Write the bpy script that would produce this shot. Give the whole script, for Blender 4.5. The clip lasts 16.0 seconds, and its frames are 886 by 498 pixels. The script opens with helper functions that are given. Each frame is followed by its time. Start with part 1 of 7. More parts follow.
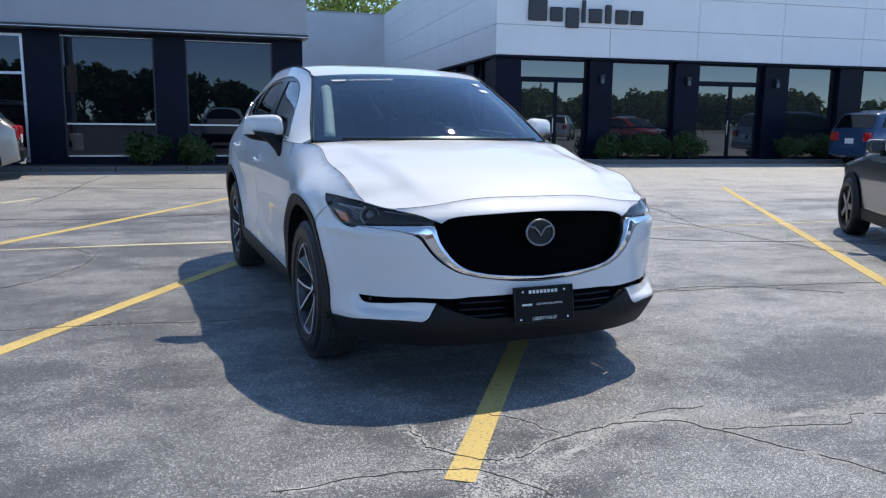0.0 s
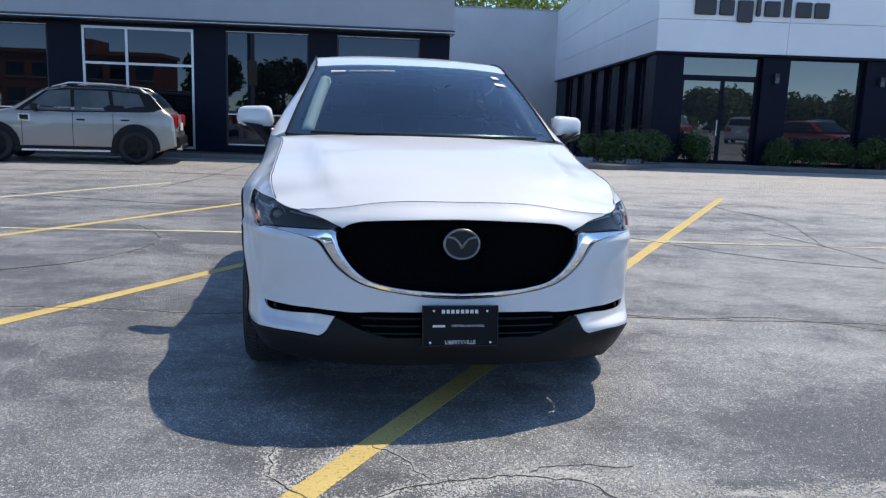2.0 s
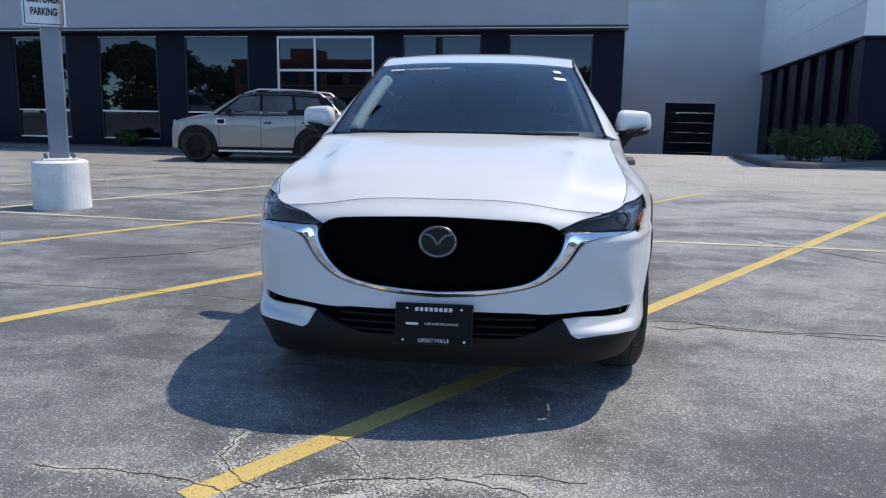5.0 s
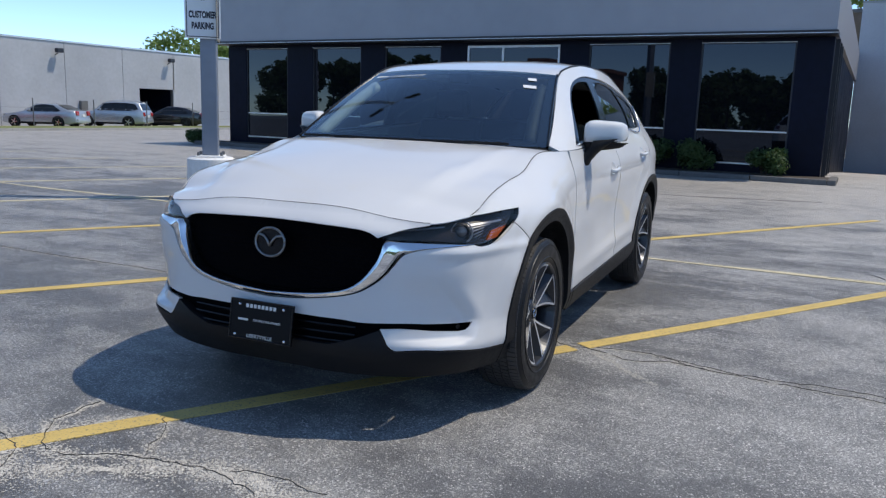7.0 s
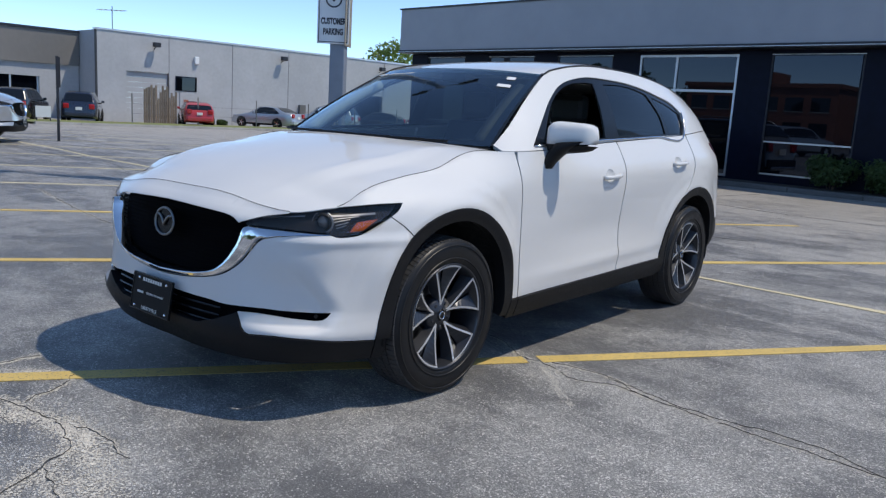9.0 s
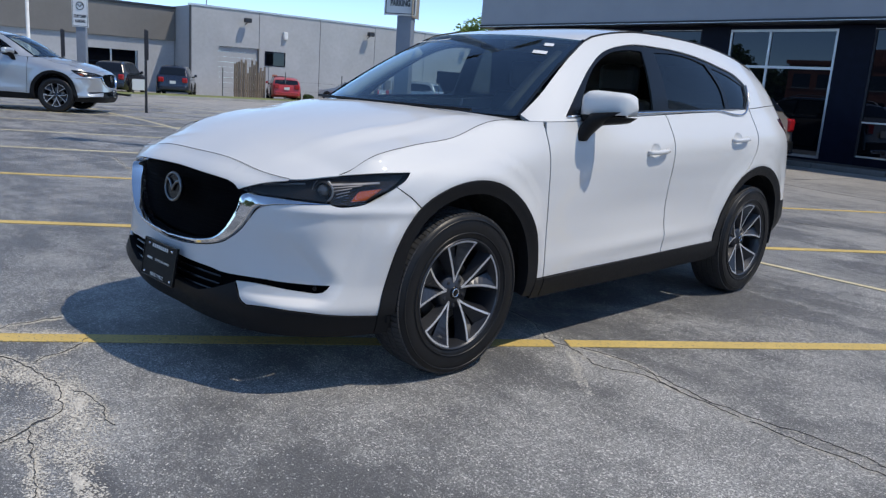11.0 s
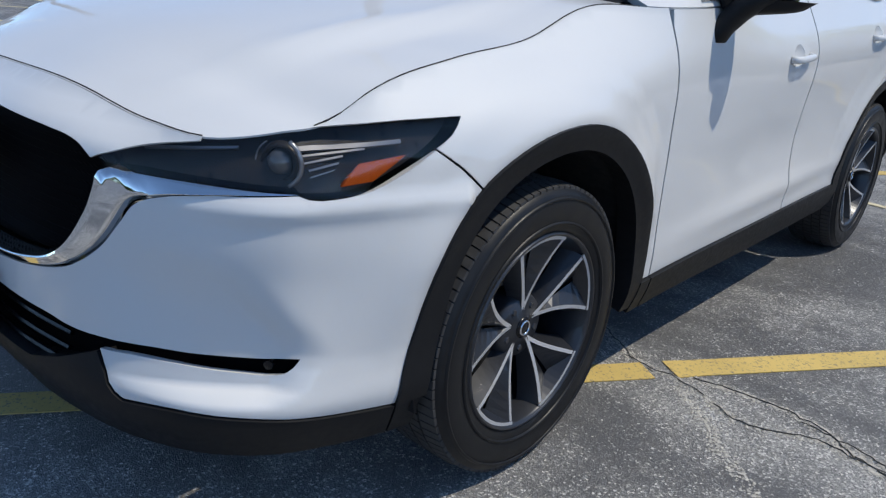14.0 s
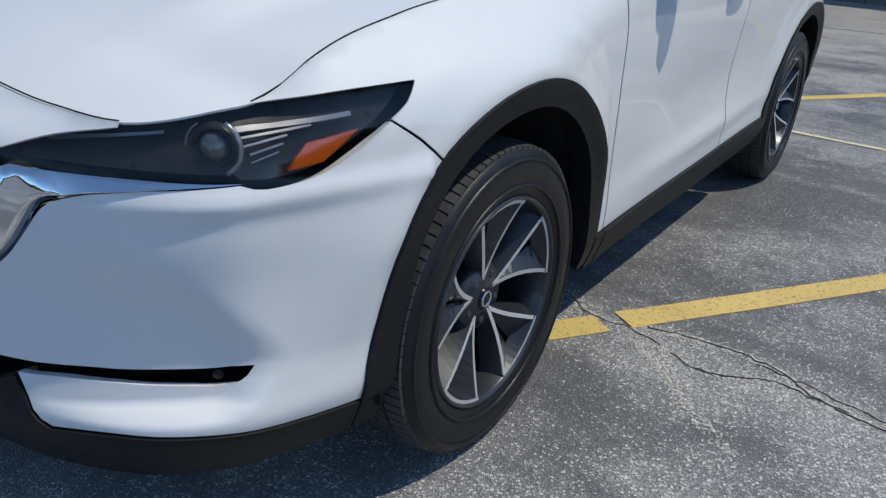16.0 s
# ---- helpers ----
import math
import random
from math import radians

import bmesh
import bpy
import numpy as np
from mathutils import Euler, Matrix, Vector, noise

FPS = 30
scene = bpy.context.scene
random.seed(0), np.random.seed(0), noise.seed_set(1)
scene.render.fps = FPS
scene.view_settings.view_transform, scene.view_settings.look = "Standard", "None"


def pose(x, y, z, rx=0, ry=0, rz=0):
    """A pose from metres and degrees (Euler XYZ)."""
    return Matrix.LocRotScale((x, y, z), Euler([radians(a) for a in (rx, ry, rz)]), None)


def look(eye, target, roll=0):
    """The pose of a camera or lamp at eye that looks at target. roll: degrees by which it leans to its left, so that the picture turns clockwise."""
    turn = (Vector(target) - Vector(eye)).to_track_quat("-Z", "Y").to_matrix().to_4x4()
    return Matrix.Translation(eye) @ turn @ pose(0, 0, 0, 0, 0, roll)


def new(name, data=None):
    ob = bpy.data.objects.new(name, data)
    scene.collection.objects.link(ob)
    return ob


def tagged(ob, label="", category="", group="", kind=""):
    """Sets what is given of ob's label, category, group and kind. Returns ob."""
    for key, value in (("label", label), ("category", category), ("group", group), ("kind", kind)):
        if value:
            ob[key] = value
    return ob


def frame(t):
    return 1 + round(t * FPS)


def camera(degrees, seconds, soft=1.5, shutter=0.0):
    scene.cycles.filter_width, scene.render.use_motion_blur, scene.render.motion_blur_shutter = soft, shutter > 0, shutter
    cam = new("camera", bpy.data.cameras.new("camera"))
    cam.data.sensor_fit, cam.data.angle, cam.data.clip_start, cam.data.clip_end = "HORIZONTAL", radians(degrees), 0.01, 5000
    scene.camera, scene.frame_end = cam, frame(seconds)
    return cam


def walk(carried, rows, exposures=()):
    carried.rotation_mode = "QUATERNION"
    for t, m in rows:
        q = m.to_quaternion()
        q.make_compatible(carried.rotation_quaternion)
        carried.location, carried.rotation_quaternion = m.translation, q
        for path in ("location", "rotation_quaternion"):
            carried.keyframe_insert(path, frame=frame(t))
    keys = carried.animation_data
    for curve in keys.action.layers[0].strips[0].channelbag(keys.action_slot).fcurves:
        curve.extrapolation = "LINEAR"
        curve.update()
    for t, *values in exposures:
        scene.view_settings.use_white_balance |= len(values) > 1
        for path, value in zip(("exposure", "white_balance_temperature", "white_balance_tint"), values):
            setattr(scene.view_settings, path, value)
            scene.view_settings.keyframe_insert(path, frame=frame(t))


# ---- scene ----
cam = camera(59.6, 16.0, 1.3)
METRES, EYE, TILT, LEAN, TURN = 7.55, 1.244, -1.09, -0.34, -17.7
ROWS = [
    (0.0, 0.0, 0.0, 0.0, 0.05, -8.35, -0.36),
    (0.5, 0.0393, 0.0263, 0.0021, 3.84, -8.56, -0.86),
    (1.0, 0.0816, 0.0419, 0.0023, 7.38, -8.69, -1.43),
    (1.5, 0.114, 0.0551, 0.0009, 10.67, -8.77, -1.83),
    (2.0, 0.1439, 0.0696, 0.0019, 13.74, -8.78, -1.91),
    (2.5, 0.1721, 0.0716, 0.0033, 16.37, -8.7, -1.66),
    (3.0, 0.1841, 0.0725, 0.0047, 18.33, -8.49, -1.28),
    (3.5, 0.1882, 0.0728, 0.0036, 20.0, -8.53, -0.94),
    (4.0, 0.1994, 0.0752, 0.003, 21.95, -8.79, -0.74),
    (6.5, 0.378, 0.2201, 0.004, 42.21, -9.28, -2.11),
    (7.0, 0.4199, 0.2483, 0.0076, 46.4, -9.06, -2.35),
    (7.5, 0.4484, 0.2861, 0.0051, 50.45, -8.89, -2.5),
    (8.0, 0.4804, 0.3192, 0.0068, 54.36, -8.84, -2.83),
    (8.5, 0.5097, 0.3536, 0.0093, 58.32, -8.95, -3.4),
    (9.0, 0.5205, 0.3974, 0.008, 62.01, -9.14, -4.17),
    (11.5, 0.5147, 0.4506, 0.003, 68.74, -11.65, -4.64),
    (12.0, 0.4714, 0.4526, 0.0008, 67.7, -12.56, -4.34),
    (12.5, 0.4237, 0.4646, 0.0009, 66.6, -13.57, -4.16),
    (13.0, 0.3822, 0.4693, -0.0028, 65.69, -14.96, -4.42),
    (13.5, 0.3424, 0.4779, -0.0047, 65.01, -16.94, -4.91),
    (14.0, 0.3075, 0.4892, -0.0052, 64.25, -18.96, -5.29),
    (14.5, 0.2889, 0.4864, -0.0043, 63.33, -20.91, -5.53),
    (15.0, 0.2862, 0.483, -0.0041, 61.99, -22.16, -5.21),
    (15.5, 0.2863, 0.4828, -0.0035, 59.78, -22.85, -4.6),
    (16.0, 0.2842, 0.4893, -0.0034, 57.15, -22.88, -3.93),
]
walk(cam, [(t, pose(0, 0, EYE, TILT, LEAN, TURN) @ pose(METRES * x, METRES * y, METRES * z, 90 + pitch, roll, yaw)) for t, x, y, z, yaw, pitch, roll in ROWS],
     exposures=[(0.0, 0.66, 7550, 9), (4.0, 0.61, 7550, 9), (7.0, 0.25, 7450, 9), (11.0, 0.19, 7450, 9), (16.0, 0.21, 7300, 6)])

# ---- world and sun ----
SUN_AZ, SUN_EL = math.atan2(0.80, 0.60), radians(61)
world = bpy.data.worlds.new("sky")
scene.world = world
world.use_nodes = True
wn = world.node_tree
sky = wn.nodes.new("ShaderNodeTexSky")
sky.sky_type, sky.sun_disc = "NISHITA", False
sky.sun_elevation, sky.sun_rotation = SUN_EL, SUN_AZ
sky.air_density, sky.dust_density, sky.ozone_density = 0.6, 0.0, 1.6
sky.altitude = 1500
blue = wn.nodes.new("ShaderNodeVectorMath")
blue.operation = "MULTIPLY"
blue.inputs[1].default_value = (0.75, 0.895, 1.0)
wn.links.new(sky.outputs[0], blue.inputs[0])
wn.links.new(blue.outputs[0], wn.nodes["Background"].inputs[0])
wn.nodes["Background"].inputs[1].default_value = 0.24
sun = new("sun", bpy.data.lights.new("sun", "SUN"))
sun.data.energy, sun.data.angle, sun.data.color = 2.75, radians(0.6), (1.0, 0.98, 0.95)
to_sun = Vector((math.sin(SUN_AZ) * math.cos(SUN_EL), math.cos(SUN_AZ) * math.cos(SUN_EL), math.sin(SUN_EL)))
sun.matrix_world = look(to_sun * 60, (0, 0, 0))
scene.view_settings.exposure = 0.0


# ---- materials ----
def mat(name, color, rough=0.5, metal=0.0, spread=0.0, scale=20.0, bump=0.0, bump_scale=None, coat=0.0, ior=1.5,
        stain=0.0, stain_scale=1.2, coat_rough=0.03, random_spread=0.0, bump_distance=0.004):
    """A principled material with grain and stains at two scales, in metres."""
    m = bpy.data.materials.new(name)
    m.use_nodes = True
    n, link = m.node_tree.nodes, m.node_tree.links.new
    p = n["Principled BSDF"]
    p.inputs["Base Color"].default_value = (*color, 1)
    p.inputs["Roughness"].default_value = rough
    p.inputs["Metallic"].default_value = metal
    p.inputs["IOR"].default_value = ior
    p.inputs["Coat Weight"].default_value = coat
    p.inputs["Coat Roughness"].default_value = coat_rough
    tc = n.new("ShaderNodeTexCoord")
    value = None

    def add(socket, amount):
        nonlocal value
        r = n.new("ShaderNodeMapRange")
        r.inputs["From Min"].default_value, r.inputs["From Max"].default_value = 0.25, 0.75
        r.inputs["To Min"].default_value, r.inputs["To Max"].default_value = 1 - amount, 1 + amount
        link(socket, r.inputs["Value"])
        if value is None:
            value = r.outputs[0]
        else:
            k = n.new("ShaderNodeMath")
            k.operation = "MULTIPLY"
            link(value, k.inputs[0]), link(r.outputs[0], k.inputs[1])
            value = k.outputs[0]

    def noise_at(s, detail=5.0):
        t = n.new("ShaderNodeTexNoise")
        t.inputs["Scale"].default_value, t.inputs["Detail"].default_value = s, detail
        link(tc.outputs["Object"], t.inputs["Vector"])
        return t.outputs[0]

    if spread:
        add(noise_at(scale), spread)
    if stain:
        add(noise_at(stain_scale, 7.0), stain)
    if random_spread:
        info = n.new("ShaderNodeObjectInfo")
        add(info.outputs["Random"], random_spread)
    if value is not None:
        mix = n.new("ShaderNodeVectorMath")
        mix.operation = "SCALE"
        mix.inputs[0].default_value = color
        link(value, mix.inputs["Scale"])
        link(mix.outputs[0], p.inputs["Base Color"])
        rr = n.new("ShaderNodeMath")
        rr.operation, rr.use_clamp = "MULTIPLY", True
        rr.inputs[1].default_value = rough
        link(value, rr.inputs[0])
        link(rr.outputs[0], p.inputs["Roughness"])
    if bump:
        b = n.new("ShaderNodeBump")
        b.inputs["Strength"].default_value, b.inputs["Distance"].default_value = bump, bump_distance
        link(noise_at(bump_scale or scale, 3.0), b.inputs["Height"])
        link(b.outputs[0], p.inputs["Normal"])
    return m


def ramp_mix(m, factor, low, high, c0, c1):
    """Colours c0 to c1 as the factor goes from low to high."""
    n, link = m.node_tree.nodes, m.node_tree.links.new
    r = n.new("ShaderNodeMapRange")
    r.inputs["From Min"].default_value, r.inputs["From Max"].default_value = low, high
    link(factor, r.inputs["Value"])
    x = n.new("ShaderNodeMix")
    x.data_type = "RGBA"
    link(r.outputs[0], x.inputs["Factor"])
    for c, k in ((c0, 6), (c1, 7)):
        if isinstance(c, tuple):
            x.inputs[k].default_value = (*c, 1)
        else:
            link(c, x.inputs[k])
    return x.outputs[2]


def ground_noise(m, scale, detail=4.0, rough=0.55, stretch=(1, 1, 1), distortion=0.0):
    n, link = m.node_tree.nodes, m.node_tree.links.new
    tc, mp, t = n.new("ShaderNodeTexCoord"), n.new("ShaderNodeMapping"), n.new("ShaderNodeTexNoise")
    mp.inputs["Scale"].default_value = stretch
    t.inputs["Scale"].default_value, t.inputs["Detail"].default_value, t.inputs["Roughness"].default_value = scale, detail, rough
    t.inputs["Distortion"].default_value = distortion
    link(tc.outputs["Object"], mp.inputs["Vector"]), link(mp.outputs[0], t.inputs["Vector"])
    return t.outputs[0]


def asphalt_material():
    """Old asphalt: dark binder in which pale stones lie bare; the share of bare stones follows worn patches, sweeps and veins."""
    m = bpy.data.materials.new("asphalt")
    m.use_nodes = True
    n, link = m.node_tree.nodes, m.node_tree.links.new
    p = n["Principled BSDF"]
    tc = n.new("ShaderNodeTexCoord")

    def math_node(op, a, b=None, c=None, clamp=False):
        k = n.new("ShaderNodeMath")
        k.operation, k.use_clamp = op, clamp
        for i, v in enumerate((a, b, c)):
            if v is None:
                continue
            if isinstance(v, (int, float)):
                k.inputs[i].default_value = v
            else:
                link(v, k.inputs[i])
        return k.outputs[0]

    def ranged(v, a, b, lo, hi):
        r = n.new("ShaderNodeMapRange")
        for key, x in (("From Min", a), ("From Max", b), ("To Min", lo), ("To Max", hi)):
            r.inputs[key].default_value = x
        link(v, r.inputs["Value"])
        return r.outputs[0]

    def stones_at(scale):
        v = n.new("ShaderNodeTexVoronoi")
        v.inputs["Scale"].default_value = scale
        link(tc.outputs["Object"], v.inputs["Vector"])
        sep = n.new("ShaderNodeSeparateColor")
        link(v.outputs["Color"], sep.inputs[0])
        return sep.outputs[0], sep.outputs[1], v.outputs["Distance"]

    coarse, tone, dist = stones_at(185)
    fine, tone2, dist2 = stones_at(380)
    broad = ground_noise(m, 0.30, 4.0, 0.55, (1.0, 1.8, 1.0))
    patch = ground_noise(m, 2.6, 12.0, 0.74)
    blotch = ground_noise(m, 0.75, 9.0, 0.68, (1.0, 1.5, 1.0))
    streak = ground_noise(m, 1.1, 10.0, 0.70, (0.35, 2.2, 1.0))
    wear = math_node("MULTIPLY_ADD", blotch, 0.42, math_node("MULTIPLY_ADD", patch, 0.34, math_node("MULTIPLY", streak, 0.24)))
    wear = math_node("ADD", wear, ranged(broad, 0.36, 0.64, -0.035, 0.035))
    # past the sealed stalls, towards +x, barer asphalt, its paleness partly painted sun glare
    place = n.new("ShaderNodeSeparateXYZ")
    link(tc.outputs["Object"], place.inputs[0])
    glare_side = ranged(math_node("MULTIPLY_ADD", math_node("SUBTRACT", blotch, 0.5), 6.0, place.outputs[0]), 0.6, 3.6, 0.0, 1.0)
    lane = ranged(math_node("MULTIPLY_ADD", math_node("SUBTRACT", blotch, 0.5), 14.0, place.outputs[1]), 9.5, 15.0, 0.0, 1.0)
    wear = math_node("MULTIPLY_ADD", glare_side, 0.022, wear)
    pale = math_node("MULTIPLY_ADD", glare_side, 0.36, 1.06)
    wear = math_node("MULTIPLY_ADD", lane, 0.05, wear)
    share = ranged(wear, 0.465, 0.600, 0.04, 0.46)
    bare = ranged(math_node("ADD", coarse, share), 0.985, 1.02, 0.0, 1.0)
    bare2 = ranged(math_node("MULTIPLY_ADD", share, 0.75, fine), 0.93, 0.98, 0.0, 1.0)
    binder = ramp_mix(m, wear, 0.445, 0.575, (0.128, 0.129, 0.133), (0.300, 0.296, 0.286))
    binder = ramp_mix(m, tone2, 0.0, 1.0, (0.098, 0.099, 0.102), binder)
    binder = ramp_mix(m, fine, 0.0, 0.07, (0.050, 0.050, 0.052), binder)
    stone = ramp_mix(m, tone, 0.0, 1.0, (0.24, 0.236, 0.23), (0.66, 0.645, 0.62))
    col = ramp_mix(m, bare2, 0.0, 1.0, binder, (0.33, 0.324, 0.313))
    col = ramp_mix(m, bare, 0.0, 1.0, col, stone)
    dusty = math_node("MULTIPLY", lane, ranged(patch, 0.30, 0.60, 0.20, 0.75))
    col = ramp_mix(m, dusty, 0.0, 1.0, col, (0.400, 0.366, 0.325))
    spots = ground_noise(m, 1.9, 5.0, 0.6)
    col = ramp_mix(m, spots, 0.68, 0.80, col, (0.06, 0.06, 0.062))
    tinted = n.new("ShaderNodeVectorMath")
    tinted.operation = "SCALE"
    link(col, tinted.inputs[0]), link(pale, tinted.inputs["Scale"])
    link(tinted.outputs[0], p.inputs["Base Color"])
    p.inputs["Roughness"].default_value, p.inputs["IOR"].default_value = 0.46, 1.50
    b = n.new("ShaderNodeBump")
    b.inputs["Strength"].default_value, b.inputs["Distance"].default_value = 0.85, 0.0055
    link(math_node("ADD", dist, dist2), b.inputs["Height"])
    link(b.outputs[0], p.inputs["Normal"])
    return m


def worn_paint(name, color, under=(0.1, 0.1, 0.1), keep=0.5):
    m = bpy.data.materials.new(name)
    m.use_nodes = True
    p = m.node_tree.nodes["Principled BSDF"]
    tint = ramp_mix(m, ground_noise(m, 3.0, 6.0), 0.3, 0.7, tuple(c * 0.80 for c in color), color)
    col = ramp_mix(m, ground_noise(m, 85.0, 6.0, 0.70), keep - 0.07, keep + 0.03, under, tint)
    m.node_tree.links.new(col, p.inputs["Base Color"])
    p.inputs["Roughness"].default_value = 0.75
    return m


def foliage_material(name, c0, c1):
    m = bpy.data.materials.new(name)
    m.use_nodes = True
    n, link = m.node_tree.nodes, m.node_tree.links.new
    p = n["Principled BSDF"]
    g = n.new("ShaderNodeNewGeometry")
    link(ramp_mix(m, g.outputs["Random Per Island"], 0.0, 1.0, c0, c1), p.inputs["Base Color"])
    p.inputs["Roughness"].default_value = 0.6
    p.inputs["Subsurface Weight"].default_value = 0.0
    tr = n.new("ShaderNodeBsdfTranslucent")
    tr.inputs[0].default_value = (*[min(1, v * 1.6) for v in c1], 1)
    mx = n.new("ShaderNodeMixShader")
    mx.inputs[0].default_value = 0.3
    link(p.outputs[0], mx.inputs[1]), link(tr.outputs[0], mx.inputs[2])
    link(mx.outputs[0], n["Material Output"].inputs[0])
    return m


ASPHALT = asphalt_material()
YELLOW = worn_paint("yellow_line_paint", (0.66, 0.475, 0.155), (0.22, 0.19, 0.12), 0.43)
PALE_YELLOW = worn_paint("faded_line_paint", (0.66, 0.58, 0.38), (0.18, 0.176, 0.168), 0.42)
CRACK = mat("crack_filler", (0.065, 0.064, 0.061), 0.9, spread=0.4, scale=40)
BARE_STONE = mat("bare_pale_stone", (0.52, 0.495, 0.45), 0.8, random_spread=0.0, spread=0.35, scale=70)
CONCRETE = mat("concrete", (0.36, 0.355, 0.34), 0.85, spread=0.15, scale=30, stain=0.25, stain_scale=1.5, bump=0.3, bump_scale=60)
KERB = mat("kerb_concrete", (0.125, 0.123, 0.12), 0.85, spread=0.2, scale=22, stain=0.3, stain_scale=1.0, bump=0.3, bump_scale=60)
NAVY = mat("navy_black_paint", (0.005, 0.0075, 0.019), 0.40, ior=1.2, spread=0.2, scale=6, stain=0.2, stain_scale=0.8)
FASCIA = mat("grey_metal_panel", (0.31, 0.325, 0.36), 0.45, metal=0.15, spread=0.03, scale=2, stain=0.06, stain_scale=0.5)
WHITE_PANEL = mat("white_metal_panel", (0.71, 0.73, 0.76), 0.38, spread=0.02, scale=2, stain=0.05, stain_scale=0.4)
GREY_WALL = mat("grey_render_wall", (0.50, 0.515, 0.55), 0.8, spread=0.05, scale=12, stain=0.1, stain_scale=0.6, bump=0.15, bump_scale=40)
ALU = mat("bare_aluminium", (0.62, 0.63, 0.65), 0.38, metal=0.75, spread=0.05, scale=20)
DARK_METAL = mat("dark_trim_metal", (0.03, 0.033, 0.042), 0.4, metal=0.3, spread=0.1, scale=10)
PANE = mat("tinted_window_glass", (0.003, 0.004, 0.006), 0.012, ior=1.55, bump=0.012, bump_scale=0.7, bump_distance=0.02)
CLEAR_PANE = mat("shopfront_glass", (0.02, 0.024, 0.025), 0.012, ior=1.95, bump=0.010, bump_scale=0.6, bump_distance=0.02)
for glazing in (PANE,):
    glazing.node_tree.nodes["Principled BSDF"].inputs["Specular Tint"].default_value = (0.66, 0.76, 0.95, 1)
WAREHOUSE = mat("pale_painted_block", (0.40, 0.41, 0.43), 0.85, spread=0.06, scale=5, stain=0.12, stain_scale=0.35, bump=0.25, bump_scale=9)
TAUPE = mat("taupe_metal_cladding", (0.175, 0.165, 0.155), 0.6, spread=0.05, scale=4, stain=0.1, stain_scale=0.4)
BRICK_WALL = mat("red_brick_far", (0.30, 0.12, 0.08), 0.85, spread=0.25, scale=5, stain=0.2, stain_scale=0.5)
POST_GREY = mat("blue_grey_post_paint", (0.20, 0.23, 0.28), 0.5, spread=0.06, scale=8, stain=0.15, stain_scale=1.2)
WHITE_PAINT = mat("white_masonry_paint", (0.74, 0.74, 0.73), 0.75, spread=0.06, scale=25, stain=0.14, stain_scale=4, bump=0.4, bump_scale=50)
SIGN_WHITE = mat("sign_face_white", (0.74, 0.75, 0.76), 0.4, stain=0.05, stain_scale=3)
SIGN_BACK = mat("sign_back_tan", (0.30, 0.27, 0.22), 0.6, spread=0.1, scale=10)
INK = mat("dark_sign_ink", (0.012, 0.015, 0.028), 0.45, spread=0.1, scale=30)
LETTER_GREY = mat("charcoal_letter_paint", (0.028, 0.030, 0.036), 0.45, spread=0.08, scale=8)
BARK = mat("bark", (0.10, 0.075, 0.055), 0.9, spread=0.35, scale=14, bump=0.8, bump_scale=18)
LEAF = foliage_material("tree_leaves", (0.10, 0.17, 0.042), (0.19, 0.265, 0.075))
DARK_LEAF = foliage_material("dense_dark_leaves", (0.045, 0.085, 0.028), (0.10, 0.15, 0.05))
SHRUB = foliage_material("shrub_leaves", (0.025, 0.055, 0.016), (0.06, 0.11, 0.030))
GRASS = mat("dry_verge_grass", (0.17, 0.19, 0.07), 0.95, spread=0.35, scale=9, stain=0.35, stain_scale=0.6, bump=0.9, bump_scale=60)
SOIL = mat("bed_soil", (0.06, 0.045, 0.035), 0.95, spread=0.3, scale=15, bump=0.8, bump_scale=30)
WOOD_GREY = mat("weathered_fence_wood", (0.15, 0.12, 0.095), 0.9, spread=0.3, scale=9, random_spread=0.3)


# ---- building helpers ----
def part(name, bm, material, parent=None, label="", smooth=False, bevel=0.0):
    """One bmesh (or mesh) as one mesh object under a thing or a part."""
    if isinstance(bm, bpy.types.Mesh):
        me = bm
    else:
        me = bpy.data.meshes.new(name)
        bm.to_mesh(me)
        bm.free()
    for m in material if isinstance(material, (list, tuple)) else [material]:
        if not me.materials or isinstance(material, (list, tuple)):
            me.materials.append(m)
    if smooth:
        for f in me.polygons:
            f.use_smooth = True
    ob = new(name, me)
    if parent:
        ob.parent = parent
    if bevel:
        b = ob.modifiers.new("bevel", "BEVEL")
        b.width, b.segments, b.limit_method = bevel, 2, "ANGLE"
    if label:
        tagged(ob, label)
    return ob


def thing(name, label, category, m=None, group="", kind=""):
    ob = new(name)
    ob.empty_display_size = 0.2
    if m is not None:
        ob.matrix_world = m
    return tagged(ob, label, category, group, kind)


def box(*spans, bm=None):
    """Boxes from (x0, x1, y0, y1, z0, z1)."""
    bm = bm or bmesh.new()
    for x0, x1, y0, y1, z0, z1 in spans:
        bmesh.ops.create_cube(bm, size=1, matrix=Matrix.LocRotScale(
            ((x0 + x1) / 2, (y0 + y1) / 2, (z0 + z1) / 2), None, (abs(x1 - x0), abs(y1 - y0), abs(z1 - z0))))
    return bm


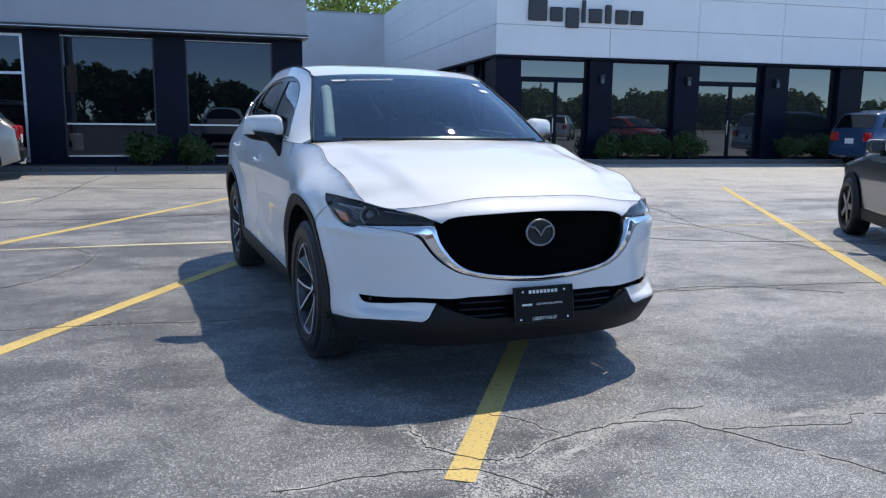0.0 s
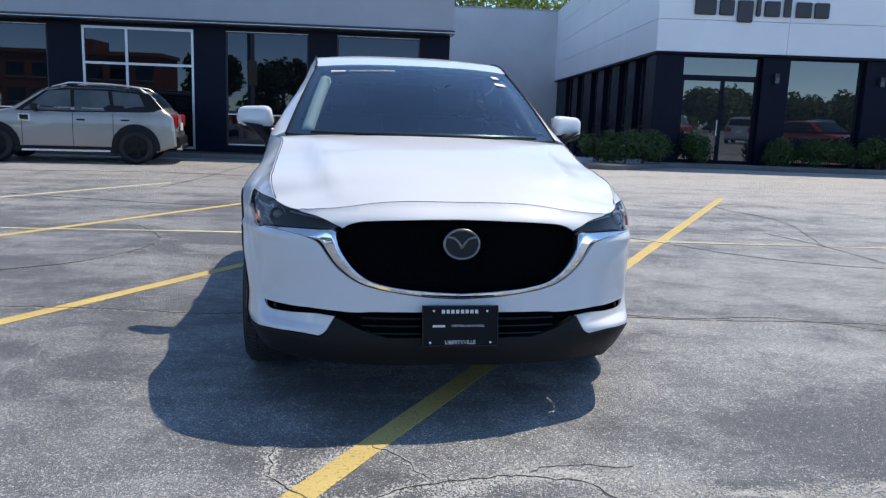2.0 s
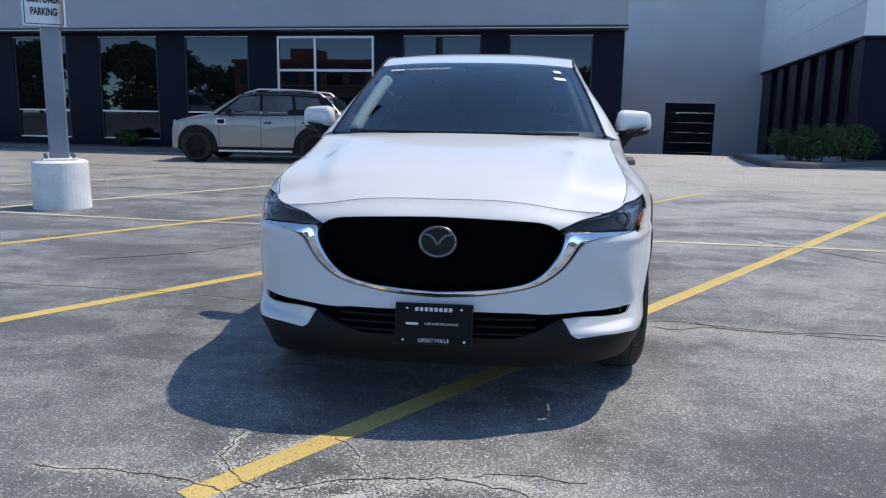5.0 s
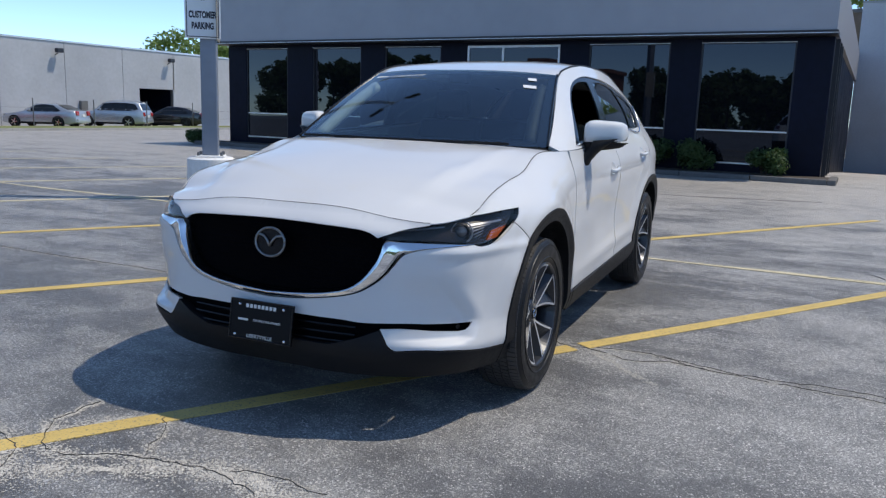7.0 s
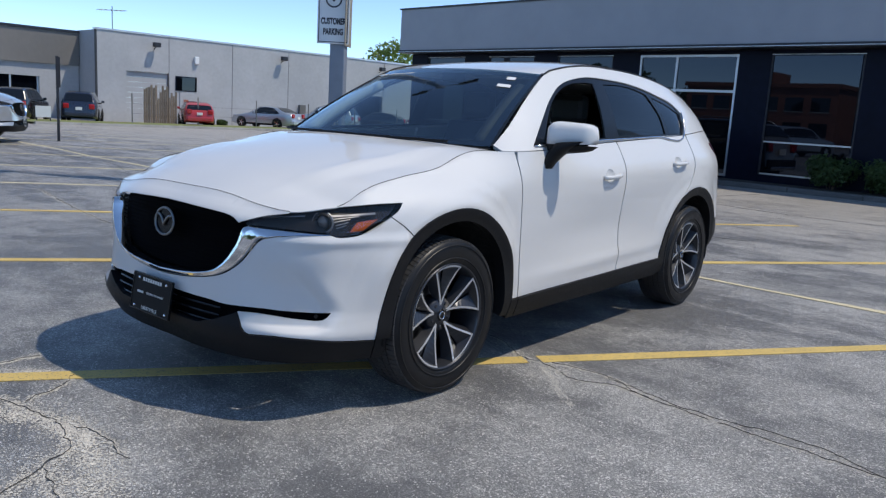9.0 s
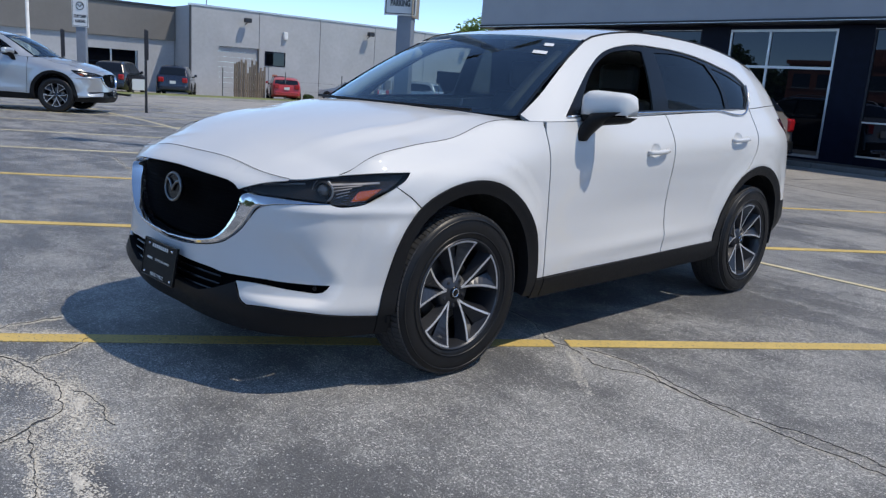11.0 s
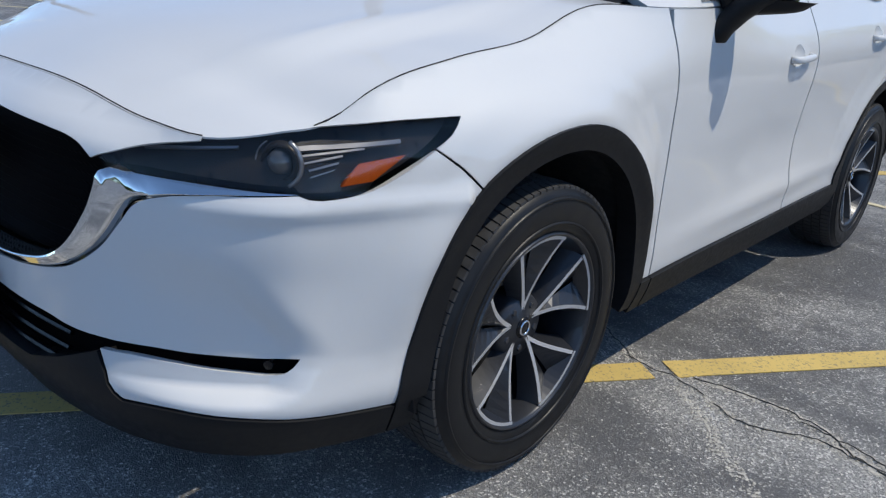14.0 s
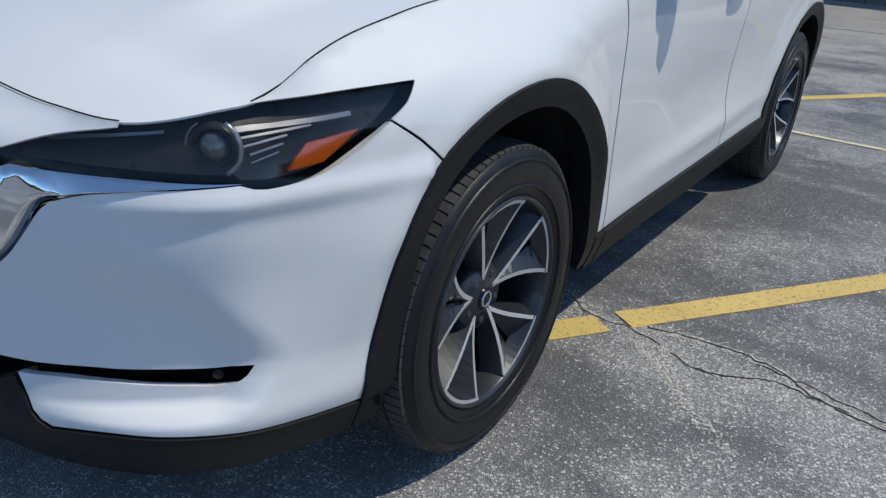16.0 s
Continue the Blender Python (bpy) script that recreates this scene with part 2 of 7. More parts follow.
def tube(points, r, bm=None, sides=8, taper=None):
    """A round bar along points; taper gives the radius at the far end."""
    bm = bm or bmesh.new()
    pts = [Vector(p) for p in points]
    rings = []
    for i, p in enumerate(pts):
        d = (pts[min(i + 1, len(pts) - 1)] - pts[max(i - 1, 0)]).normalized()
        a = d.orthogonal().normalized() if abs(d.z) > 0.9 else d.cross(Vector((0, 0, 1))).normalized()
        b = d.cross(a)
        rr = r if taper is None else r + (taper - r) * i / (len(pts) - 1)
        rings.append([bm.verts.new(p + rr * (math.cos(k * math.tau / sides) * a + math.sin(k * math.tau / sides) * b)) for k in range(sides)])
    for u, v in zip(rings, rings[1:]):
        for k in range(sides):
            bm.faces.new((u[k], u[(k + 1) % sides], v[(k + 1) % sides], v[k]))
    bm.faces.new(rings[0][::-1]), bm.faces.new(rings[-1])
    return bm


def lathe(profile, bm=None, sides=32, m=None):
    """(radius, height) pairs turned about the z axis."""
    bm = bm or bmesh.new()
    m = m or Matrix()
    rings = [[bm.verts.new(m @ Vector((r * math.cos(k * math.tau / sides), r * math.sin(k * math.tau / sides), z))) for k in range(sides)]
             for r, z in profile]
    for u, v in zip(rings, rings[1:]):
        for k in range(sides):
            bm.faces.new((u[k], u[(k + 1) % sides], v[(k + 1) % sides], v[k]))
    return bm


def prism(outline, z0, z1, bm=None, m=None):
    """A flat outline in x and y given a thickness from z0 to z1."""
    bm = bm or bmesh.new()
    m = m or Matrix()
    lo = [bm.verts.new(m @ Vector((x, y, z0))) for x, y in outline]
    hi = [bm.verts.new(m @ Vector((x, y, z1))) for x, y in outline]
    bm.faces.new(lo[::-1]), bm.faces.new(hi)
    for i in range(len(lo)):
        j = (i + 1) % len(lo)
        bm.faces.new((lo[i], lo[j], hi[j], hi[i]))
    return bm


def strip(points, width, z, bm=None, wobble=0.0, rng=None, thick=0.003):
    """A thin flat band along a line on the ground."""
    bm = bmesh.new() if bm is None else bm
    pts = [Vector((x, y, 0)) for x, y in points]
    rows = []
    for i, p in enumerate(pts):
        d = (pts[min(i + 1, len(pts) - 1)] - pts[max(i - 1, 0)]).normalized()
        s = Vector((-d.y, d.x, 0))
        w = width / 2 * (1 + (rng.uniform(-wobble, wobble) if rng else 0))
        lift = Vector((0, 0, ground_z(p.x, p.y) + z))
        rows.append((bm.verts.new(p + s * w + lift), bm.verts.new(p - s * w + lift),
                     bm.verts.new(p + s * w + lift - Vector((0, 0, thick))), bm.verts.new(p - s * w + lift - Vector((0, 0, thick)))))
    for a, b in zip(rows, rows[1:]):
        bm.faces.new((a[0], a[1], b[1], b[0]))
        bm.faces.new((a[2], a[0], b[0], b[2]))
        bm.faces.new((a[1], a[3], b[3], b[1]))
    return bm


def ground_z(x, y):
    """The lot is flat, and falls away a little far to the west and into the yard between the buildings."""
    z = 0.0
    if x < -14:
        z -= 0.0145 * (-14 - x) * min(1.0, (-14 - x) / 10)
    if y > 24 and x > 0:
        z -= 0.052 * min(y - 24, 20.0)
    return z


# ---- ground ----
xs = sorted(set([-400, -250, -150, -100, -70] + [-50 + 2 * i for i in range(18)] + [-14, -10, -5, -0.01, 0.01, 2.6, 6, 10.4, 14, 20, 30, 50, 90, 150, 250, 400]))
ys = sorted(set([-400, -250, -150, -90, -50, -30, -15, -8, 0, 8, 16, 20, 24, 28, 32, 36, 40, 44, 50, 60, 90, 150, 250, 400]))
bm = bmesh.new()
grid = [[bm.verts.new((x, y, ground_z(x, y))) for x in xs] for y in ys]
for r, q in zip(grid, grid[1:]):
    for i in range(len(xs) - 1):
        bm.faces.new((r[i], r[i + 1], q[i + 1], q[i]))
ground = tagged(part("ground", bm, ASPHALT), "cracked grey asphalt car park with worn pale patches", "ground", kind="structure")

# painted stall lines at sixty degrees, in two rows that meet at y = 8
SLOPE = 0.573
rng = random.Random(4)
for k in range(-10, 5):
    x8 = 4.05 + 3.075 * k
    y0, y1 = 2.36 + rng.uniform(-0.05, 0.05), 12.93 + rng.uniform(-0.08, 0.08)
    if k == 2:
        y1 = 12.0
    pts = [(x8 + (y0 + (y1 - y0) * i / 24 - 8) * SLOPE, y0 + (y1 - y0) * i / 24) for i in range(25)]
    bm = bmesh.new()
    # the paint is gone where the crack crosses one stall
    for run in ([[p for p in pts if p[1] < 4.84] + [(x8 - 3.14 * SLOPE, 4.86)], [(x8 - 3.07 * SLOPE, 4.93)] + [p for p in pts if p[1] > 5.0]] if k == 0 else [pts]):
        strip(run, 0.105, 0.004, bm, 0.05, rng)
    tagged(part("stall_line", bm, YELLOW if k > -3 else PALE_YELLOW),
           "worn yellow painted parking stall line", "road marking", "stall lines", "structure")
pts = [(-32 + i * 0.9, 8.0 + 0.04 * math.sin(i * 1.3)) for i in range(58)]
tagged(part("centre_line", strip(pts, 0.07, 0.005, wobble=0.4, rng=rng), PALE_YELLOW),
       "faded thin yellow line between the stall rows", "road marking", kind="structure")


# ---- showroom with the long dark window front ----
def window_unit(parent, x0, x1, z0, z1, y, frame_mat=ALU, pane_mat=PANE, bars_z=(), bars_x=(), w=0.045, depth=0.09, name="window", plain_edge=False):
    """A window of one frame and its panes, facing -y; bars part it."""
    win = new(name)
    win.parent = parent
    zs, xs_ = [z0, *bars_z, z1], [x0, *bars_x, x1]
    spans = [(x0, x0 + w, y - depth / 2, y + depth / 2, z0, z1), (x1 - w, x1, y - depth / 2, y + depth / 2, z0, z1),
             (x0 + w, x1 - w, y - depth / 2, y + depth / 2, z0, z0 + w), (x0 + w, x1 - w, y - depth / 2, y + depth / 2, z1 - w, z1)]
    for z in bars_z:
        spans.append((x0 + w, x1 - w, y - depth / 2 + 0.004, y + depth / 2, z - w / 2, z + w / 2))
    for x in bars_x:
        spans.append((x - w / 2, x + w / 2, y - depth / 2 + 0.008, y + depth / 2, z0 + w, z1 - w))
    if plain_edge:
        # dark jambs and head, with a bright sill, bar and one bright edge
        part("window_frame", box(spans[0], spans[1], spans[3]), DARK_METAL, win)
        part("bright_edge", box((x0 - 0.012, x0 - 0.002, y - depth / 2 - 0.01, y, z0, z1)), frame_mat, win)
        part("bright_bar", box(spans[2]), frame_mat, win)
        part("bright_edge", box((x0, x1, y - depth / 2 - 0.012, y - depth / 2 - 0.002, z1 - 0.016, z1 - 0.002)), frame_mat, win)
        for b in spans[4:]:
            part("bright_bar", box(b), frame_mat, win)
    else:
        part("window_frame", box(*spans), frame_mat, win)
    for a, b in zip(zs, zs[1:]):
        for c, d in zip(xs_, xs_[1:]):
            part("pane", box((c + 0.01, d - 0.01, y - 0.008, y + 0.008, a + 0.01, b - 0.01)), pane_mat, win)
    return win


FY = 20.25
show = thing("showroom", "low showroom with navy pillars, tinted windows and grey metal fascia", "building")
bays = [(-14.3, -12.6), (-11.62, -9.83), (-9.0, -7.14), (-6.33, -3.65), (-2.87, -0.85), (-0.13, 1.93)]
edges = [-15.05] + [v for b in bays for v in b] + [2.68]
for x0, x1 in zip(edges[0::2], edges[1::2]):
    part("pillar", box((x0, x1, FY - 0.07, FY + 0.35, 0.0, 3.16)), NAVY, show, bevel=0.01)
part("header", box((-15.05, 2.68, FY - 0.03, FY + 0.3, 3.08, 3.17)), NAVY, show)
for x0, x1 in bays:
    if (x0, x1) == bays[3]:
        d = window_unit(show, x0, x1, 0.16, 3.08, FY, bars_z=(2.2,), bars_x=(-5.27,), w=0.06, name="door")
        part("threshold", box((x0, x1, FY - 0.07, FY + 0.3, 0.0, 0.157)), NAVY, show)
        part("push_bar", tube([(-5.35, FY - 0.1, 1.05), (-6.2, FY - 0.1, 1.05)], 0.018), ALU, d)
    else:
        window_unit(show, x0, x1, 0.29, 3.08, FY, bars_z=(1.06,), w=0.035, plain_edge=True)
        part("window_sill", box((x0, x1, FY - 0.06, FY + 0.3, 0.0, 0.288)), NAVY, show)
part("fascia", box((-15.1, 2.72, FY - 0.62, FY - 0.5, 3.26, 4.55)), FASCIA, show, "plain grey metal fascia", bevel=0.006)
part("fascia_return", box((2.60, 2.72, FY - 0.497, 42.0, 3.26, 4.55)), FASCIA, show)
part("fascia_return", box((-15.1, -14.98, FY - 0.497, 42.0, 3.26, 4.55)), FASCIA, show)
part("fascia_trim", box((-15.12, 2.75, FY - 0.65, FY + 0.1, 3.172, 3.257)), DARK_METAL, show)
part("drip_edge", box((-15.12, 2.75, FY - 0.672, FY - 0.652, 3.192, 3.206)), ALU, show, "thin bright metal drip edge")
part("coping", box((-15.14, 2.76, FY - 0.66, FY - 0.46, 4.553, 4.60)), DARK_METAL, show)
part("roof", box((-14.97, 2.59, FY - 0.49, 42.0, 4.2, 4.35)), TAUPE, show)
part("side_wall", box((2.38, 2.62, FY + 0.36, 42.0, -1.2, 3.25)), NAVY, show)
part("side_wall", box((-15.05, -14.8, FY + 0.36, 42.0, 0.0, 3.25)), NAVY, show)
for y in (21.6, 22.7, 23.6):
    part("downpipe", box((2.63, 2.73, y, y + 0.1, -0.2, 3.25)), DARK_METAL, show, bevel=0.01)

# planting bed and kerb in front of it
bed = box((-15.6, 2.9, 19.30, 20.17, 0.0, 0.11))
tagged(part("planting_bed", bed, SOIL), "narrow soil bed along the showroom front", "planting bed", kind="structure")
for i in range(12):
    x0 = -15.6 + i * 1.54
    kb = part("kerb", box((x0 + 0.006, x0 + 1.534, 19.12, 19.30, -0.05, 0.115)), KERB, bevel=0.02)
    tagged(kb, "grey concrete kerb stone along the planting bed", "kerb", "kerb stones", "structure")
kb = part("kerb", box((2.88, 3.05, 19.12, 20.6, -0.05, 0.115)), KERB, bevel=0.02)
tagged(kb, "grey concrete kerb stone along the planting bed", "kerb", "kerb stones", "structure")

# ---- grey yard wall at the back of the gap between the buildings ----
yard = thing("yard_building", "tall plain grey rendered rear wing with a dark overhead door", "building")
for span in ((2.63, 5.55, 42.0, 42.4, -1.4, 6.75), (8.0, 10.6, 42.0, 42.4, -1.4, 6.75), (5.55, 8.0, 42.0, 42.4, 1.7, 6.75)):
    part("wall", box(span), GREY_WALL, yard)
door = new("overhead_door")
door.parent = yard
for i in range(6):
    part("panel", box((5.55, 8.0, 42.12 + 0.01 * (i % 2), 42.2, -1.3 + i * 0.5, -0.805 + i * 0.5)), NAVY, door)
part("coping", box((2.6, 10.6, 41.95, 42.45, 6.752, 6.83)), FASCIA, yard)
part("roof", box((-14.9, 10.6, 42.41, 60, 6.4, 6.55)), TAUPE, yard)

# ---- white-panelled showroom at the corner ----
corner = thing("corner_showroom", "showroom with white metal panels over dark pillars and tall shop windows", "building", pose(8.65, 21.95, 0, 0, 0, -4))
SEAMS = [-0.08, 3.56, 6.55, 9.6, 12.65, 15.7, 18.75]
LEVELS = [3.19, 4.06, 5.05, 6.05, 6.8]
for z0, z1 in zip(LEVELS, LEVELS[1:]):
    for x0, x1 in zip(SEAMS, SEAMS[1:]):
        part("cladding_panel", box((x0 + 0.006, x1 - 0.006, -0.08, 0.0, z0 + 0.006, z1 - 0.006)), WHITE_PANEL, corner)
    for i in range(6):
        part("cladding_panel", box((-0.08, 0.0, 0.006 + i * 3.6, 3.594 + i * 3.6, z0 + 0.006, z1 - 0.006)), WHITE_PANEL, corner)
part("core_wall", box((0.003, 18.75, 0.003, 0.25, 3.19, 6.78), (0.003, 0.25, 0.25, 21.6, 3.19, 6.78)), DARK_METAL, corner)
part("soffit", box((-0.07, 18.75, -0.07, 21.6, 3.13, 3.187)), NAVY, corner)
part("roof", box((0.26, 18.75, 0.26, 21.6, 6.4, 6.6)), TAUPE, corner)
glass = [(0.79, 3.02, "door"), (3.79, 5.95, "window"), (6.8, 9.19, "door"), (10.09, 12.04, "window"), (12.97, 15.2, "window"), (16.0, 18.0, "window")]
edges = [0.0] + [v for g in glass for v in g[:2]] + [18.75]
for x0, x1 in zip(edges[0::2], edges[1::2]):
    part("pillar", box((x0, x1, 0.10, 0.7, -0.1, 3.127)), NAVY, corner, bevel=0.01)
for x0, x1, kind in glass:
    if kind == "door":
        mid = (x0 + x1) / 2 + 0.1
        d = window_unit(corner, x0, x1, 0.1, 2.54, 0.35, NAVY, CLEAR_PANE, bars_x=(mid,), w=0.10, depth=0.12, name="door")
        window_unit(corner, x0, x1, 2.543, 3.127, 0.35, NAVY, CLEAR_PANE, w=0.05, depth=0.12, name="transom")
        part("door_handle", tube([(mid - 0.1, 0.24, 0.9), (mid - 0.1, 0.24, 1.35)], 0.014), ALU, d)
    else:
        window_unit(corner, x0, x1, 0.12, 3.127, 0.35, NAVY, CLEAR_PANE, bars_z=(1.1,), w=0.05, depth=0.12)
    part("window_sill", box((x0, x1, 0.2, 0.6, -0.1, 0.099)), NAVY, corner)
side = [(1.6, 2.9), (3.9, 5.2), (6.4, 7.8), (9.0, 10.4), (12.0, 13.6), (15.0, 17.0)]
edges = [0.71] + [v for g in side for v in g] + [21.6]
for y0, y1 in zip(edges[0::2], edges[1::2]):
    part("pillar", box((0.10, 0.6, y0, y1, -1.3, 3.127)), NAVY, corner, bevel=0.01)
for y0, y1 in side:
    w = new("window")
    w.parent = corner
    part("window_frame", box((0.3, 0.4, y0, y0 + 0.05, -0.2, 3.127), (0.3, 0.4, y1 - 0.05, y1, -0.2, 3.127), (0.3, 0.4, y0 + 0.05, y1 - 0.05, 1.05, 1.1)), DARK_METAL, w)
    part("pane", box((0.34, 0.36, y0 + 0.04, y1 - 0.04, -0.2, 3.127)), PANE, w)
    part("window_sill", box((0.2, 0.5, y0, y1, -1.3, -0.203)), NAVY, corner)
# back of the shop, so that the glass does not show sky
part("rear_wall", box((0.7, 18.75, 21.3, 21.6, -1.3, 6.4), (18.5, 18.75, 0.71, 21.3, 0, 6.4)), GREY_WALL, corner)

# raised sign: a row of plain dark blocks
sign = thing("fascia_sign", "row of raised charcoal blocks on the white panels", "sign", corner.matrix_world.copy())
shapes = [(0.88, 0.60, 4.19, 4.81), (1.56, 0.42, 4.19, 4.61), (2.06, 0.44, 4.02, 4.61), (2.57, 0.14, 4.19, 4.85), (2.80, 0.44, 4.19, 4.61), (3.33, 0.22, 4.19, 4.74), (3.67, 0.44, 4.19, 4.61), (4.18, 0.42, 4.19, 4.61)]
for x, w, z0, z1 in shapes:
    bm = box((x, x + w, -0.17, -0.082, z0, z1))
    part("block", bm, LETTER_GREY, sign, bevel=0.05)
# small wall lights on the pillars
for s in (3.4, 6.37, 9.6):
    wl = thing("wall_light", "small dark box wall light on a navy pillar", "wall light", corner.matrix_world @ pose(s, 0.1, 2.55), "pillar lights")
    part("housing", box((-0.07, 0.07, -0.13, 0.003, -0.14, 0.14)), DARK_METAL, wl, bevel=0.015)
    part("lens", box((-0.05, 0.05, -0.136, -0.132, -0.12, 0.02)), PANE, wl)

# island kerb round the corner shop
isl = [(5.95, 23.5), (6.05, 20.1), (6.4, 19.55), (7.2, 19.5), (8.8, 20.8), (10.4, 21.15), (12.5, 20.75), (16.5, 20.55), (22, 20.35), (27.5, 20.1)]
curve = []
for i in range(len(isl) - 1):
    p0, p1, p2, p3 = (Vector(isl[max(0, min(len(isl) - 1, j))]) for j in (i - 1, i, i + 1, i + 2))
    for k in range(5):
        t = k / 5
        curve.append(0.5 * ((2 * p1) + (p2 - p0) * t + (2 * p0 - 5 * p1 + 4 * p2 - p3) * t * t + (3 * p1 - p0 - 3 * p2 + p3) * t ** 3))
curve.append(Vector(isl[-1]))
bm = bmesh.new()
rows = []
for i, p in enumerate(curve):
    d = (curve[min(i + 1, len(curve) - 1)] - curve[max(i - 1, 0)]).normalized()
    s = Vector((-d.y, d.x))
    prof = ((0, -0.25), (0.0, 0.11), (0.02, 0.135), (0.15, 0.14), (0.152, -0.25))
    rows.append([bm.verts.new((p.x + s.x * o, p.y + s.y * o, ground_z(p.x, p.y) + z)) for o, z in prof])
for a, b in zip(rows, rows[1:]):
    for k in range(4):
        bm.faces.new((a[k], a[k + 1], b[k + 1], b[k]))
tagged(part("kerb", bm, KERB, smooth=False), "curved grey concrete kerb round the shop bed", "kerb", kind="structure")
bm = bmesh.new()
inner = [(p.x, p.y) for p in curve]
bmv = [bm.verts.new((x + 0.05, y + 0.12, 0.1)) for x, y in inner] + [bm.verts.new((27.5, 23.5, 0.1)), bm.verts.new((8.9, 23.5, 0.1))]
bm.faces.new(bmv)
bmesh.ops.triangulate(bm, faces=bm.faces[:])
tagged(part("walkway", bm, CONCRETE), "pale concrete walkway and bed round the shop", "pavement", kind="structure")

# ---- pale warehouse along the west side ----
WX = -44.3
wz = -0.45
ware = thing("warehouse", "long pale grey painted block warehouse with roller doors", "building")
joints = [21.4 + 4.62 * i for i in range(9)]
holes = {0: (23.2, 26.0, wz - 0.1, wz + 3.2), 4: (41.3, 44.6, wz - 0.1, wz + 2.75)}
for i, (y0, y1) in enumerate(zip(joints, joints[1:])):
    if i in holes:
        h0, h1, g0, g1 = holes[i]
        spans = [(WX - 0.3, WX, y0 + 0.02, h0, wz - 0.5, wz + 5.5), (WX - 0.3, WX, h1, y1 - 0.02, wz - 0.5, wz + 5.5), (WX - 0.3, WX, h0, h1, g1, wz + 5.5)]
        spans = [s for s in spans if s[3] > s[2]]
    else:
        spans = [(WX - 0.3, WX, y0 + 0.02, y1 - 0.02, wz - 0.5, wz + 5.5)]
    part("wall_panel", box(*spans), WAREHOUSE, ware)
    part("joint", box((WX - 0.28, WX - 0.04, y0 - 0.03, y0 + 0.03, wz - 0.5, wz + 5.5)), KERB, ware)
part("coping", box((WX - 0.35, WX + 0.05, 21.3, 58.4, wz + 5.503, wz + 5.62)), ALU, ware, "thin pale metal roof edge")
for y in (21.4, 58.0):
    part("end_wall", box((WX - 30, WX - 0.31, y, y + 0.3, wz - 0.5, wz + 5.5)), WAREHOUSE, ware)
part("roof", box((WX - 30, WX - 0.31, 21.71, 57.99, wz + 5.0, wz + 5.2)), TAUPE, ware)
door = new("roller_door")
door.parent = ware
for i in range(10):
    part("slat", box((WX - 0.22 - 0.012 * (i % 2), WX - 0.16, 23.2, 26.0, wz - 0.1 + i * 0.33, wz + 0.225 + i * 0.33)), WAREHOUSE, door)
part("dock_recess", box((WX - 6, WX - 5.8, 40.8, 45.1, wz - 0.1, wz + 2.9), (WX - 5.8, WX - 0.31, 40.9, 41.2, wz - 0.1, wz + 2.9), (WX - 5.8, WX - 0.31, 44.7, 45.0, wz - 0.1, wz + 2.9), (WX - 5.8, WX - 0.31, 41.2, 44.7, wz + 2.76, wz + 2.9)), NAVY, ware, "dark open loading bay")
part("side_door", box((WX + 0.003, WX + 0.05, 26.75, 27.75, wz, wz + 2.1)), WAREHOUSE, ware)
win = new("window")
win.parent = ware
part("window_frame", box((WX + 0.003, WX + 0.05, 26.45, 27.95, wz + 2.15, wz + 2.2), (WX + 0.003, WX + 0.05, 26.45, 27.95, wz + 3.05, wz + 3.1), (WX + 0.003, WX + 0.05, 26.45, 26.5, wz + 2.2, wz + 3.05), (WX + 0.003, WX + 0.05, 27.9, 27.95, wz + 2.2, wz + 3.05)), NAVY, win)
part("pane", box((WX + 0.003, WX + 0.02, 26.5, 27.9, wz + 2.2, wz + 3.05)), PANE, win)
part("notice", box((WX + 0.053, WX + 0.07, 27.0, 27.35, wz + 1.25, wz + 1.6)), BRICK_WALL, ware, "small red notice plate")
part("meter_box", box((WX + 0.003, WX + 0.25, 36.2, 36.7, wz + 0.9, wz + 1.7)), KERB, ware)
for y in (25.0, 34.6, 44.0):
    fl = thing("flood_light", "dark flood light on a bracket high on the warehouse wall", "flood light", pose(WX, y, wz + 4.75), "warehouse flood lights")
    part("bracket", tube([(0, 0, -0.1), (0.35, 0, 0.05)], 0.03), DARK_METAL, fl)
    part("lamp_head", box((0.25, 0.6, -0.22, 0.22, 0.03, 0.32)), DARK_METAL, fl, bevel=0.04)
fl = thing("wall_light", "small white wall pack light on the warehouse wall", "wall light", pose(WX, 27.9, wz + 4.2))
part("housing", box((0.0, 0.2, -0.15, 0.15, -0.25, 0.25)), SIGN_WHITE, fl, bevel=0.04)

# taupe-clad neighbour, set back a little
nb = thing("clad_building", "low building with a deep taupe metal fascia over pale walls", "building")
NX = WX - 2.6
part("fascia", box((NX - 0.3, NX, -14, 21.35, wz + 3.3, wz + 5.3)), TAUPE, nb)
part("coping", box((NX - 0.35, NX + 0.08, -14, 21.35, wz + 5.303, wz + 5.45)), DARK_METAL, nb)
part("wall", box((NX - 0.5, NX - 0.15, -14, 15.8, wz - 0.5, wz + 3.297), (NX - 0.5, NX - 0.15, 19.0, 21.35, wz - 0.5, wz + 3.297), (NX - 0.5, NX - 0.15, 15.8, 19.0, wz + 2.5, wz + 3.297), (NX - 0.5, NX - 0.15, 15.8, 19.0, wz - 0.5, wz + 1.0)), WAREHOUSE, nb)
part("roof", box((NX - 25, NX - 0.31, -14, 21.35, wz + 4.8, wz + 5.0)), TAUPE, nb)
win = new("window")
win.parent = nb
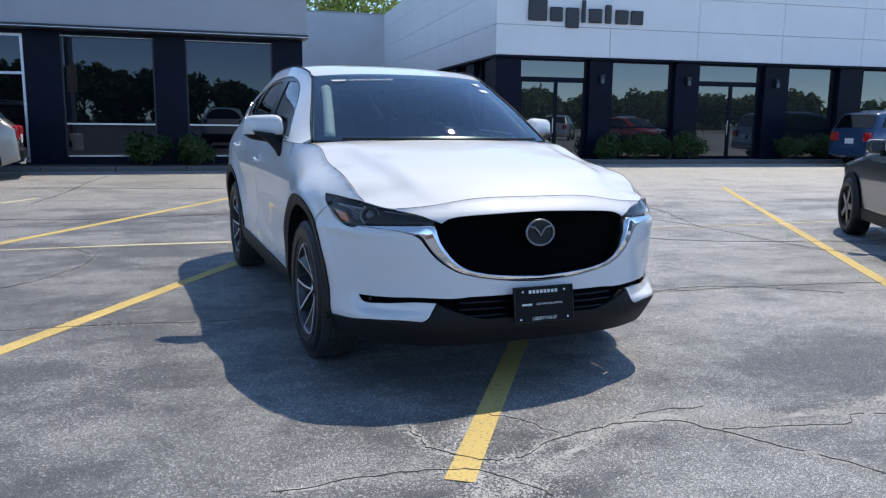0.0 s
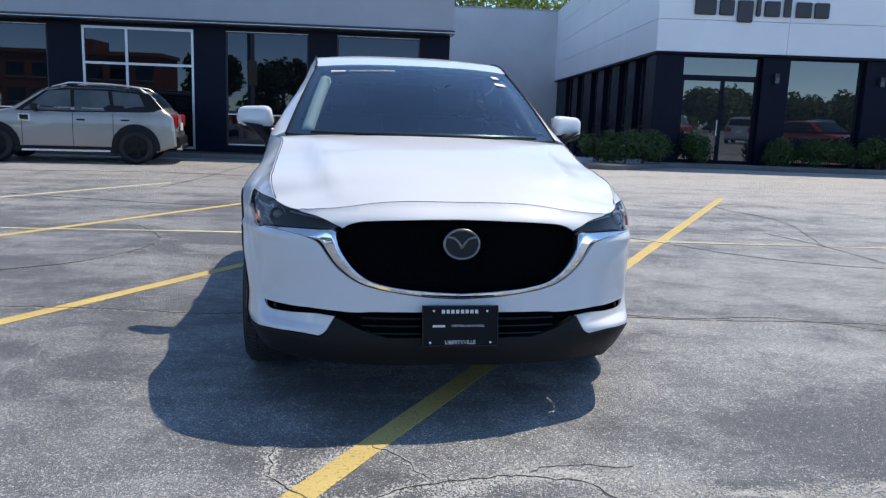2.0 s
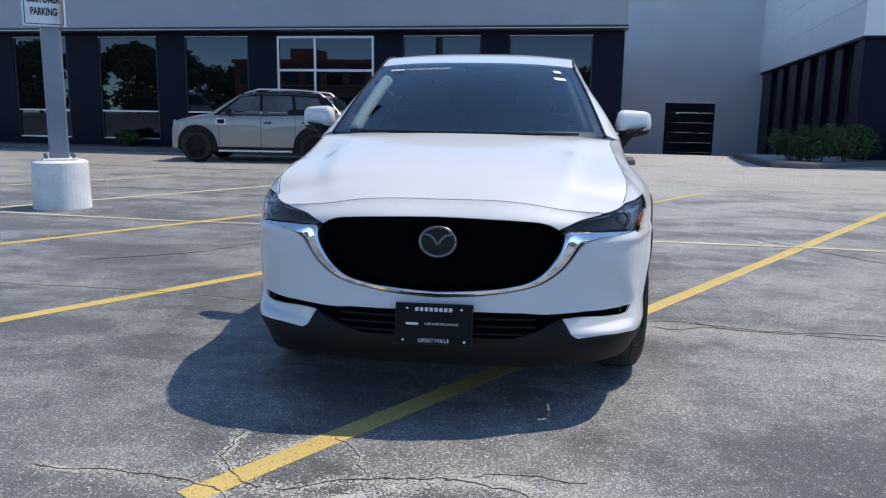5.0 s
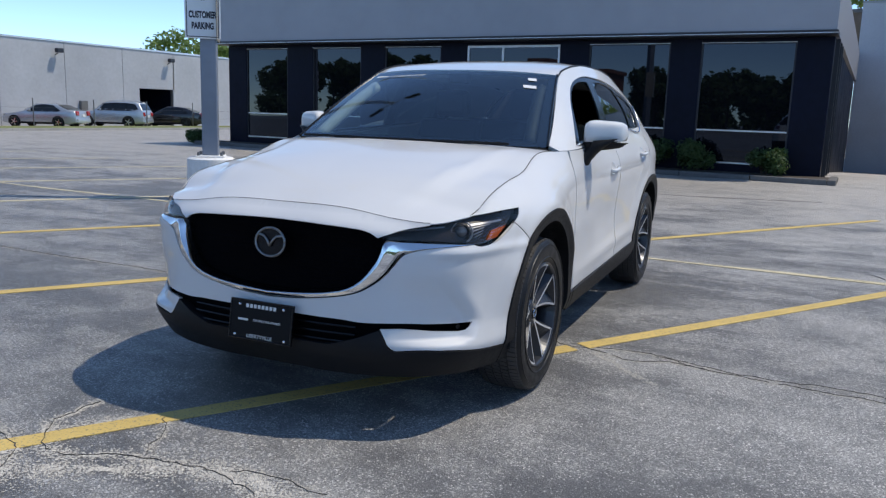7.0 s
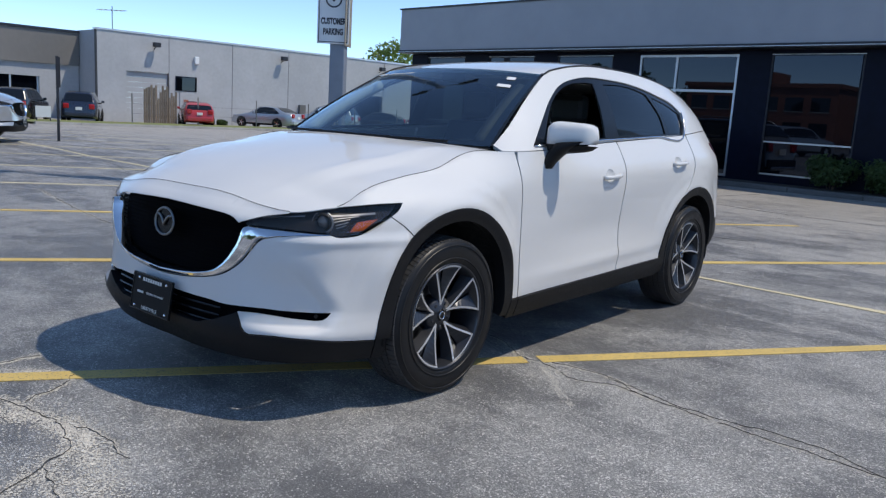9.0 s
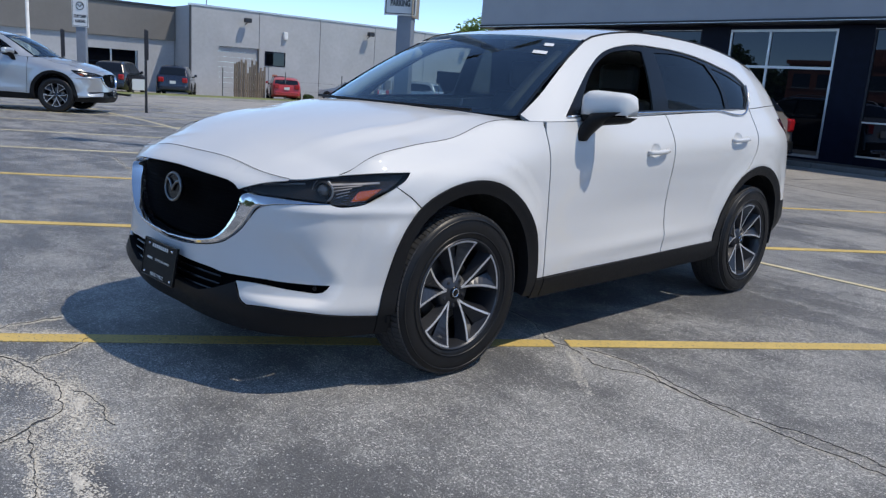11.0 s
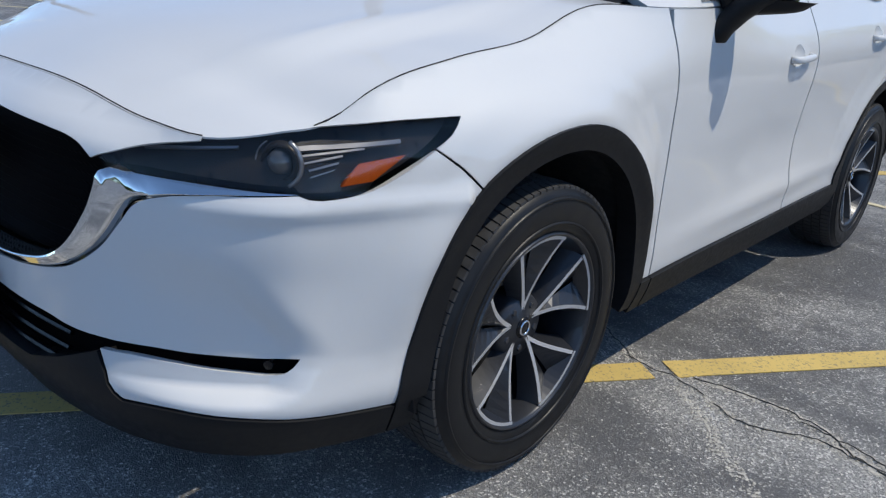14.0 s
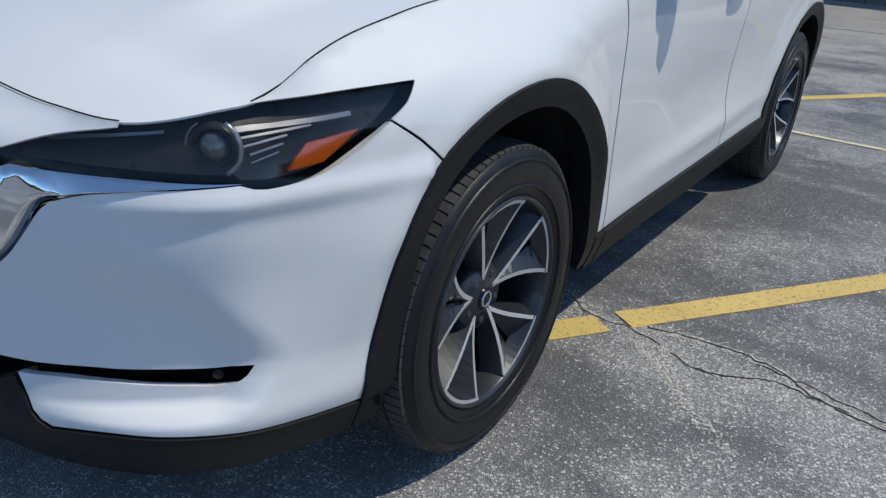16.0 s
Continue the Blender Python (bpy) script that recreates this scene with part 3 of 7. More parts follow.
part("window_frame", box((NX - 0.4, NX - 0.3, 15.8, 15.9, wz + 1, wz + 2.5), (NX - 0.4, NX - 0.3, 18.9, 19.0, wz + 1, wz + 2.5), (NX - 0.4, NX - 0.3, 17.35, 17.45, wz + 1, wz + 2.5)), ALU, win)
part("pane", box((NX - 0.36, NX - 0.34, 15.85, 18.95, wz + 1, wz + 2.5)), PANE, win)

# verge in front of the warehouse
bm = bmesh.new()
vx = [-39.6, -38.9, -36, -33.0]
for a, b in zip(vx, vx[1:]):
    for i in range(30):
        y0, y1 = 14.0 + i * 1.6, 15.6 + i * 1.6
        f = [bm.verts.new((x, y, ground_z(x, y) + 0.09)) for x, y in ((a, y0), (b, y0), (b, y1), (a, y1))]
        bm.faces.new(f)
bmesh.ops.remove_doubles(bm, verts=bm.verts[:], dist=0.001)
tagged(part("verge", bm, GRASS), "strip of dry grass between car park and warehouse yard", "grass", kind="structure")
for i in range(24):
    y0 = 14.0 + i * 2.0
    z = ground_z(-32.9, y0)
    kb = part("kerb", box((-33.0, -32.8, y0 + 0.01, y0 + 1.99, z - 0.1, z + 0.12)), CONCRETE)
    tagged(kb, "pale concrete kerb stone along the grass verge", "kerb", "verge kerb stones", "structure")


# ---- crossover body: a shell wrapped round the car, from which every panel is cut ----
# car axes: x to its left side, y backwards from the front axle, z up
import functools

from mathutils.geometry import delaunay_2d_cdt


def hermite(keys, vals, q):
    """Smooth curve through (keys, vals) at q, with slopes from the neighbours; vals may have columns."""
    keys, q = np.asarray(keys, float), np.atleast_1d(np.asarray(q, float))
    vals = np.asarray(vals, float)
    one = vals.ndim == 1
    v = vals[:, None] if one else vals
    d = np.diff(v, axis=0) / np.diff(keys)[:, None]
    m = np.vstack([d[:1], (d[:-1] * np.diff(keys)[1:, None] + d[1:] * np.diff(keys)[:-1, None]) / (keys[2:] - keys[:-2])[:, None], d[-1:]])
    i = np.clip(np.searchsorted(keys, q) - 1, 0, len(keys) - 2)
    h = (keys[i + 1] - keys[i])
    t = np.clip((q - keys[i]) / h, 0, 1)[:, None]
    h = h[:, None]
    r = (2 * t ** 3 - 3 * t ** 2 + 1) * v[i] + (t ** 3 - 2 * t ** 2 + t) * h * m[i] + (3 * t ** 2 - 2 * t ** 3) * v[i + 1] + (t ** 3 - t ** 2) * h * m[i + 1]
    return r[:, 0] if one else r


PLAN = np.array([(-.30, -.898), (0, -.903), (.30, -.898), (.55, -.848), (.70, -.770), (.80, -.655), (.862, -.48), (.897, -.25), (.912, .0), (.910, .28), (.905, .5),
                 (.900, 1.4), (.905, 2.3), (.912, 2.7), (.895, 3.1), (.83, 3.4), (.66, 3.56), (.33, 3.61), (0, 3.62)])
PLAN = np.insert(PLAN, 6, (.836, -.566), axis=0)
PU = np.concatenate([[0], np.cumsum(np.hypot(*np.diff(PLAN, axis=0).T))])
PU = PU - PU[1]
# each rail: height and inward offset at the plan's stations
RAIL_Z = np.array([
    (.228, .228, .228, .232, .238, .240, .238, .235, .235, .25, .258, .258, .268, .29, .33, .37, .38, .38, .38),
    (.34, .34, .34, .34, .34, .34, .34, .34, .34, .34, .35, .35, .36, .40, .43, .46, .46, .46, .46),
    (.46, .46, .46, .46, .46, .46, .46, .46, .46, .46, .46, .46, .47, .50, .53, .56, .56, .56, .56),
    (.60, .60, .60, .60, .60, .60, .60, .60, .60, .60, .60, .60, .61, .64, .67, .70, .70, .70, .70),
    (.75, .75, .75, .75, .74, .735, .74, .75, .76, .77, .77, .78, .79, .80, .82, .85, .85, .85, .85),
    (.84, .842, .84, .815, .802, .812, .850, .896, .937, .96, .975, .98, 1.01, 1.03, 1.04, 1.04, 1.03, 1.03, 1.03),
    (.894, .898, .894, .864, .855, .871, .933, .988, 1.022, 1.100, 1.104, 1.150, 1.200, 1.225, 1.25, 1.25, 1.2, 1.2, 1.2)]).T
RAIL_D = np.array([
    (.06, .06, .06, .06, .055, .05, .045, .035, .03, .03, .035, .035, .035, .03, .03, .05, .06, .06, .06),
    (.0, .0, .0, .0, .0, .0, .0, .0, .0, .004, .008, .008, .006, .0, .0, .0, .0, .0, .0),
    (.012, .012, .012, .012, .012, .008, .004, .0, .0, .006, .008, .012, .008, .0, .0, .0, .01, .01, .01),
    (.024, .024, .024, .024, .022, .014, .006, .002, .0, .006, .007, .012, .010, .0, .0, .01, .02, .02, .02),
    (.036, .036, .036, .036, .030, .016, .010, .008, .004, .007, .008, .008, .006, .002, .005, .02, .03, .03, .03),
    (.050, .052, .050, .050, .046, .034, .026, .026, .030, .026, .020, .010, .004, .002, .015, .05, .06, .06, .06),
    (.130, .135, .130, .105, .075, .078, .088, .118, .134, .140, .074, .086, .092, .10, .14, .16, .11, .09, .09)]).T


# one more station where the lamp ends and the bonnet's side edge turns up
RAIL_Z, RAIL_D = (np.insert(r, 6, (r[5] + r[6]) / 2, axis=0) for r in (RAIL_Z, RAIL_D))
RAIL_Z[6, -1] = .883
ARCH_Y, ARCH_Z = 0.025, 0.385


SCOOP_Z = (0.38, 0.407, 0.442, 0.469, 0.498, 0.544, 0.604, 0.642, 0.70)
SCOOP_X = (0.800, 0.822, 0.832, 0.836, 0.832, 0.820, 0.798, 0.772, 0.73)
SCOOP_W = (0.04, 0.04, 0.04, 0.04, 0.045, 0.06, 0.08, 0.10, 0.12)


def shell(u, z, push=0.0):
    """The place on the shell at the way u round the car (signed: left side positive) and the height z, pushed outwards."""
    u, z = np.atleast_1d(np.asarray(u, float)), np.atleast_1d(np.asarray(z, float))
    side, a = np.where(u < 0, -1.0, 1.0), np.abs(u)
    p = hermite(PU, PLAN, a)
    e = 0.01
    t = hermite(PU, PLAN, np.minimum(a + e, PU[-1])) - hermite(PU, PLAN, a - e)
    t /= np.linalg.norm(t, axis=1)[:, None]
    nrm = np.stack([t[:, 1], -t[:, 0]], 1)
    zi, di = hermite(PU, RAIL_Z, a), hermite(PU, RAIL_D, a)
    k = np.clip((z[:, None] >= zi).sum(1) - 1, 0, zi.shape[1] - 2)
    r = np.arange(len(a))
    dz = np.diff(zi, axis=1)
    sl = np.diff(di, axis=1) / dz
    m = np.concatenate([sl[:, :1], (sl[:, :-1] * dz[:, 1:] + sl[:, 1:] * dz[:, :-1]) / (dz[:, 1:] + dz[:, :-1]), sl[:, -1:]], 1)
    h = dz[r, k]
    s = np.clip((z - zi[r, k]) / h, 0, 1)
    d = (2 * s ** 3 - 3 * s ** 2 + 1) * di[r, k] + (s ** 3 - 2 * s ** 2 + s) * h * m[r, k] + (3 * s ** 2 - 2 * s ** 3) * di[r, k + 1] + (s ** 3 - s ** 2) * h * m[r, k + 1]
    x, y = p[:, 0], p[:, 1]
    # crease under the lamps, hollow face over the front slot, shelf below it, fold along the lower doors
    # a hollow face that ends below in a narrow shelf and outwards in a ridge that leans back upwards
    shelf = np.clip((z - 0.382) / 0.024, 0, 1)
    shelf = shelf * shelf * (3 - 2 * shelf) * (y < -0.3)
    s = np.clip((np.interp(z, SCOOP_Z, SCOOP_X) - x) / np.interp(z, SCOOP_Z, SCOOP_W), 0, 1)
    s = s * s * (3 - 2 * s)
    hollow = np.where(z > 0.54, np.exp(-((z - 0.54) / 0.085) ** 2), 1 + 5.0 * (0.54 - z)) * np.exp(-((x - np.interp(z, (0.46, 0.60), (0.72, 0.68))) / np.interp(z, (0.46, 0.60), (0.125, 0.15))) ** 2)
    d = d + 0.014 * hollow * shelf * (s + (1 - s) * np.interp(z, (0.43, 0.62), (0, 1)))
    d = d + 0.016 * s * np.interp(z, (0.53, 0.66), (1, 0)) * np.clip((x - 0.54) / 0.24, 0, 1) * shelf
    d = d - 0.012 * np.exp(-((x - 0.80) / 0.12) ** 2 - ((z - 0.745) / 0.022) ** 2) * (y < -0.3)
    d = d - 0.008 * np.exp(-((x - 0.76) / 0.09) ** 2 - ((z - 0.365) / 0.030) ** 2) * (y < -0.3)
    d = d - 0.012 * np.exp(-((y - 1.45) / 0.80) ** 2 - ((z - 0.445 - 0.03 * (y - 0.5)) / 0.045) ** 2) * (y > 0.2)
    d = d + 0.012 * np.exp(-((y - 1.40) / 0.55) ** 2 - ((z - 0.64 - 0.03 * (y - 0.5)) / 0.12) ** 2) * (y > 0.2)
    for wy in (ARCH_Y, 2.715):
        rad = np.hypot(y - wy, z - ARCH_Z)
        d = d - 0.018 * np.exp(-((rad - 0.480) / 0.050) ** 2) * np.clip((z - 0.42) / 0.2, 0, 1) * (x > 0.7)
        # the wings swell over the wheels and break along a ring
        d = d - 0.006 * np.clip((0.615 - rad) / 0.045, 0, 1) * np.clip((rad - 0.3) / 0.1, 0, 1) * np.clip((z - 0.45) / 0.2, 0, 1) * (x > 0.7) * np.exp(-np.clip((y - wy - 0.42) / 0.05, 0, 9) ** 2)
    q = p - nrm * (d - push)[:, None]
    return np.stack([q[:, 0] * side, q[:, 1], z], 1)


def top_z(u):
    return float(hermite(PU, RAIL_Z[:, -1], abs(u))[0])


def low_z(u):
    return float(hermite(PU, RAIL_Z[:, 0], abs(u))[0])


@functools.lru_cache(None)
def F(x, z):
    """(u, z) of the shell's front at a distance x from the middle."""
    lo, hi = 0.0, PU[7]
    for _ in range(16):
        mid = (lo + hi) / 2
        if shell(mid, z)[0, 0] < x:
            lo = mid
        else:
            hi = mid
    return (lo, z)


@functools.lru_cache(None)
def S(y, z):
    """(u, z) of the shell's side at y."""
    lo, hi = PU[3], PU[17]
    for _ in range(16):
        mid = (lo + hi) / 2
        if shell(mid, z)[0, 1] < y:
            lo = mid
        else:
            hi = mid
    return (lo, z)


def edge_top(y0, y1, n=12, drop=0.003):
    out = []
    for i in range(n + 1):
        y = y0 + (y1 - y0) * i / n
        u = S(y, 0.9)[0]
        for _ in range(6):
            u += (y - shell(u, top_z(u) - drop)[0, 1]) / 1.0 * 0.8
        out.append((u, top_z(u) - drop))
    return out


def bow(pts, step=0.02):
    """A smooth curve through a few points of a plane."""
    p = np.array(pts, float)
    k = np.concatenate([[0], np.cumsum(np.maximum(np.linalg.norm(np.diff(p, axis=0), axis=1), 1e-6))])
    n = max(2, int(k[-1] / step) + 1)
    return [tuple(v) for v in hermite(k, p, np.linspace(0, k[-1], n))]


def loop_of(*curves, closed=True):
    out = []
    for c in curves:
        for p in c:
            if not out or math.dist(out[-1], p) > 1e-4:
                out.append(tuple(map(float, p)))
    if closed and math.dist(out[0], out[-1]) < 1e-4:
        out.pop()
    fine = []
    for a, b in zip(out, out[1:] + (out[:1] if closed else [])):
        n = max(1, int(math.dist(a, b) / 0.03))
        fine += [(a[0] + (b[0] - a[0]) * i / n, a[1] + (b[1] - a[1]) * i / n) for i in range(n)]
    return fine if closed else fine + [out[-1]]


def mirrored(half):
    """A loop over the middle, from a half that begins and ends on it."""
    return half + [(-u, z) for u, z in half[::-1] if abs(u) > 1e-4]


def inside(loop, pts):
    x, y = pts[:, 0], pts[:, 1]
    c = np.zeros(len(pts), bool)
    for (x0, y0), (x1, y1) in zip(loop, loop[1:] + loop[:1]):
        if y0 != y1:
            c ^= ((y0 > y) != (y1 > y)) & (x < (x1 - x0) * (y - y0) / (y1 - y0) + x0)
    return c


def sheet(loop, surf, grain=0.03, holes=(), push=0.0, rim=0.014, inward=None):
    """A mesh cut from a surface along a loop of its plane, with a turned-in rim; surf(u, v, push) gives places."""
    loops = [loop, *holes]
    lo, hi = np.min(loop, axis=0), np.max(loop, axis=0)
    gu, gv = np.meshgrid(np.arange(lo[0] + grain / 2, hi[0], grain), np.arange(lo[1] + grain / 2, hi[1], grain))
    g = np.stack([gu.ravel(), gv.ravel()], 1)
    keep = inside(loop, g)
    for h in holes:
        keep &= ~inside(h, g)
    g = g[keep]
    border = np.array([p for l in loops for p in l])
    if len(g):
        far = np.array([np.min(np.hypot(border[:, 0] - a, border[:, 1] - b)) for a, b in g]) > grain * 0.4
        g = g[far]
    edges, n = [], 0
    for l in loops:
        edges += [(n + i, n + (i + 1) % len(l)) for i in range(len(l))]
        n += len(l)
    co = [Vector(p) for p in border] + [Vector(p) for p in g]
    v, _, f, *_ = delaunay_2d_cdt(co, edges, [], 0, 1e-6)
    v = np.array([tuple(p) for p in v])
    mid = np.array([v[list(t)].mean(0) for t in f])
    ok = inside(loop, mid)
    for h in holes:
        ok &= ~inside(h, mid)
    tris = [tuple(t) for t, k in zip(f, ok) if k]
    P = surf(v[:, 0], v[:, 1], push)
    e = 0.004
    N = np.cross(surf(v[:, 0] + e, v[:, 1], push) - surf(v[:, 0] - e, v[:, 1], push), surf(v[:, 0], v[:, 1] + e, push) - surf(v[:, 0], v[:, 1] - e, push))
    N /= np.maximum(np.linalg.norm(N, axis=1), 1e-9)[:, None]
    count = {}
    for t in tris:
        for a, b in zip(t, t[1:] + t[:1]):
            count[(min(a, b), max(a, b))] = count.get((min(a, b), max(a, b)), 0) + 1
    verts, faces, normals = [tuple(p) for p in P], list(tris), [tuple(q) for q in N]
    if rim:
        made = {}
        for t in tris:
            for a, b in zip(t, t[1:] + t[:1]):
                if count[(min(a, b), max(a, b))] == 1:
                    d = P[b] - P[a]
                    out = np.cross(d, N[a])
                    out /= max(np.linalg.norm(out), 1e-9)
                    base = len(verts)
                    for w, deep in ((a, 0), (b, 0), (b, rim), (a, rim)):
                        verts.append(tuple(P[w] - N[w] * deep))
                        normals.append(tuple(out))
                    faces.append((base, base + 3, base + 2, base + 1))
    me = bpy.data.meshes.new("sheet")
    me.from_pydata(verts, [], faces)
    for q in me.polygons:
        q.use_smooth = True
    me.update()
    me.normals_split_custom_set_from_vertices(normals)
    return me


def coons(bottom, top, n=40, m=24, bulge=None):
    """A grid spun between two curves of equal count, each from right to left; bulge(s, t) is added along z or as a vector."""
    b, t = np.array(bottom, float), np.array(top, float)
    s = np.linspace(0, 1, m + 1)
    grid_ = b[None] * (1 - s)[:, None, None] + t[None] * s[:, None, None]
    if bulge is not None:
        for j in range(m + 1):
            for i in range(len(b)):
                grid_[j, i] += bulge(i / (len(b) - 1), s[j])
    return grid_


def grid_mesh(G, flip=False, rim=0.0):
    m, n = G.shape[:2]
    du, dv = np.gradient(G, axis=1), np.gradient(G, axis=0)
    N = np.cross(du, dv)
    N /= np.maximum(np.linalg.norm(N, axis=2), 1e-9)[..., None]
    if flip:
        N = -N
    verts = [tuple(p) for p in G.reshape(-1, 3)]
    normals = [tuple(p) for p in N.reshape(-1, 3)]
    faces = []
    for j in range(m - 1):
        for i in range(n - 1):
            q = (j * n + i, j * n + i + 1, (j + 1) * n + i + 1, (j + 1) * n + i)
            faces.append(q[::-1] if flip else q)
    if rim:
        ring = [(0, i) for i in range(n)] + [(j, n - 1) for j in range(1, m)] + [(m - 1, i) for i in range(n - 2, -1, -1)] + [(j, 0) for j in range(m - 2, 0, -1)]
        for (j, i), (l, k) in zip(ring, ring[1:] + ring[:1]):
            d = G[l, k] - G[j, i]
            out = np.cross(d, N[j, i]) * (-1 if flip else 1)
            out /= max(np.linalg.norm(out), 1e-9)
            base = len(verts)
            for p, q in ((G[j, i], N[j, i] * 0), (G[l, k], N[l, k] * 0), (G[l, k], N[l, k] * rim), (G[j, i], N[j, i] * rim)):
                verts.append(tuple(p - q))
                normals.append(tuple(out))
            faces.append((base, base + 3, base + 2, base + 1))
    me = bpy.data.meshes.new("grid")
    me.from_pydata(verts, [], faces)
    for q in me.polygons:
        q.use_smooth = True
    me.update()
    me.normals_split_custom_set_from_vertices(normals)
    return me


def glass_material(name, tint, ior=1.5, rough=0.0, sheen=(1, 1, 1)):
    """Thin tinted glass: a tinted clear sheet with a mirror film that grows at grazing angles."""
    m = bpy.data.materials.new(name)
    m.use_nodes = True
    n, link = m.node_tree.nodes, m.node_tree.links.new
    n.remove(n["Principled BSDF"])
    t, g, f, x = n.new("ShaderNodeBsdfTransparent"), n.new("ShaderNodeBsdfGlossy"), n.new("ShaderNodeLayerWeight"), n.new("ShaderNodeMixShader")
    t.inputs[0].default_value = (*tint, 1)
    g.inputs["Roughness"].default_value = rough
    g.inputs[0].default_value = (*sheen, 1)
    f.inputs["Blend"].default_value = 0.5
    straight = ((ior - 1) / (ior + 1)) ** 2
    fifth, film = n.new("ShaderNodeMath"), n.new("ShaderNodeMath")
    fifth.operation, film.operation = "POWER", "MULTIPLY_ADD"
    fifth.inputs[1].default_value, film.inputs[1].default_value, film.inputs[2].default_value = 5.0, 1 - straight, straight
    link(f.outputs["Facing"], fifth.inputs[0]), link(fifth.outputs[0], film.inputs[0])
    link(film.outputs[0], x.inputs[0]), link(t.outputs[0], x.inputs[1]), link(g.outputs[0], x.inputs[2])
    link(x.outputs[0], n["Material Output"].inputs[0])
    return m


PEARL = mat("white_pearl_paint", (0.665, 0.668, 0.668), 0.5, ior=1.35, coat=0.9, coat_rough=0.02, spread=0.012, scale=900)
SILVER = mat("silver_paint", (0.46, 0.49, 0.53), 0.30, metal=0.55, coat=1.0, spread=0.05, scale=900)
CLADDING = mat("black_grained_plastic", (0.013, 0.0135, 0.015), 0.5, ior=1.25, spread=0.15, scale=60, bump=0.12, bump_scale=900, bump_distance=0.001)
GLOSS_BLACK = mat("gloss_black_plastic", (0.005, 0.005, 0.006), 0.25, ior=1.38)
WELL = mat("wheel_well_liner", (0.006, 0.006, 0.007), 0.95, spread=0.3, scale=30)
CHROME = mat("chrome", (0.80, 0.81, 0.83), 0.06, metal=1.0)
SATIN = mat("satin_chrome", (0.68, 0.69, 0.71), 0.22, metal=1.0)
EMBLEM = mat("dull_chrome", (0.24, 0.245, 0.25), 0.34, metal=1.0)
MACHINED = mat("machined_alloy", (0.66, 0.67, 0.69), 0.36, metal=0.55, spread=0.08, scale=200)
GUNMETAL = mat("gunmetal_wheel_paint", (0.027, 0.029, 0.035), 0.33, metal=0.3, coat=0.4, spread=0.1, scale=300)
TYRE = mat("tyre_rubber", (0.010, 0.0105, 0.012), 0.42, ior=1.36, spread=0.25, scale=25, bump=0.2, bump_scale=250, bump_distance=0.001)
# paler than the sidewall: the sunlight on the tread is put into its colour
TREAD = mat("sunlit_tread_rubber", (0.040, 0.040, 0.042), 0.62, spread=0.25, scale=25)
BRAKE = mat("brake_steel", (0.20, 0.195, 0.19), 0.4, metal=0.9, spread=0.2, scale=60)
WINDSHIELD = glass_material("windscreen_glass", (0.60, 0.71, 0.71), 2.3, sheen=(0.84, 0.93, 1.0))
SIDE_GLASS = glass_material("dark_tinted_glass", (0.12, 0.15, 0.15), 1.5)
FRONT_GLASS = glass_material("lightly_tinted_glass", (0.80, 0.86, 0.85), 1.5)
LENS = glass_material("lamp_lens", (0.92, 0.91, 0.90), 1.42)
CABIN = mat("black_cabin_trim", (0.014, 0.014, 0.015), 0.7, spread=0.2, scale=30)
LEATHER = mat("black_leather", (0.018, 0.018, 0.019), 0.5, spread=0.15, scale=30)
PALE_TRIM = mat("pale_cabin_trim", (0.55, 0.55, 0.52), 0.7, spread=0.05, scale=30)
AMBER = mat("amber_reflector", (0.42, 0.075, 0.008), 0.2, coat=0.8, spread=0.12, scale=200)
TAIL_RED = mat("tail_lamp_red", (0.42, 0.014, 0.018), 0.12, coat=0.8)
DARK_LAMP = mat("smoked_red_lamp", (0.10, 0.008, 0.011), 0.10, coat=0.8)
LAMP_DARK = mat("lamp_housing", (0.021, 0.0195, 0.0188), 0.34, ior=1.35, spread=0.3, scale=40)
STRIP = mat("lamp_strip_silver", (0.30, 0.30, 0.31), 0.35, metal=0.8)
PROJECTOR = mat("projector_lens", (0.06, 0.065, 0.07), 0.04, ior=1.9)
GRILLE_BLACK = mat("grille_black", (0.003, 0.003, 0.004), 0.6, ior=1.08)
GRILLE_WEB = mat("grille_web_plastic", (0.0035, 0.0035, 0.004), 0.6, ior=1.06)
PLATE_BLACK = mat("plate_black", (0.007, 0.007, 0.008), 0.5, ior=1.25, spread=0.1, scale=40)
PLATE_INK = mat("plate_white_ink", (0.72, 0.72, 0.70), 0.5)


def words(text, size, material, parent, m, name="lettering", thick=0.0006, align="CENTER", bold=0.0):
    """Lettering with the built-in font as a mesh."""
    c = bpy.data.curves.new(name, "FONT")
    c.body, c.size, c.extrude, c.align_x, c.align_y = text, size, thick, align, "CENTER"
    c.offset = bold
    tmp = bpy.data.objects.new("tmp", c)
    me = bpy.data.meshes.new_from_object(tmp)
    bpy.data.objects.remove(tmp)
    bpy.data.curves.remove(c)
    me.materials.clear()
    me.transform(m)
    return part(name, me, material, parent)


# --- outlines on the shell, as (way round, height) ---
def arch_radius(cy, a):
    """The front arch is flattened ahead of the wheel."""
    return np.interp(a, (110, 130, 143, 151, 158, 165, 172, 177, 181, 187), (0, 0, -.012, -.024, -.033, -.037, -.034, -.025, -.019, -.012)) * (cy < 1)


def lower_arch(cy, r, a0, a1, n=30):
    return [S(cy + q * math.cos(radians(a)), ARCH_Z + q * math.sin(radians(a))) for a, q in ((a, r + arch_radius(cy, a)) for a in np.linspace(a0, a1, n + 1))]


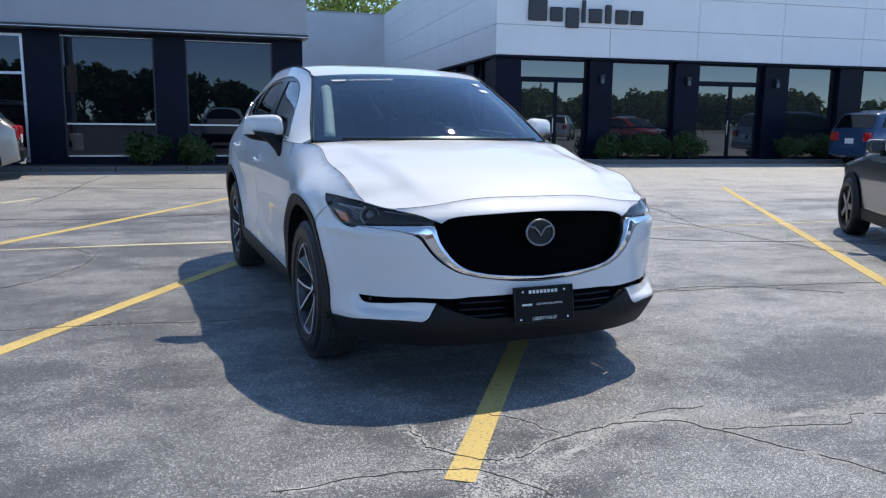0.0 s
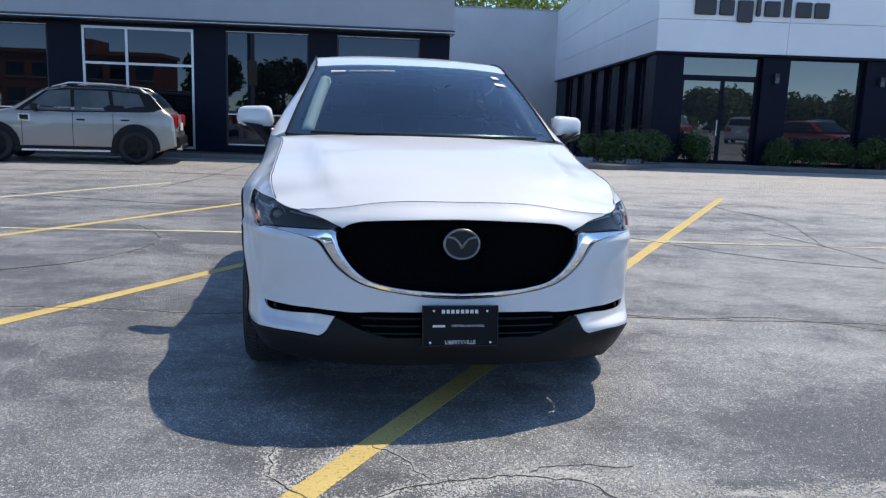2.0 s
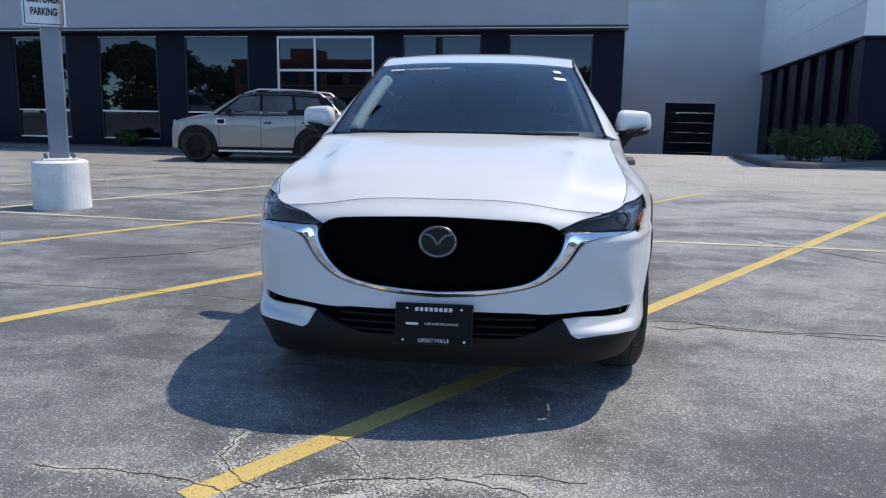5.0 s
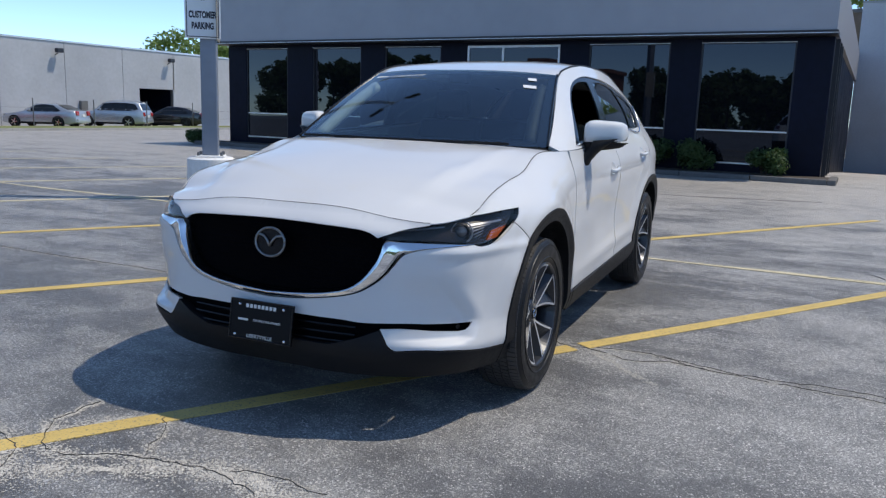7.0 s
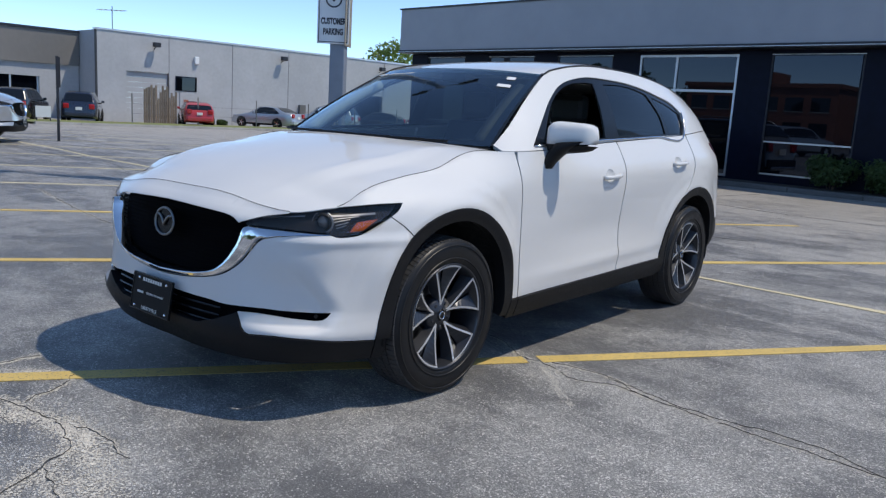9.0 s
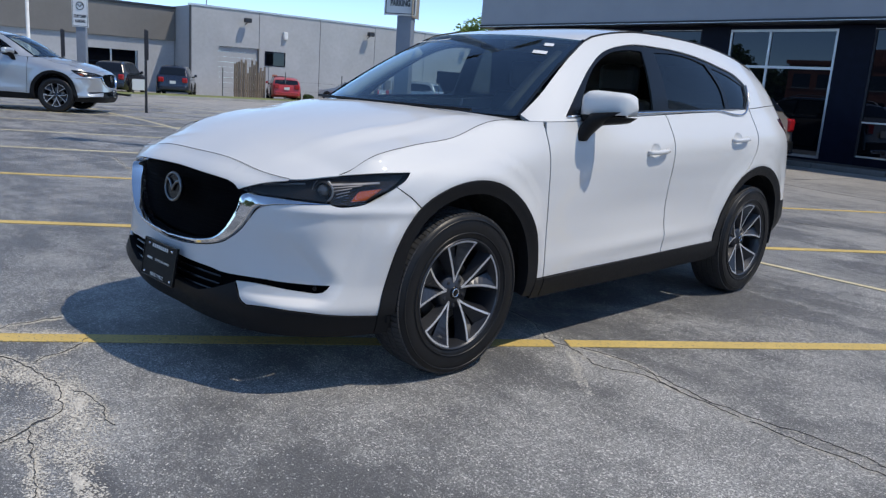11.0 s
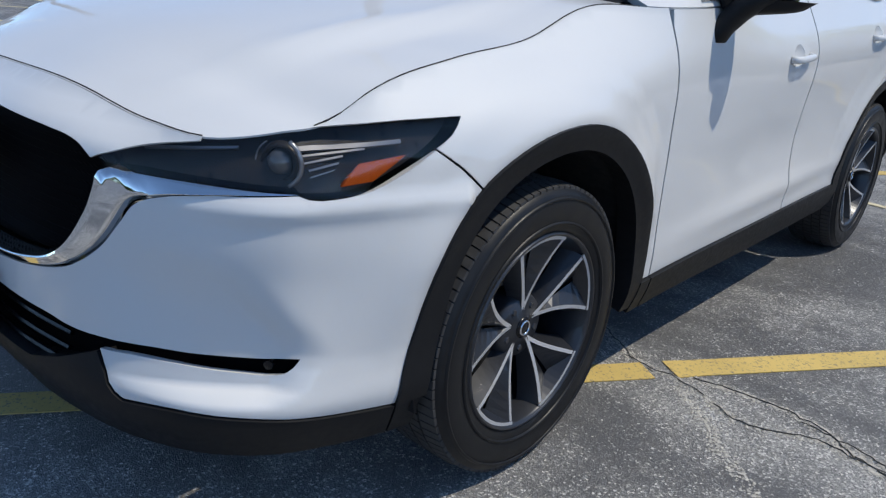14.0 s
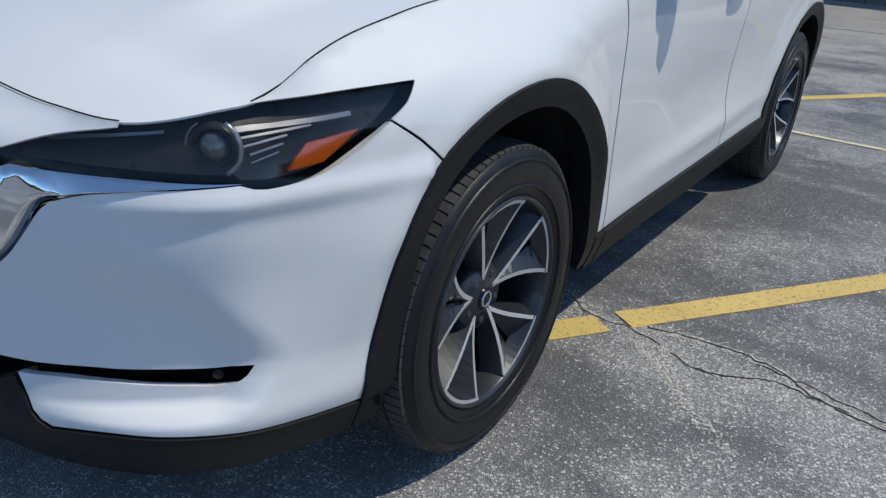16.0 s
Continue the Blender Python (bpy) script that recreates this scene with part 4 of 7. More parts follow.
CHROME_OUT = bow([(0, .518), (.13, .526), (.26, .543), (.345, .559), (.41, .579), (.457, .606), (.502, .642), (.542, .692), (.572, .732), (.62, .752), (.70, .766)], 0.02)
GRILLE_LOW = bow([(0, .545), (.16, .556), (.29, .573), (.365, .594), (.405, .619), (.437, .651), (.461, .685), (.480, .718), (.489, .748)], 0.02)
SLOT_UP = [(.30, .467), (.36, .466), (.395, .463), (.43, .462), (.514, .4655), (.577, .466), (.604, .4655), (.647, .4615), (.710, .458), (.768, .4565), (.7935, .4585)]
SLOT_LOW = [(.7938, .4565), (.788, .442), (.777, .4285), (.759, .4235), (.723, .426), (.68, .4305), (.627, .439), (.57, .4445), (.502, .442)]
ARCH_R, ARCH_IN = 0.476, 0.412
REAR_Y = 2.715


def fr(pts):
    return [F(x, z) for x, z in pts]


def sd(pts):
    return [S(y, z) for y, z in pts]


def wheel(parent, m, lod=1):
    """Tyre with tread blocks and ribs, twin-tone alloy rim of five open petals, hub, nuts, brake disc. The axle is z, outside is +z."""
    w = new("wheel")
    w.parent = parent
    w.matrix_local = m
    R, half = 0.362, 0.1125
    prof = [(0.243, 0.098), (0.250, 0.106), (0.262, 0.110), (0.285, 0.1155), (0.315, 0.1165), (0.335, 0.112), (0.348, 0.102), (0.354, 0.093), (0.3555, 0.088)]
    prof = prof + [(0.357, 0.06), (0.3575, 0.0)] + [(r, -z) for r, z in prof[::-1]]
    tyre = part("tyre", lathe(prof, sides=72), TYRE, w, smooth=True)
    if lod:
        bm = bmesh.new()
        n = 92
        for k in range(n):
            a = k * math.tau / n
            for z0, z1, off in ((-0.094, -0.060, 0.0), (-0.054, -0.022, 0.5), (-0.016, 0.016, 0.0), (0.022, 0.054, 0.5), (0.060, 0.1005, 0.0)):
                b = a + off * math.tau / n
                da = math.tau / n * 0.42
                edge = 0.006 if abs(z0 + z1) > 0.14 else 0.0
                q = []
                for rr in (0.352, R):
                    for aa, zz in ((b - da, z0), (b + da, z0), (b + da, z1), (b - da, z1)):
                        drop = edge if abs(zz) > 0.08 else 0.0
                        aa2 = aa + zz * 0.35
                        q.append(bm.verts.new(((rr - drop) * math.cos(aa2), (rr - drop) * math.sin(aa2), zz)))
                for f in ((4, 5, 6, 7), (0, 1, 5, 4), (1, 2, 6, 5), (2, 3, 7, 6), (3, 0, 4, 7)):
                    bm.faces.new([q[i] for i in f])
        tagged(part("tread", bm, TREAD, w), kind="stuff")
        for r in (0.272, 0.330):
            part("sidewall_rib", lathe([(r - 0.004, 0.112), (r - 0.002, 0.1175), (r + 0.002, 0.1175), (r + 0.004, 0.112)], sides=72), TYRE, w, smooth=True)
    rim = part("rim", lathe([(0.250, 0.096), (0.247, 0.107), (0.240, 0.107), (0.236, 0.098), (0.226, 0.06), (0.215, -0.08), (0.240, -0.10)], sides=72), GUNMETAL, w, smooth=True)
    part("rim_lip", lathe([(0.2475, 0.1035), (0.246, 0.1095), (0.241, 0.1095), (0.2385, 0.1035)], sides=72), GUNMETAL, w, smooth=True)

    def ray(ang, r, z):
        return Vector((r * math.cos(ang), r * math.sin(ang), z))

    for k in range(5):
        mid = radians(20 + 72 * k)
        # a petal: two arms that part from the hub, bright along their edges, a folded dark floor between them and flanks that fall away outside
        n = 8
        arms = {}
        for s in (-1, 1):
            arms[s] = [(0.040 + 0.192 * i / n, mid + s * radians(5.5 + 16.5 * (i / n) ** 0.72 + (1.5 if s > 0 else -1.0) * math.sin(math.pi * i / n)), 0.060 + 0.040 * (i / n) ** 1.2) for i in range(n + 1)]
        br, bm = bmesh.new(), bmesh.new()

        def quad(bmx, pts, s):
            q = [bmx.verts.new(p) for p in pts]
            bmx.faces.new(q if s < 0 else q[::-1])

        for s in (-1, 1):
            for (r0, a0, z0), (r1, a1, z1) in zip(arms[s], arms[s][1:]):
                g0, g1 = a0 - s * 0.0100 / r0, a1 - s * 0.0100 / r1
                quad(br, (ray(a0, r0, z0), ray(a1, r1, z1), ray(g1, r1, z1 + 0.001), ray(g0, r0, z0 + 0.001)), s)
                m0, m1 = (mid + (g - mid) * 0.10 for g in (g0, g1))
                d0, d1 = (0.006 + 0.150 * (r - 0.04) for r in (r0, r1))
                quad(bm, (ray(g0, r0, z0), ray(g1, r1, z1), ray(m1, r1, z1 - d1), ray(m0, r0, z0 - d0)), s)
                f0, f1 = (a + s * min(radians(14), (0.010 + 0.075 * (r - 0.04)) / r) for a, r in ((a0, r0), (a1, r1)))
                quad(bm, (ray(f0, r0, z0 - 0.030 - 0.12 * (r0 - 0.04)), ray(f1, r1, z1 - 0.030 - 0.12 * (r1 - 0.04)), ray(a1, r1, z1), ray(a0, r0, z0)), s)
        lo, hi = arms[-1][-1][1], arms[1][-1][1]
        for i in range(10):
            a0, a1 = lo + (hi - lo) * i / 10, lo + (hi - lo) * (i + 1) / 10
            quad(br, (ray(a0, 0.2375, 0.1025), ray(a0, 0.2295, 0.1015), ray(a1, 0.2295, 0.1015), ray(a1, 0.2375, 0.1025)), 1)
            quad(bm, (ray(a0, 0.2295, 0.1015), ray(a0, 0.214, 0.066), ray(a1, 0.214, 0.066), ray(a1, 0.2295, 0.1015)), 1)
        bmesh.ops.remove_doubles(bm, verts=bm.verts[:], dist=0.0005)
        bmesh.ops.remove_doubles(br, verts=br.verts[:], dist=0.0005)
        sp = part("spoke", bm, GUNMETAL, w)
        solid = sp.modifiers.new("thick", "SOLIDIFY")
        solid.thickness, solid.offset = 0.005, -1
        ed = part("spoke_edge", br, MACHINED, w)
        solid = ed.modifiers.new("thick", "SOLIDIFY")
        solid.thickness, solid.offset = 0.004, -1
    part("hub", lathe([(0.0, 0.066), (0.030, 0.066), (0.034, 0.062), (0.075, 0.060), (0.085, 0.040), (0.085, -0.02)], sides=40), GUNMETAL, w, smooth=True)
    part("hub_cap", lathe([(0.0, 0.072), (0.022, 0.072), (0.027, 0.069), (0.028, 0.060)], sides=32), GLOSS_BLACK, w, smooth=True)
    part("badge_ring", lathe([(0.015, 0.0725), (0.016, 0.0745), (0.019, 0.0745), (0.020, 0.0725)], sides=28), CHROME, w, smooth=True)
    for k in range(5):
        a = radians(56 + 72 * k)
        part("wheel_nut", lathe([(0.0, 0.064), (0.007, 0.064), (0.010, 0.060), (0.010, 0.045)], sides=6, m=Matrix.Translation((0.0575 * math.cos(a), 0.0575 * math.sin(a), 0))), GUNMETAL, w)
    part("brake_disc", lathe([(0.06, -0.005), (0.150, -0.005), (0.150, -0.03), (0.06, -0.03)], sides=40), BRAKE, w)
    part("caliper", prism([(0.155 * math.cos(a), 0.155 * math.sin(a)) for a in (radians(140 + 8 * i) for i in range(8))] + [(0.09 * math.cos(a), 0.09 * math.sin(a)) for a in (radians(196 - 8 * i) for i in range(8))], -0.05, 0.015), BRAKE, w)
    # added black disc, in place of the shade behind the spokes
    part("drum", lathe([(0.0, -0.06), (0.21, -0.06), (0.21, -0.075)], sides=32), WELL, w)
    return w


def crossover(name, label, paint, m, grain=0.022, front_only=False, group=""):
    car = thing(name, label, "car", m, group)

    def both(nm, loop, material, push=0.0, rim=0.014, g=None, holes=(), label_=""):
        out = []
        for s in (1, -1):
            lp = [(s * u, z) for u, z in loop]
            hs = [[(s * u, z) for u, z in h] for h in holes]
            out.append(part(nm, sheet(lp, shell, g or grain, hs, push, rim), material, car, label_))
        return out

    u_hood = F(.645, .851)[0]
    nose_top = [(u, top_z(u) - 0.0012) for u in np.linspace(0, u_hood, 24)]
    # nose panel over the grille
    half = loop_of(nose_top, bow(fr([(.645, .848), (.555, .829), (.487, .803)])), bow(fr([(.474, .796), (.446, .813), (.41, .823), (.35, .829), (.18, .837), (.0, .840)])), closed=False)
    part("nose_panel", sheet(mirrored(half), shell, grain, rim=0.004), paint, car)
    # lower bumper cover
    seam = sd([(-.373, .838), (-.318, .799), (-.268, .752)])
    a_seam = math.degrees(math.atan2(.752 - ARCH_Z, -.268 - ARCH_Y))
    half = loop_of(fr(CHROME_OUT), fr([(.70, .766), (.795, .772)]), bow([F(.795, .772), S(-.615, .766), S(-.56, .765), S(-.498, .776), S(-.445, .799), S(-.373, .838)]), seam,
                   lower_arch(ARCH_Y, ARCH_R, a_seam, 186.5, 24), bow(sd([(-.437, .331), (-.50, .337), (-.598, .346)]) + fr([(.814, .352), (.775, .362), (.72, .366), (.67, .368), (.61, .365), (.566, .361)])),
                   bow(fr([(.566, .361), (.541, .376), (.524, .404), (.502, .442)])), bow(fr(SLOT_LOW[::-1])), bow(fr(SLOT_UP[::-1])), fr([(.30, .467), (.0, .468)]), closed=False)
    part("bumper_cover", sheet(mirrored(half), shell, grain * 0.55), paint, car)
    # black slot, lower intake and lip
    half = loop_of(fr([(0, .480), (.36, .478), (.435, .466)]), bow(fr([(.55, .470), (.70, .480), (.835, .484)])), fr([(.852, .452), (.835, .390)]), bow(fr([(.70, .375), (.55, .365), (.43, .355)])), fr([(.0, .33)]), closed=False)
    li = part("lower_grille", sheet(mirrored(half), shell, 0.03, (), -0.045, 0), GRILLE_BLACK, car)
    for z in (.375, .405, .435):
        pts = shell(np.linspace(-F(.40, z)[0], F(.40, z)[0], 22), np.full(22, z), -0.02)
        part("grille_bar", tube([tuple(p) for p in pts], 0.006, sides=6), GLOSS_BLACK, li)
    for s in (1, -1):
        u = F(.755, .440)[0] * s
        c = shell(u, .440, -0.016)[0]
        part("parking_sensor", lathe([(0.0, 0.012), (0.009, 0.011), (0.011, 0.0)], sides=16, m=Matrix.Translation(c) @ pose(0, 0, 0, 90, 0, 35 * s)), GLOSS_BLACK, li)
    half = loop_of(fr([(0, .366), (.30, .364), (.40, .395), (.499, .438)]), bow(fr([(.499, .438), (.521, .401), (.538, .372), (.564, .356)])), bow(fr([(.564, .356), (.61, .360), (.67, .363), (.72, .361), (.775, .357), (.814, .347)]) + sd([(-.598, .341), (-.50, .332), (-.439, .326)])),
                   sd([(-.439, .326), (-.425, .238)]), [(u, low_z(u) + 0.004) for u in np.linspace(S(-.425, .238)[0], 0, 30)], closed=False)
    part("front_lip", sheet(mirrored(half), shell, 0.03, (), 0.004, 0.05), CLADDING, car, "black plastic lower lip")
    # grille: dark back and a fine lattice of raised bars
    half = loop_of(fr([(0, .842), (.18, .839), (.35, .831), (.41, .825), (.446, .815), (.474, .798), (.489, .748)]), fr(GRILLE_LOW[::-1]), closed=False)
    gr = part("grille", sheet(mirrored(half), shell, 0.03, (), -0.05, 0), GRILLE_BLACK, car)
    bm = bmesh.new()
    loop_full = mirrored(half)
    rows = 17 if grain < 0.03 else 0
    for r in range(rows):
        z = .54 + r * .0175
        us = [u for u in np.arange(-.52, .52, .0175)]
        for i, u in enumerate(us):
            u += 0.00875 * (r % 2)
            if inside(loop_full, np.array([(u, z)]))[0]:
                c = Vector(shell(u, z, -0.042)[0])
                q = [bm.verts.new(c + Vector(d)) for d in ((-.0056, -.006, 0), (0, -.009, .0046), (.0056, -.006, 0), (0, -.001, -.0056))]
                bm.faces.new((q[0], q[3], q[2], q[1]))
    if rows:
        tagged(part("grille_mesh", bm, GRILLE_WEB, gr), kind="stuff")
    # chrome wing under the grille and the lamps
    lower = bow(CHROME_OUT + [(.795, .774)], 0.004)
    upper = bow(GRILLE_LOW + [(.500, .784), (.56, .783), (.68, .780), (.795, .7745)], 0.004)

    def spaced(curve, x0, x1, count):
        pts = np.array([p for p in curve if x0 - 1e-6 <= p[0] <= x1 + 1e-6])
        k = np.concatenate([[0], np.cumsum(np.hypot(*np.diff(pts, axis=0).T))])
        return np.stack([np.interp(np.linspace(0, k[-1], count), k, pts[:, c]) for c in (0, 1)], 1)

    lo_c = np.vstack([spaced(lower, 0, .565, 46), spaced(lower, .565, .795, 20)[1:]])
    hi_c = np.vstack([spaced(upper, 0, .500, 46), spaced(upper, .500, .795, 20)[1:]])
    prof = [(0.0, -0.024), (0.12, -0.018), (0.16, 0.000), (0.21, 0.004), (0.28, 0.0065), (0.70, 0.0115), (0.95, 0.0135), (1.0, -0.034)]
    W = np.zeros((len(prof), 2 * len(lo_c) - 1, 3))
    for k, (t, out) in enumerate(prof):
        for i in range(len(lo_c)):
            x, z = lo_c[i] * (1 - t) + hi_c[i] * t
            # past the grille the face leans back towards the sky and runs out to a point
            far = max(0.0, min(1.0, (i - 44) / 5))
            p = shell(F(round(float(x), 4), round(float(z), 4))[0], z, out * (1 - far) + (0.007 - 0.012 * t if 0 < k < 7 else -0.006) * min(1.0, (len(lo_c) - 1 - i) / 8) * far)[0]
            W[k, len(lo_c) - 1 + i] = p
            W[k, len(lo_c) - 1 - i] = p * np.array((-1, 1, 1))
    wing = part("chrome_wing", grid_mesh(W[:5]), CHROME, car, "bright chrome trim below the grille")
    part("inner_facet", grid_mesh(W[4:]), CHROME, wing)
    # badge: an oval ring with a simple winged bar
    bd = new("badge")
    bd.parent = car
    c = Vector(shell(0, .742, 0)[0])
    bd.matrix_local = Matrix.Translation(c + Vector((0, -0.004, 0))) @ pose(0, 0, 0, 84)
    ring = [(0.071 * math.cos(a), 0.058 * math.sin(a), 0) for a in (i * math.tau / 40 for i in range(41))]
    part("ring", tube(ring, 0.0055, sides=8), EMBLEM, bd, smooth=True)
    part("back", prism([(0.067 * math.cos(a), 0.054 * math.sin(a)) for a in (i * math.tau / 32 for i in range(32))], -0.02, -0.003), GLOSS_BLACK, bd)
    for s in (1, -1):
        part("bar", tube([(0.061 * s, 0.030, 0), (0.030 * s, 0.024, 0.002), (0.012 * s, 0.006, 0.003), (0.0, -0.016, 0.003)], 0.0055, sides=8), EMBLEM, bd, smooth=True)
    # plate
    pl = new("front_plate")
    pl.parent = car
    pl.matrix_local = pose(-0.004, -0.936, 0.422, 81)
    part("plate_panel", box((-.152, .152, -.079, .079, -.008, 0)), PLATE_BLACK, pl, "black plate panel with white lettering", bevel=0.004)
    part("plate_frame", box((-.155, .155, .075, .082, -.01, .003), (-.155, .155, -.082, -.075, -.01, .003), (-.155, -.148, -.075, .075, -.01, .003), (.148, .155, -.075, .075, -.01, .003)), GLOSS_BLACK, pl, bevel=0.002)
    for i in range(8):
        part("bar", box((-.076 + i * .0192, -.063 + i * .0192, .050, .065, 0, .0012)), PLATE_INK, pl)
    part("bar", box((-.112, -.062, -.005, .004, 0, .0012)), PLATE_INK, pl)
    words("CERTIFIED PRE-OWNED", 0.0125, PLATE_INK, pl, pose(.030, 0, .001))
    words("LIBERTYVILLE", 0.021, PLATE_INK, pl, pose(0, -.066, .001))
    for x, y in ((-.122, -.066), (.122, -.066), (-.108, .060), (.108, .060)):
        part("screw", lathe([(0, .004), (.005, .003), (.0065, 0)], sides=12, m=pose(x, y, 0)), SATIN, pl)

    # head lamps
    for s in (1, -1):
        lamp = new("headlamp")
        lamp.parent = car
        hl = loop_of(bow(fr([(.492, .803), (.555, .830), (.645, .849)])), [(u, top_z(u) - 0.003) for u in np.linspace(F(.65, .85)[0], S(-.575, .868)[0], 10)],
                     bow(sd([(-.565, .873), (-.45, .886), (-.306, .891)])), bow(sd([(-.306, .889), (-.338, .861), (-.378, .834), (-.448, .797), (-.50, .776), (-.56, .767), (-.62, .769)])), fr([(.795, .777), (.68, .784), (.56, .788), (.515, .786)]))
        lp = [(s * u, z) for u, z in hl]
        part("housing", sheet(lp, shell, 0.025, (), -0.035, 0.0), LAMP_DARK, lamp)
        part("lens", sheet(lp, shell, 0.02, (), 0.002, 0), LENS, lamp, "clear lamp lens")
        u0 = F(.762, .825)[0] * s
        c = Vector(shell(u0, .818, -0.036)[0])
        part("projector", lathe([(0, .022), (.012, .020), (.021, .012), (.026, 0)], sides=24, m=Matrix.Translation(c) @ pose(0, 0, 0, 90, 0, 30 * s)), PROJECTOR, lamp, smooth=True)
        seat_m = Matrix.Translation(c) @ pose(0, 0, 0, 90, 0, 30 * s)
        part("projector_ring", lathe([(.026, -.004), (.028, .010), (.032, .010), (.037, -.006)], sides=28, m=seat_m), LAMP_DARK, lamp, smooth=True)
        for r_, a0_, a1_, th_ in ((.041, 120, 235, .0014), (.043, -62, 62, .0042)):
            part("light_guide", tube([tuple(seat_m @ Vector((s * r_ * math.cos(radians(q)), r_ * 1.02 * math.sin(radians(q)), .010))) for q in np.linspace(a0_, a1_, 14)], th_, sides=6), STRIP, lamp, smooth=True)
        amb = loop_of(sd([(-.556, .784), (-.500, .790), (-.433, .833), (-.522, .822), (-.541, .804)]))
        part("side_reflector", sheet([(s * u, z) for u, z in amb], shell, 0.012, (), -0.004, 0.01), AMBER, lamp, "amber side reflector")
        for z0, z1, ya, yb in ((.838, .845, -.605, -.43), (.829, .832, -.605, -.50), (.818, .821, -.605, -.54), (.807, .810, -.60, -.55), (.796, .798, -.60, -.56)):
            st = loop_of(sd([(ya, z0), (yb, z0 + 0.012), (yb, z1 + 0.012), (ya, z1)]))
            part("light_strip", sheet([(s * u, z) for u, z in st], shell, 0.02, (), -0.020, 0.006), STRIP, lamp)
        st = loop_of(fr([(.55, .822), (.70, .838), (.70, .842), (.55, .826)]))
        part("light_strip", sheet([(s * u, z) for u, z in st], shell, 0.02, (), -0.02, 0.006), STRIP, lamp)

    # wings, doors, quarters
    a_sill = math.degrees(math.asin((.372 - ARCH_Z) / ARCH_R))
    wing_loop = loop_of(edge_top(-.566, .528, 50, 0.0006), sd([(.530, 1.06), (.538, .92), (.549, .70), (.558, .370)]), lower_arch(ARCH_Y, ARCH_R, a_sill, a_seam + 0.4, 40),
                        sd([(-.264, .756), (-.314, .803), (-.369, .841)]), bow(sd([(-.369, .842), (-.332, .863), (-.300, .893)])), bow(sd([(-.300, .895), (-.45, .890), (-.556, .877)])))
    both("front_wing", wing_loop, paint, rim=0.004)
    def cup_loop(y, z):
        return [S(y - .012 + .052 * math.cos(a), z + .004 + .040 * math.sin(a)) for a in (i * math.tau / 24 for i in range(24))]

    GRIP_F, GRIP_R = (1.47, .963), (2.42, 1.03)
    door = loop_of(sd([(.566, .371), (.557, .70), (.546, .92), (.538, 1.06)]), edge_top(.550, 1.634, 14), bow(sd([(1.648, 1.14), (1.656, 1.05), (1.648, .92), (1.644, .68), (1.640, .45), (1.630, .385)])))
    doors = both("front_door", door, paint, holes=[cup_loop(*GRIP_F)])
    rdoor = loop_of(bow(sd([(1.640, .386), (1.650, .45), (1.654, .68), (1.658, .92), (1.666, 1.05), (1.658, 1.14)])), edge_top(1.646, 2.66, 12), bow(sd([(2.665, 1.18), (2.66, 1.02), (2.58, .90), (2.45, .785)])),
                    lower_arch(REAR_Y, ARCH_R, 120.5, 180 - math.degrees(math.asin((.398 - ARCH_Z) / ARCH_R)), 20))
    rdoors = both("rear_door", rdoor, paint, holes=[cup_loop(*GRIP_R)])
    ue = PU[-1]
    quarter = loop_of(edge_top(2.674, 3.2, 8), [(u, top_z(u) - .003) for u in np.linspace(S(3.2, 1.2)[0], ue - .001, 14)], [(ue - .001, .62)], [(u, .60) for u in np.linspace(ue - .001, S(3.22, .60)[0], 16)], sd([(3.185, .42)]),
                      lower_arch(REAR_Y, ARCH_R, 8, 119.5, 40), bow(sd([(2.46, .785), (2.59, .90), (2.672, 1.02), (2.676, 1.18)])))
    both("rear_quarter", quarter, paint, g=0.04)
    rb = loop_of([(u, .596) for u in np.linspace(S(3.22, .60)[0], ue - .001, 16)], [(u, low_z(u) + .01) for u in np.linspace(ue - .001, S(3.17, .4)[0], 14)])
    both("rear_lower_bumper", rb, CLADDING, g=0.05)
    for pan, (y, z) in ((doors, GRIP_F), (rdoors, GRIP_R)):
        mid = S(y - .012, z + .004)[0]

        def bowl(u, v, push=0.0, mid=mid, z=z):
            r = ((np.abs(u) - mid) / .053) ** 2 + ((v - z - .004) / .041) ** 2
            return shell(u, v, push - 0.014 * np.clip(1 - r, 0, 1))

        for ob, s in zip(pan, (1, -1)):
            pts = [Vector(shell(S(y + d, z + d * 0.06)[0] * s, z + d * 0.06, o)[0]) for d, o in ((-.092, .000), (-.082, .018), (-.05, .026), (.05, .026), (.085, .018), (.096, .000))]
            part("door_handle", tube(pts, 0.0125, sides=10), paint, ob, smooth=True)
            part("handle_recess", sheet([(s * u, v) for u, v in cup_loop(y, z)], bowl, 0.010, (), 0, 0), paint, ob)
    # tail lamps
    tl = loop_of(sd([(3.16, 1.165), (3.30, 1.175)]), [(S(3.52, 1.15)[0], 1.15), (S(3.52, 1.15)[0], 1.03)], sd([(3.30, 1.055), (3.18, 1.12)]))
    both("tail_lamp", tl, DARK_LAMP, push=0.003, rim=0.03, g=0.03)

    # black cladding round the arches and along the sills
    a_lo = -math.degrees(math.asin((ARCH_Z - .285) / ARCH_R))

    def flare(cy, a0, a1):
        """The ring round a wheel: it narrows towards the front foot and widens at the top."""
        outer = lower_arch(cy, ARCH_R + .002, a0, a1, 46)
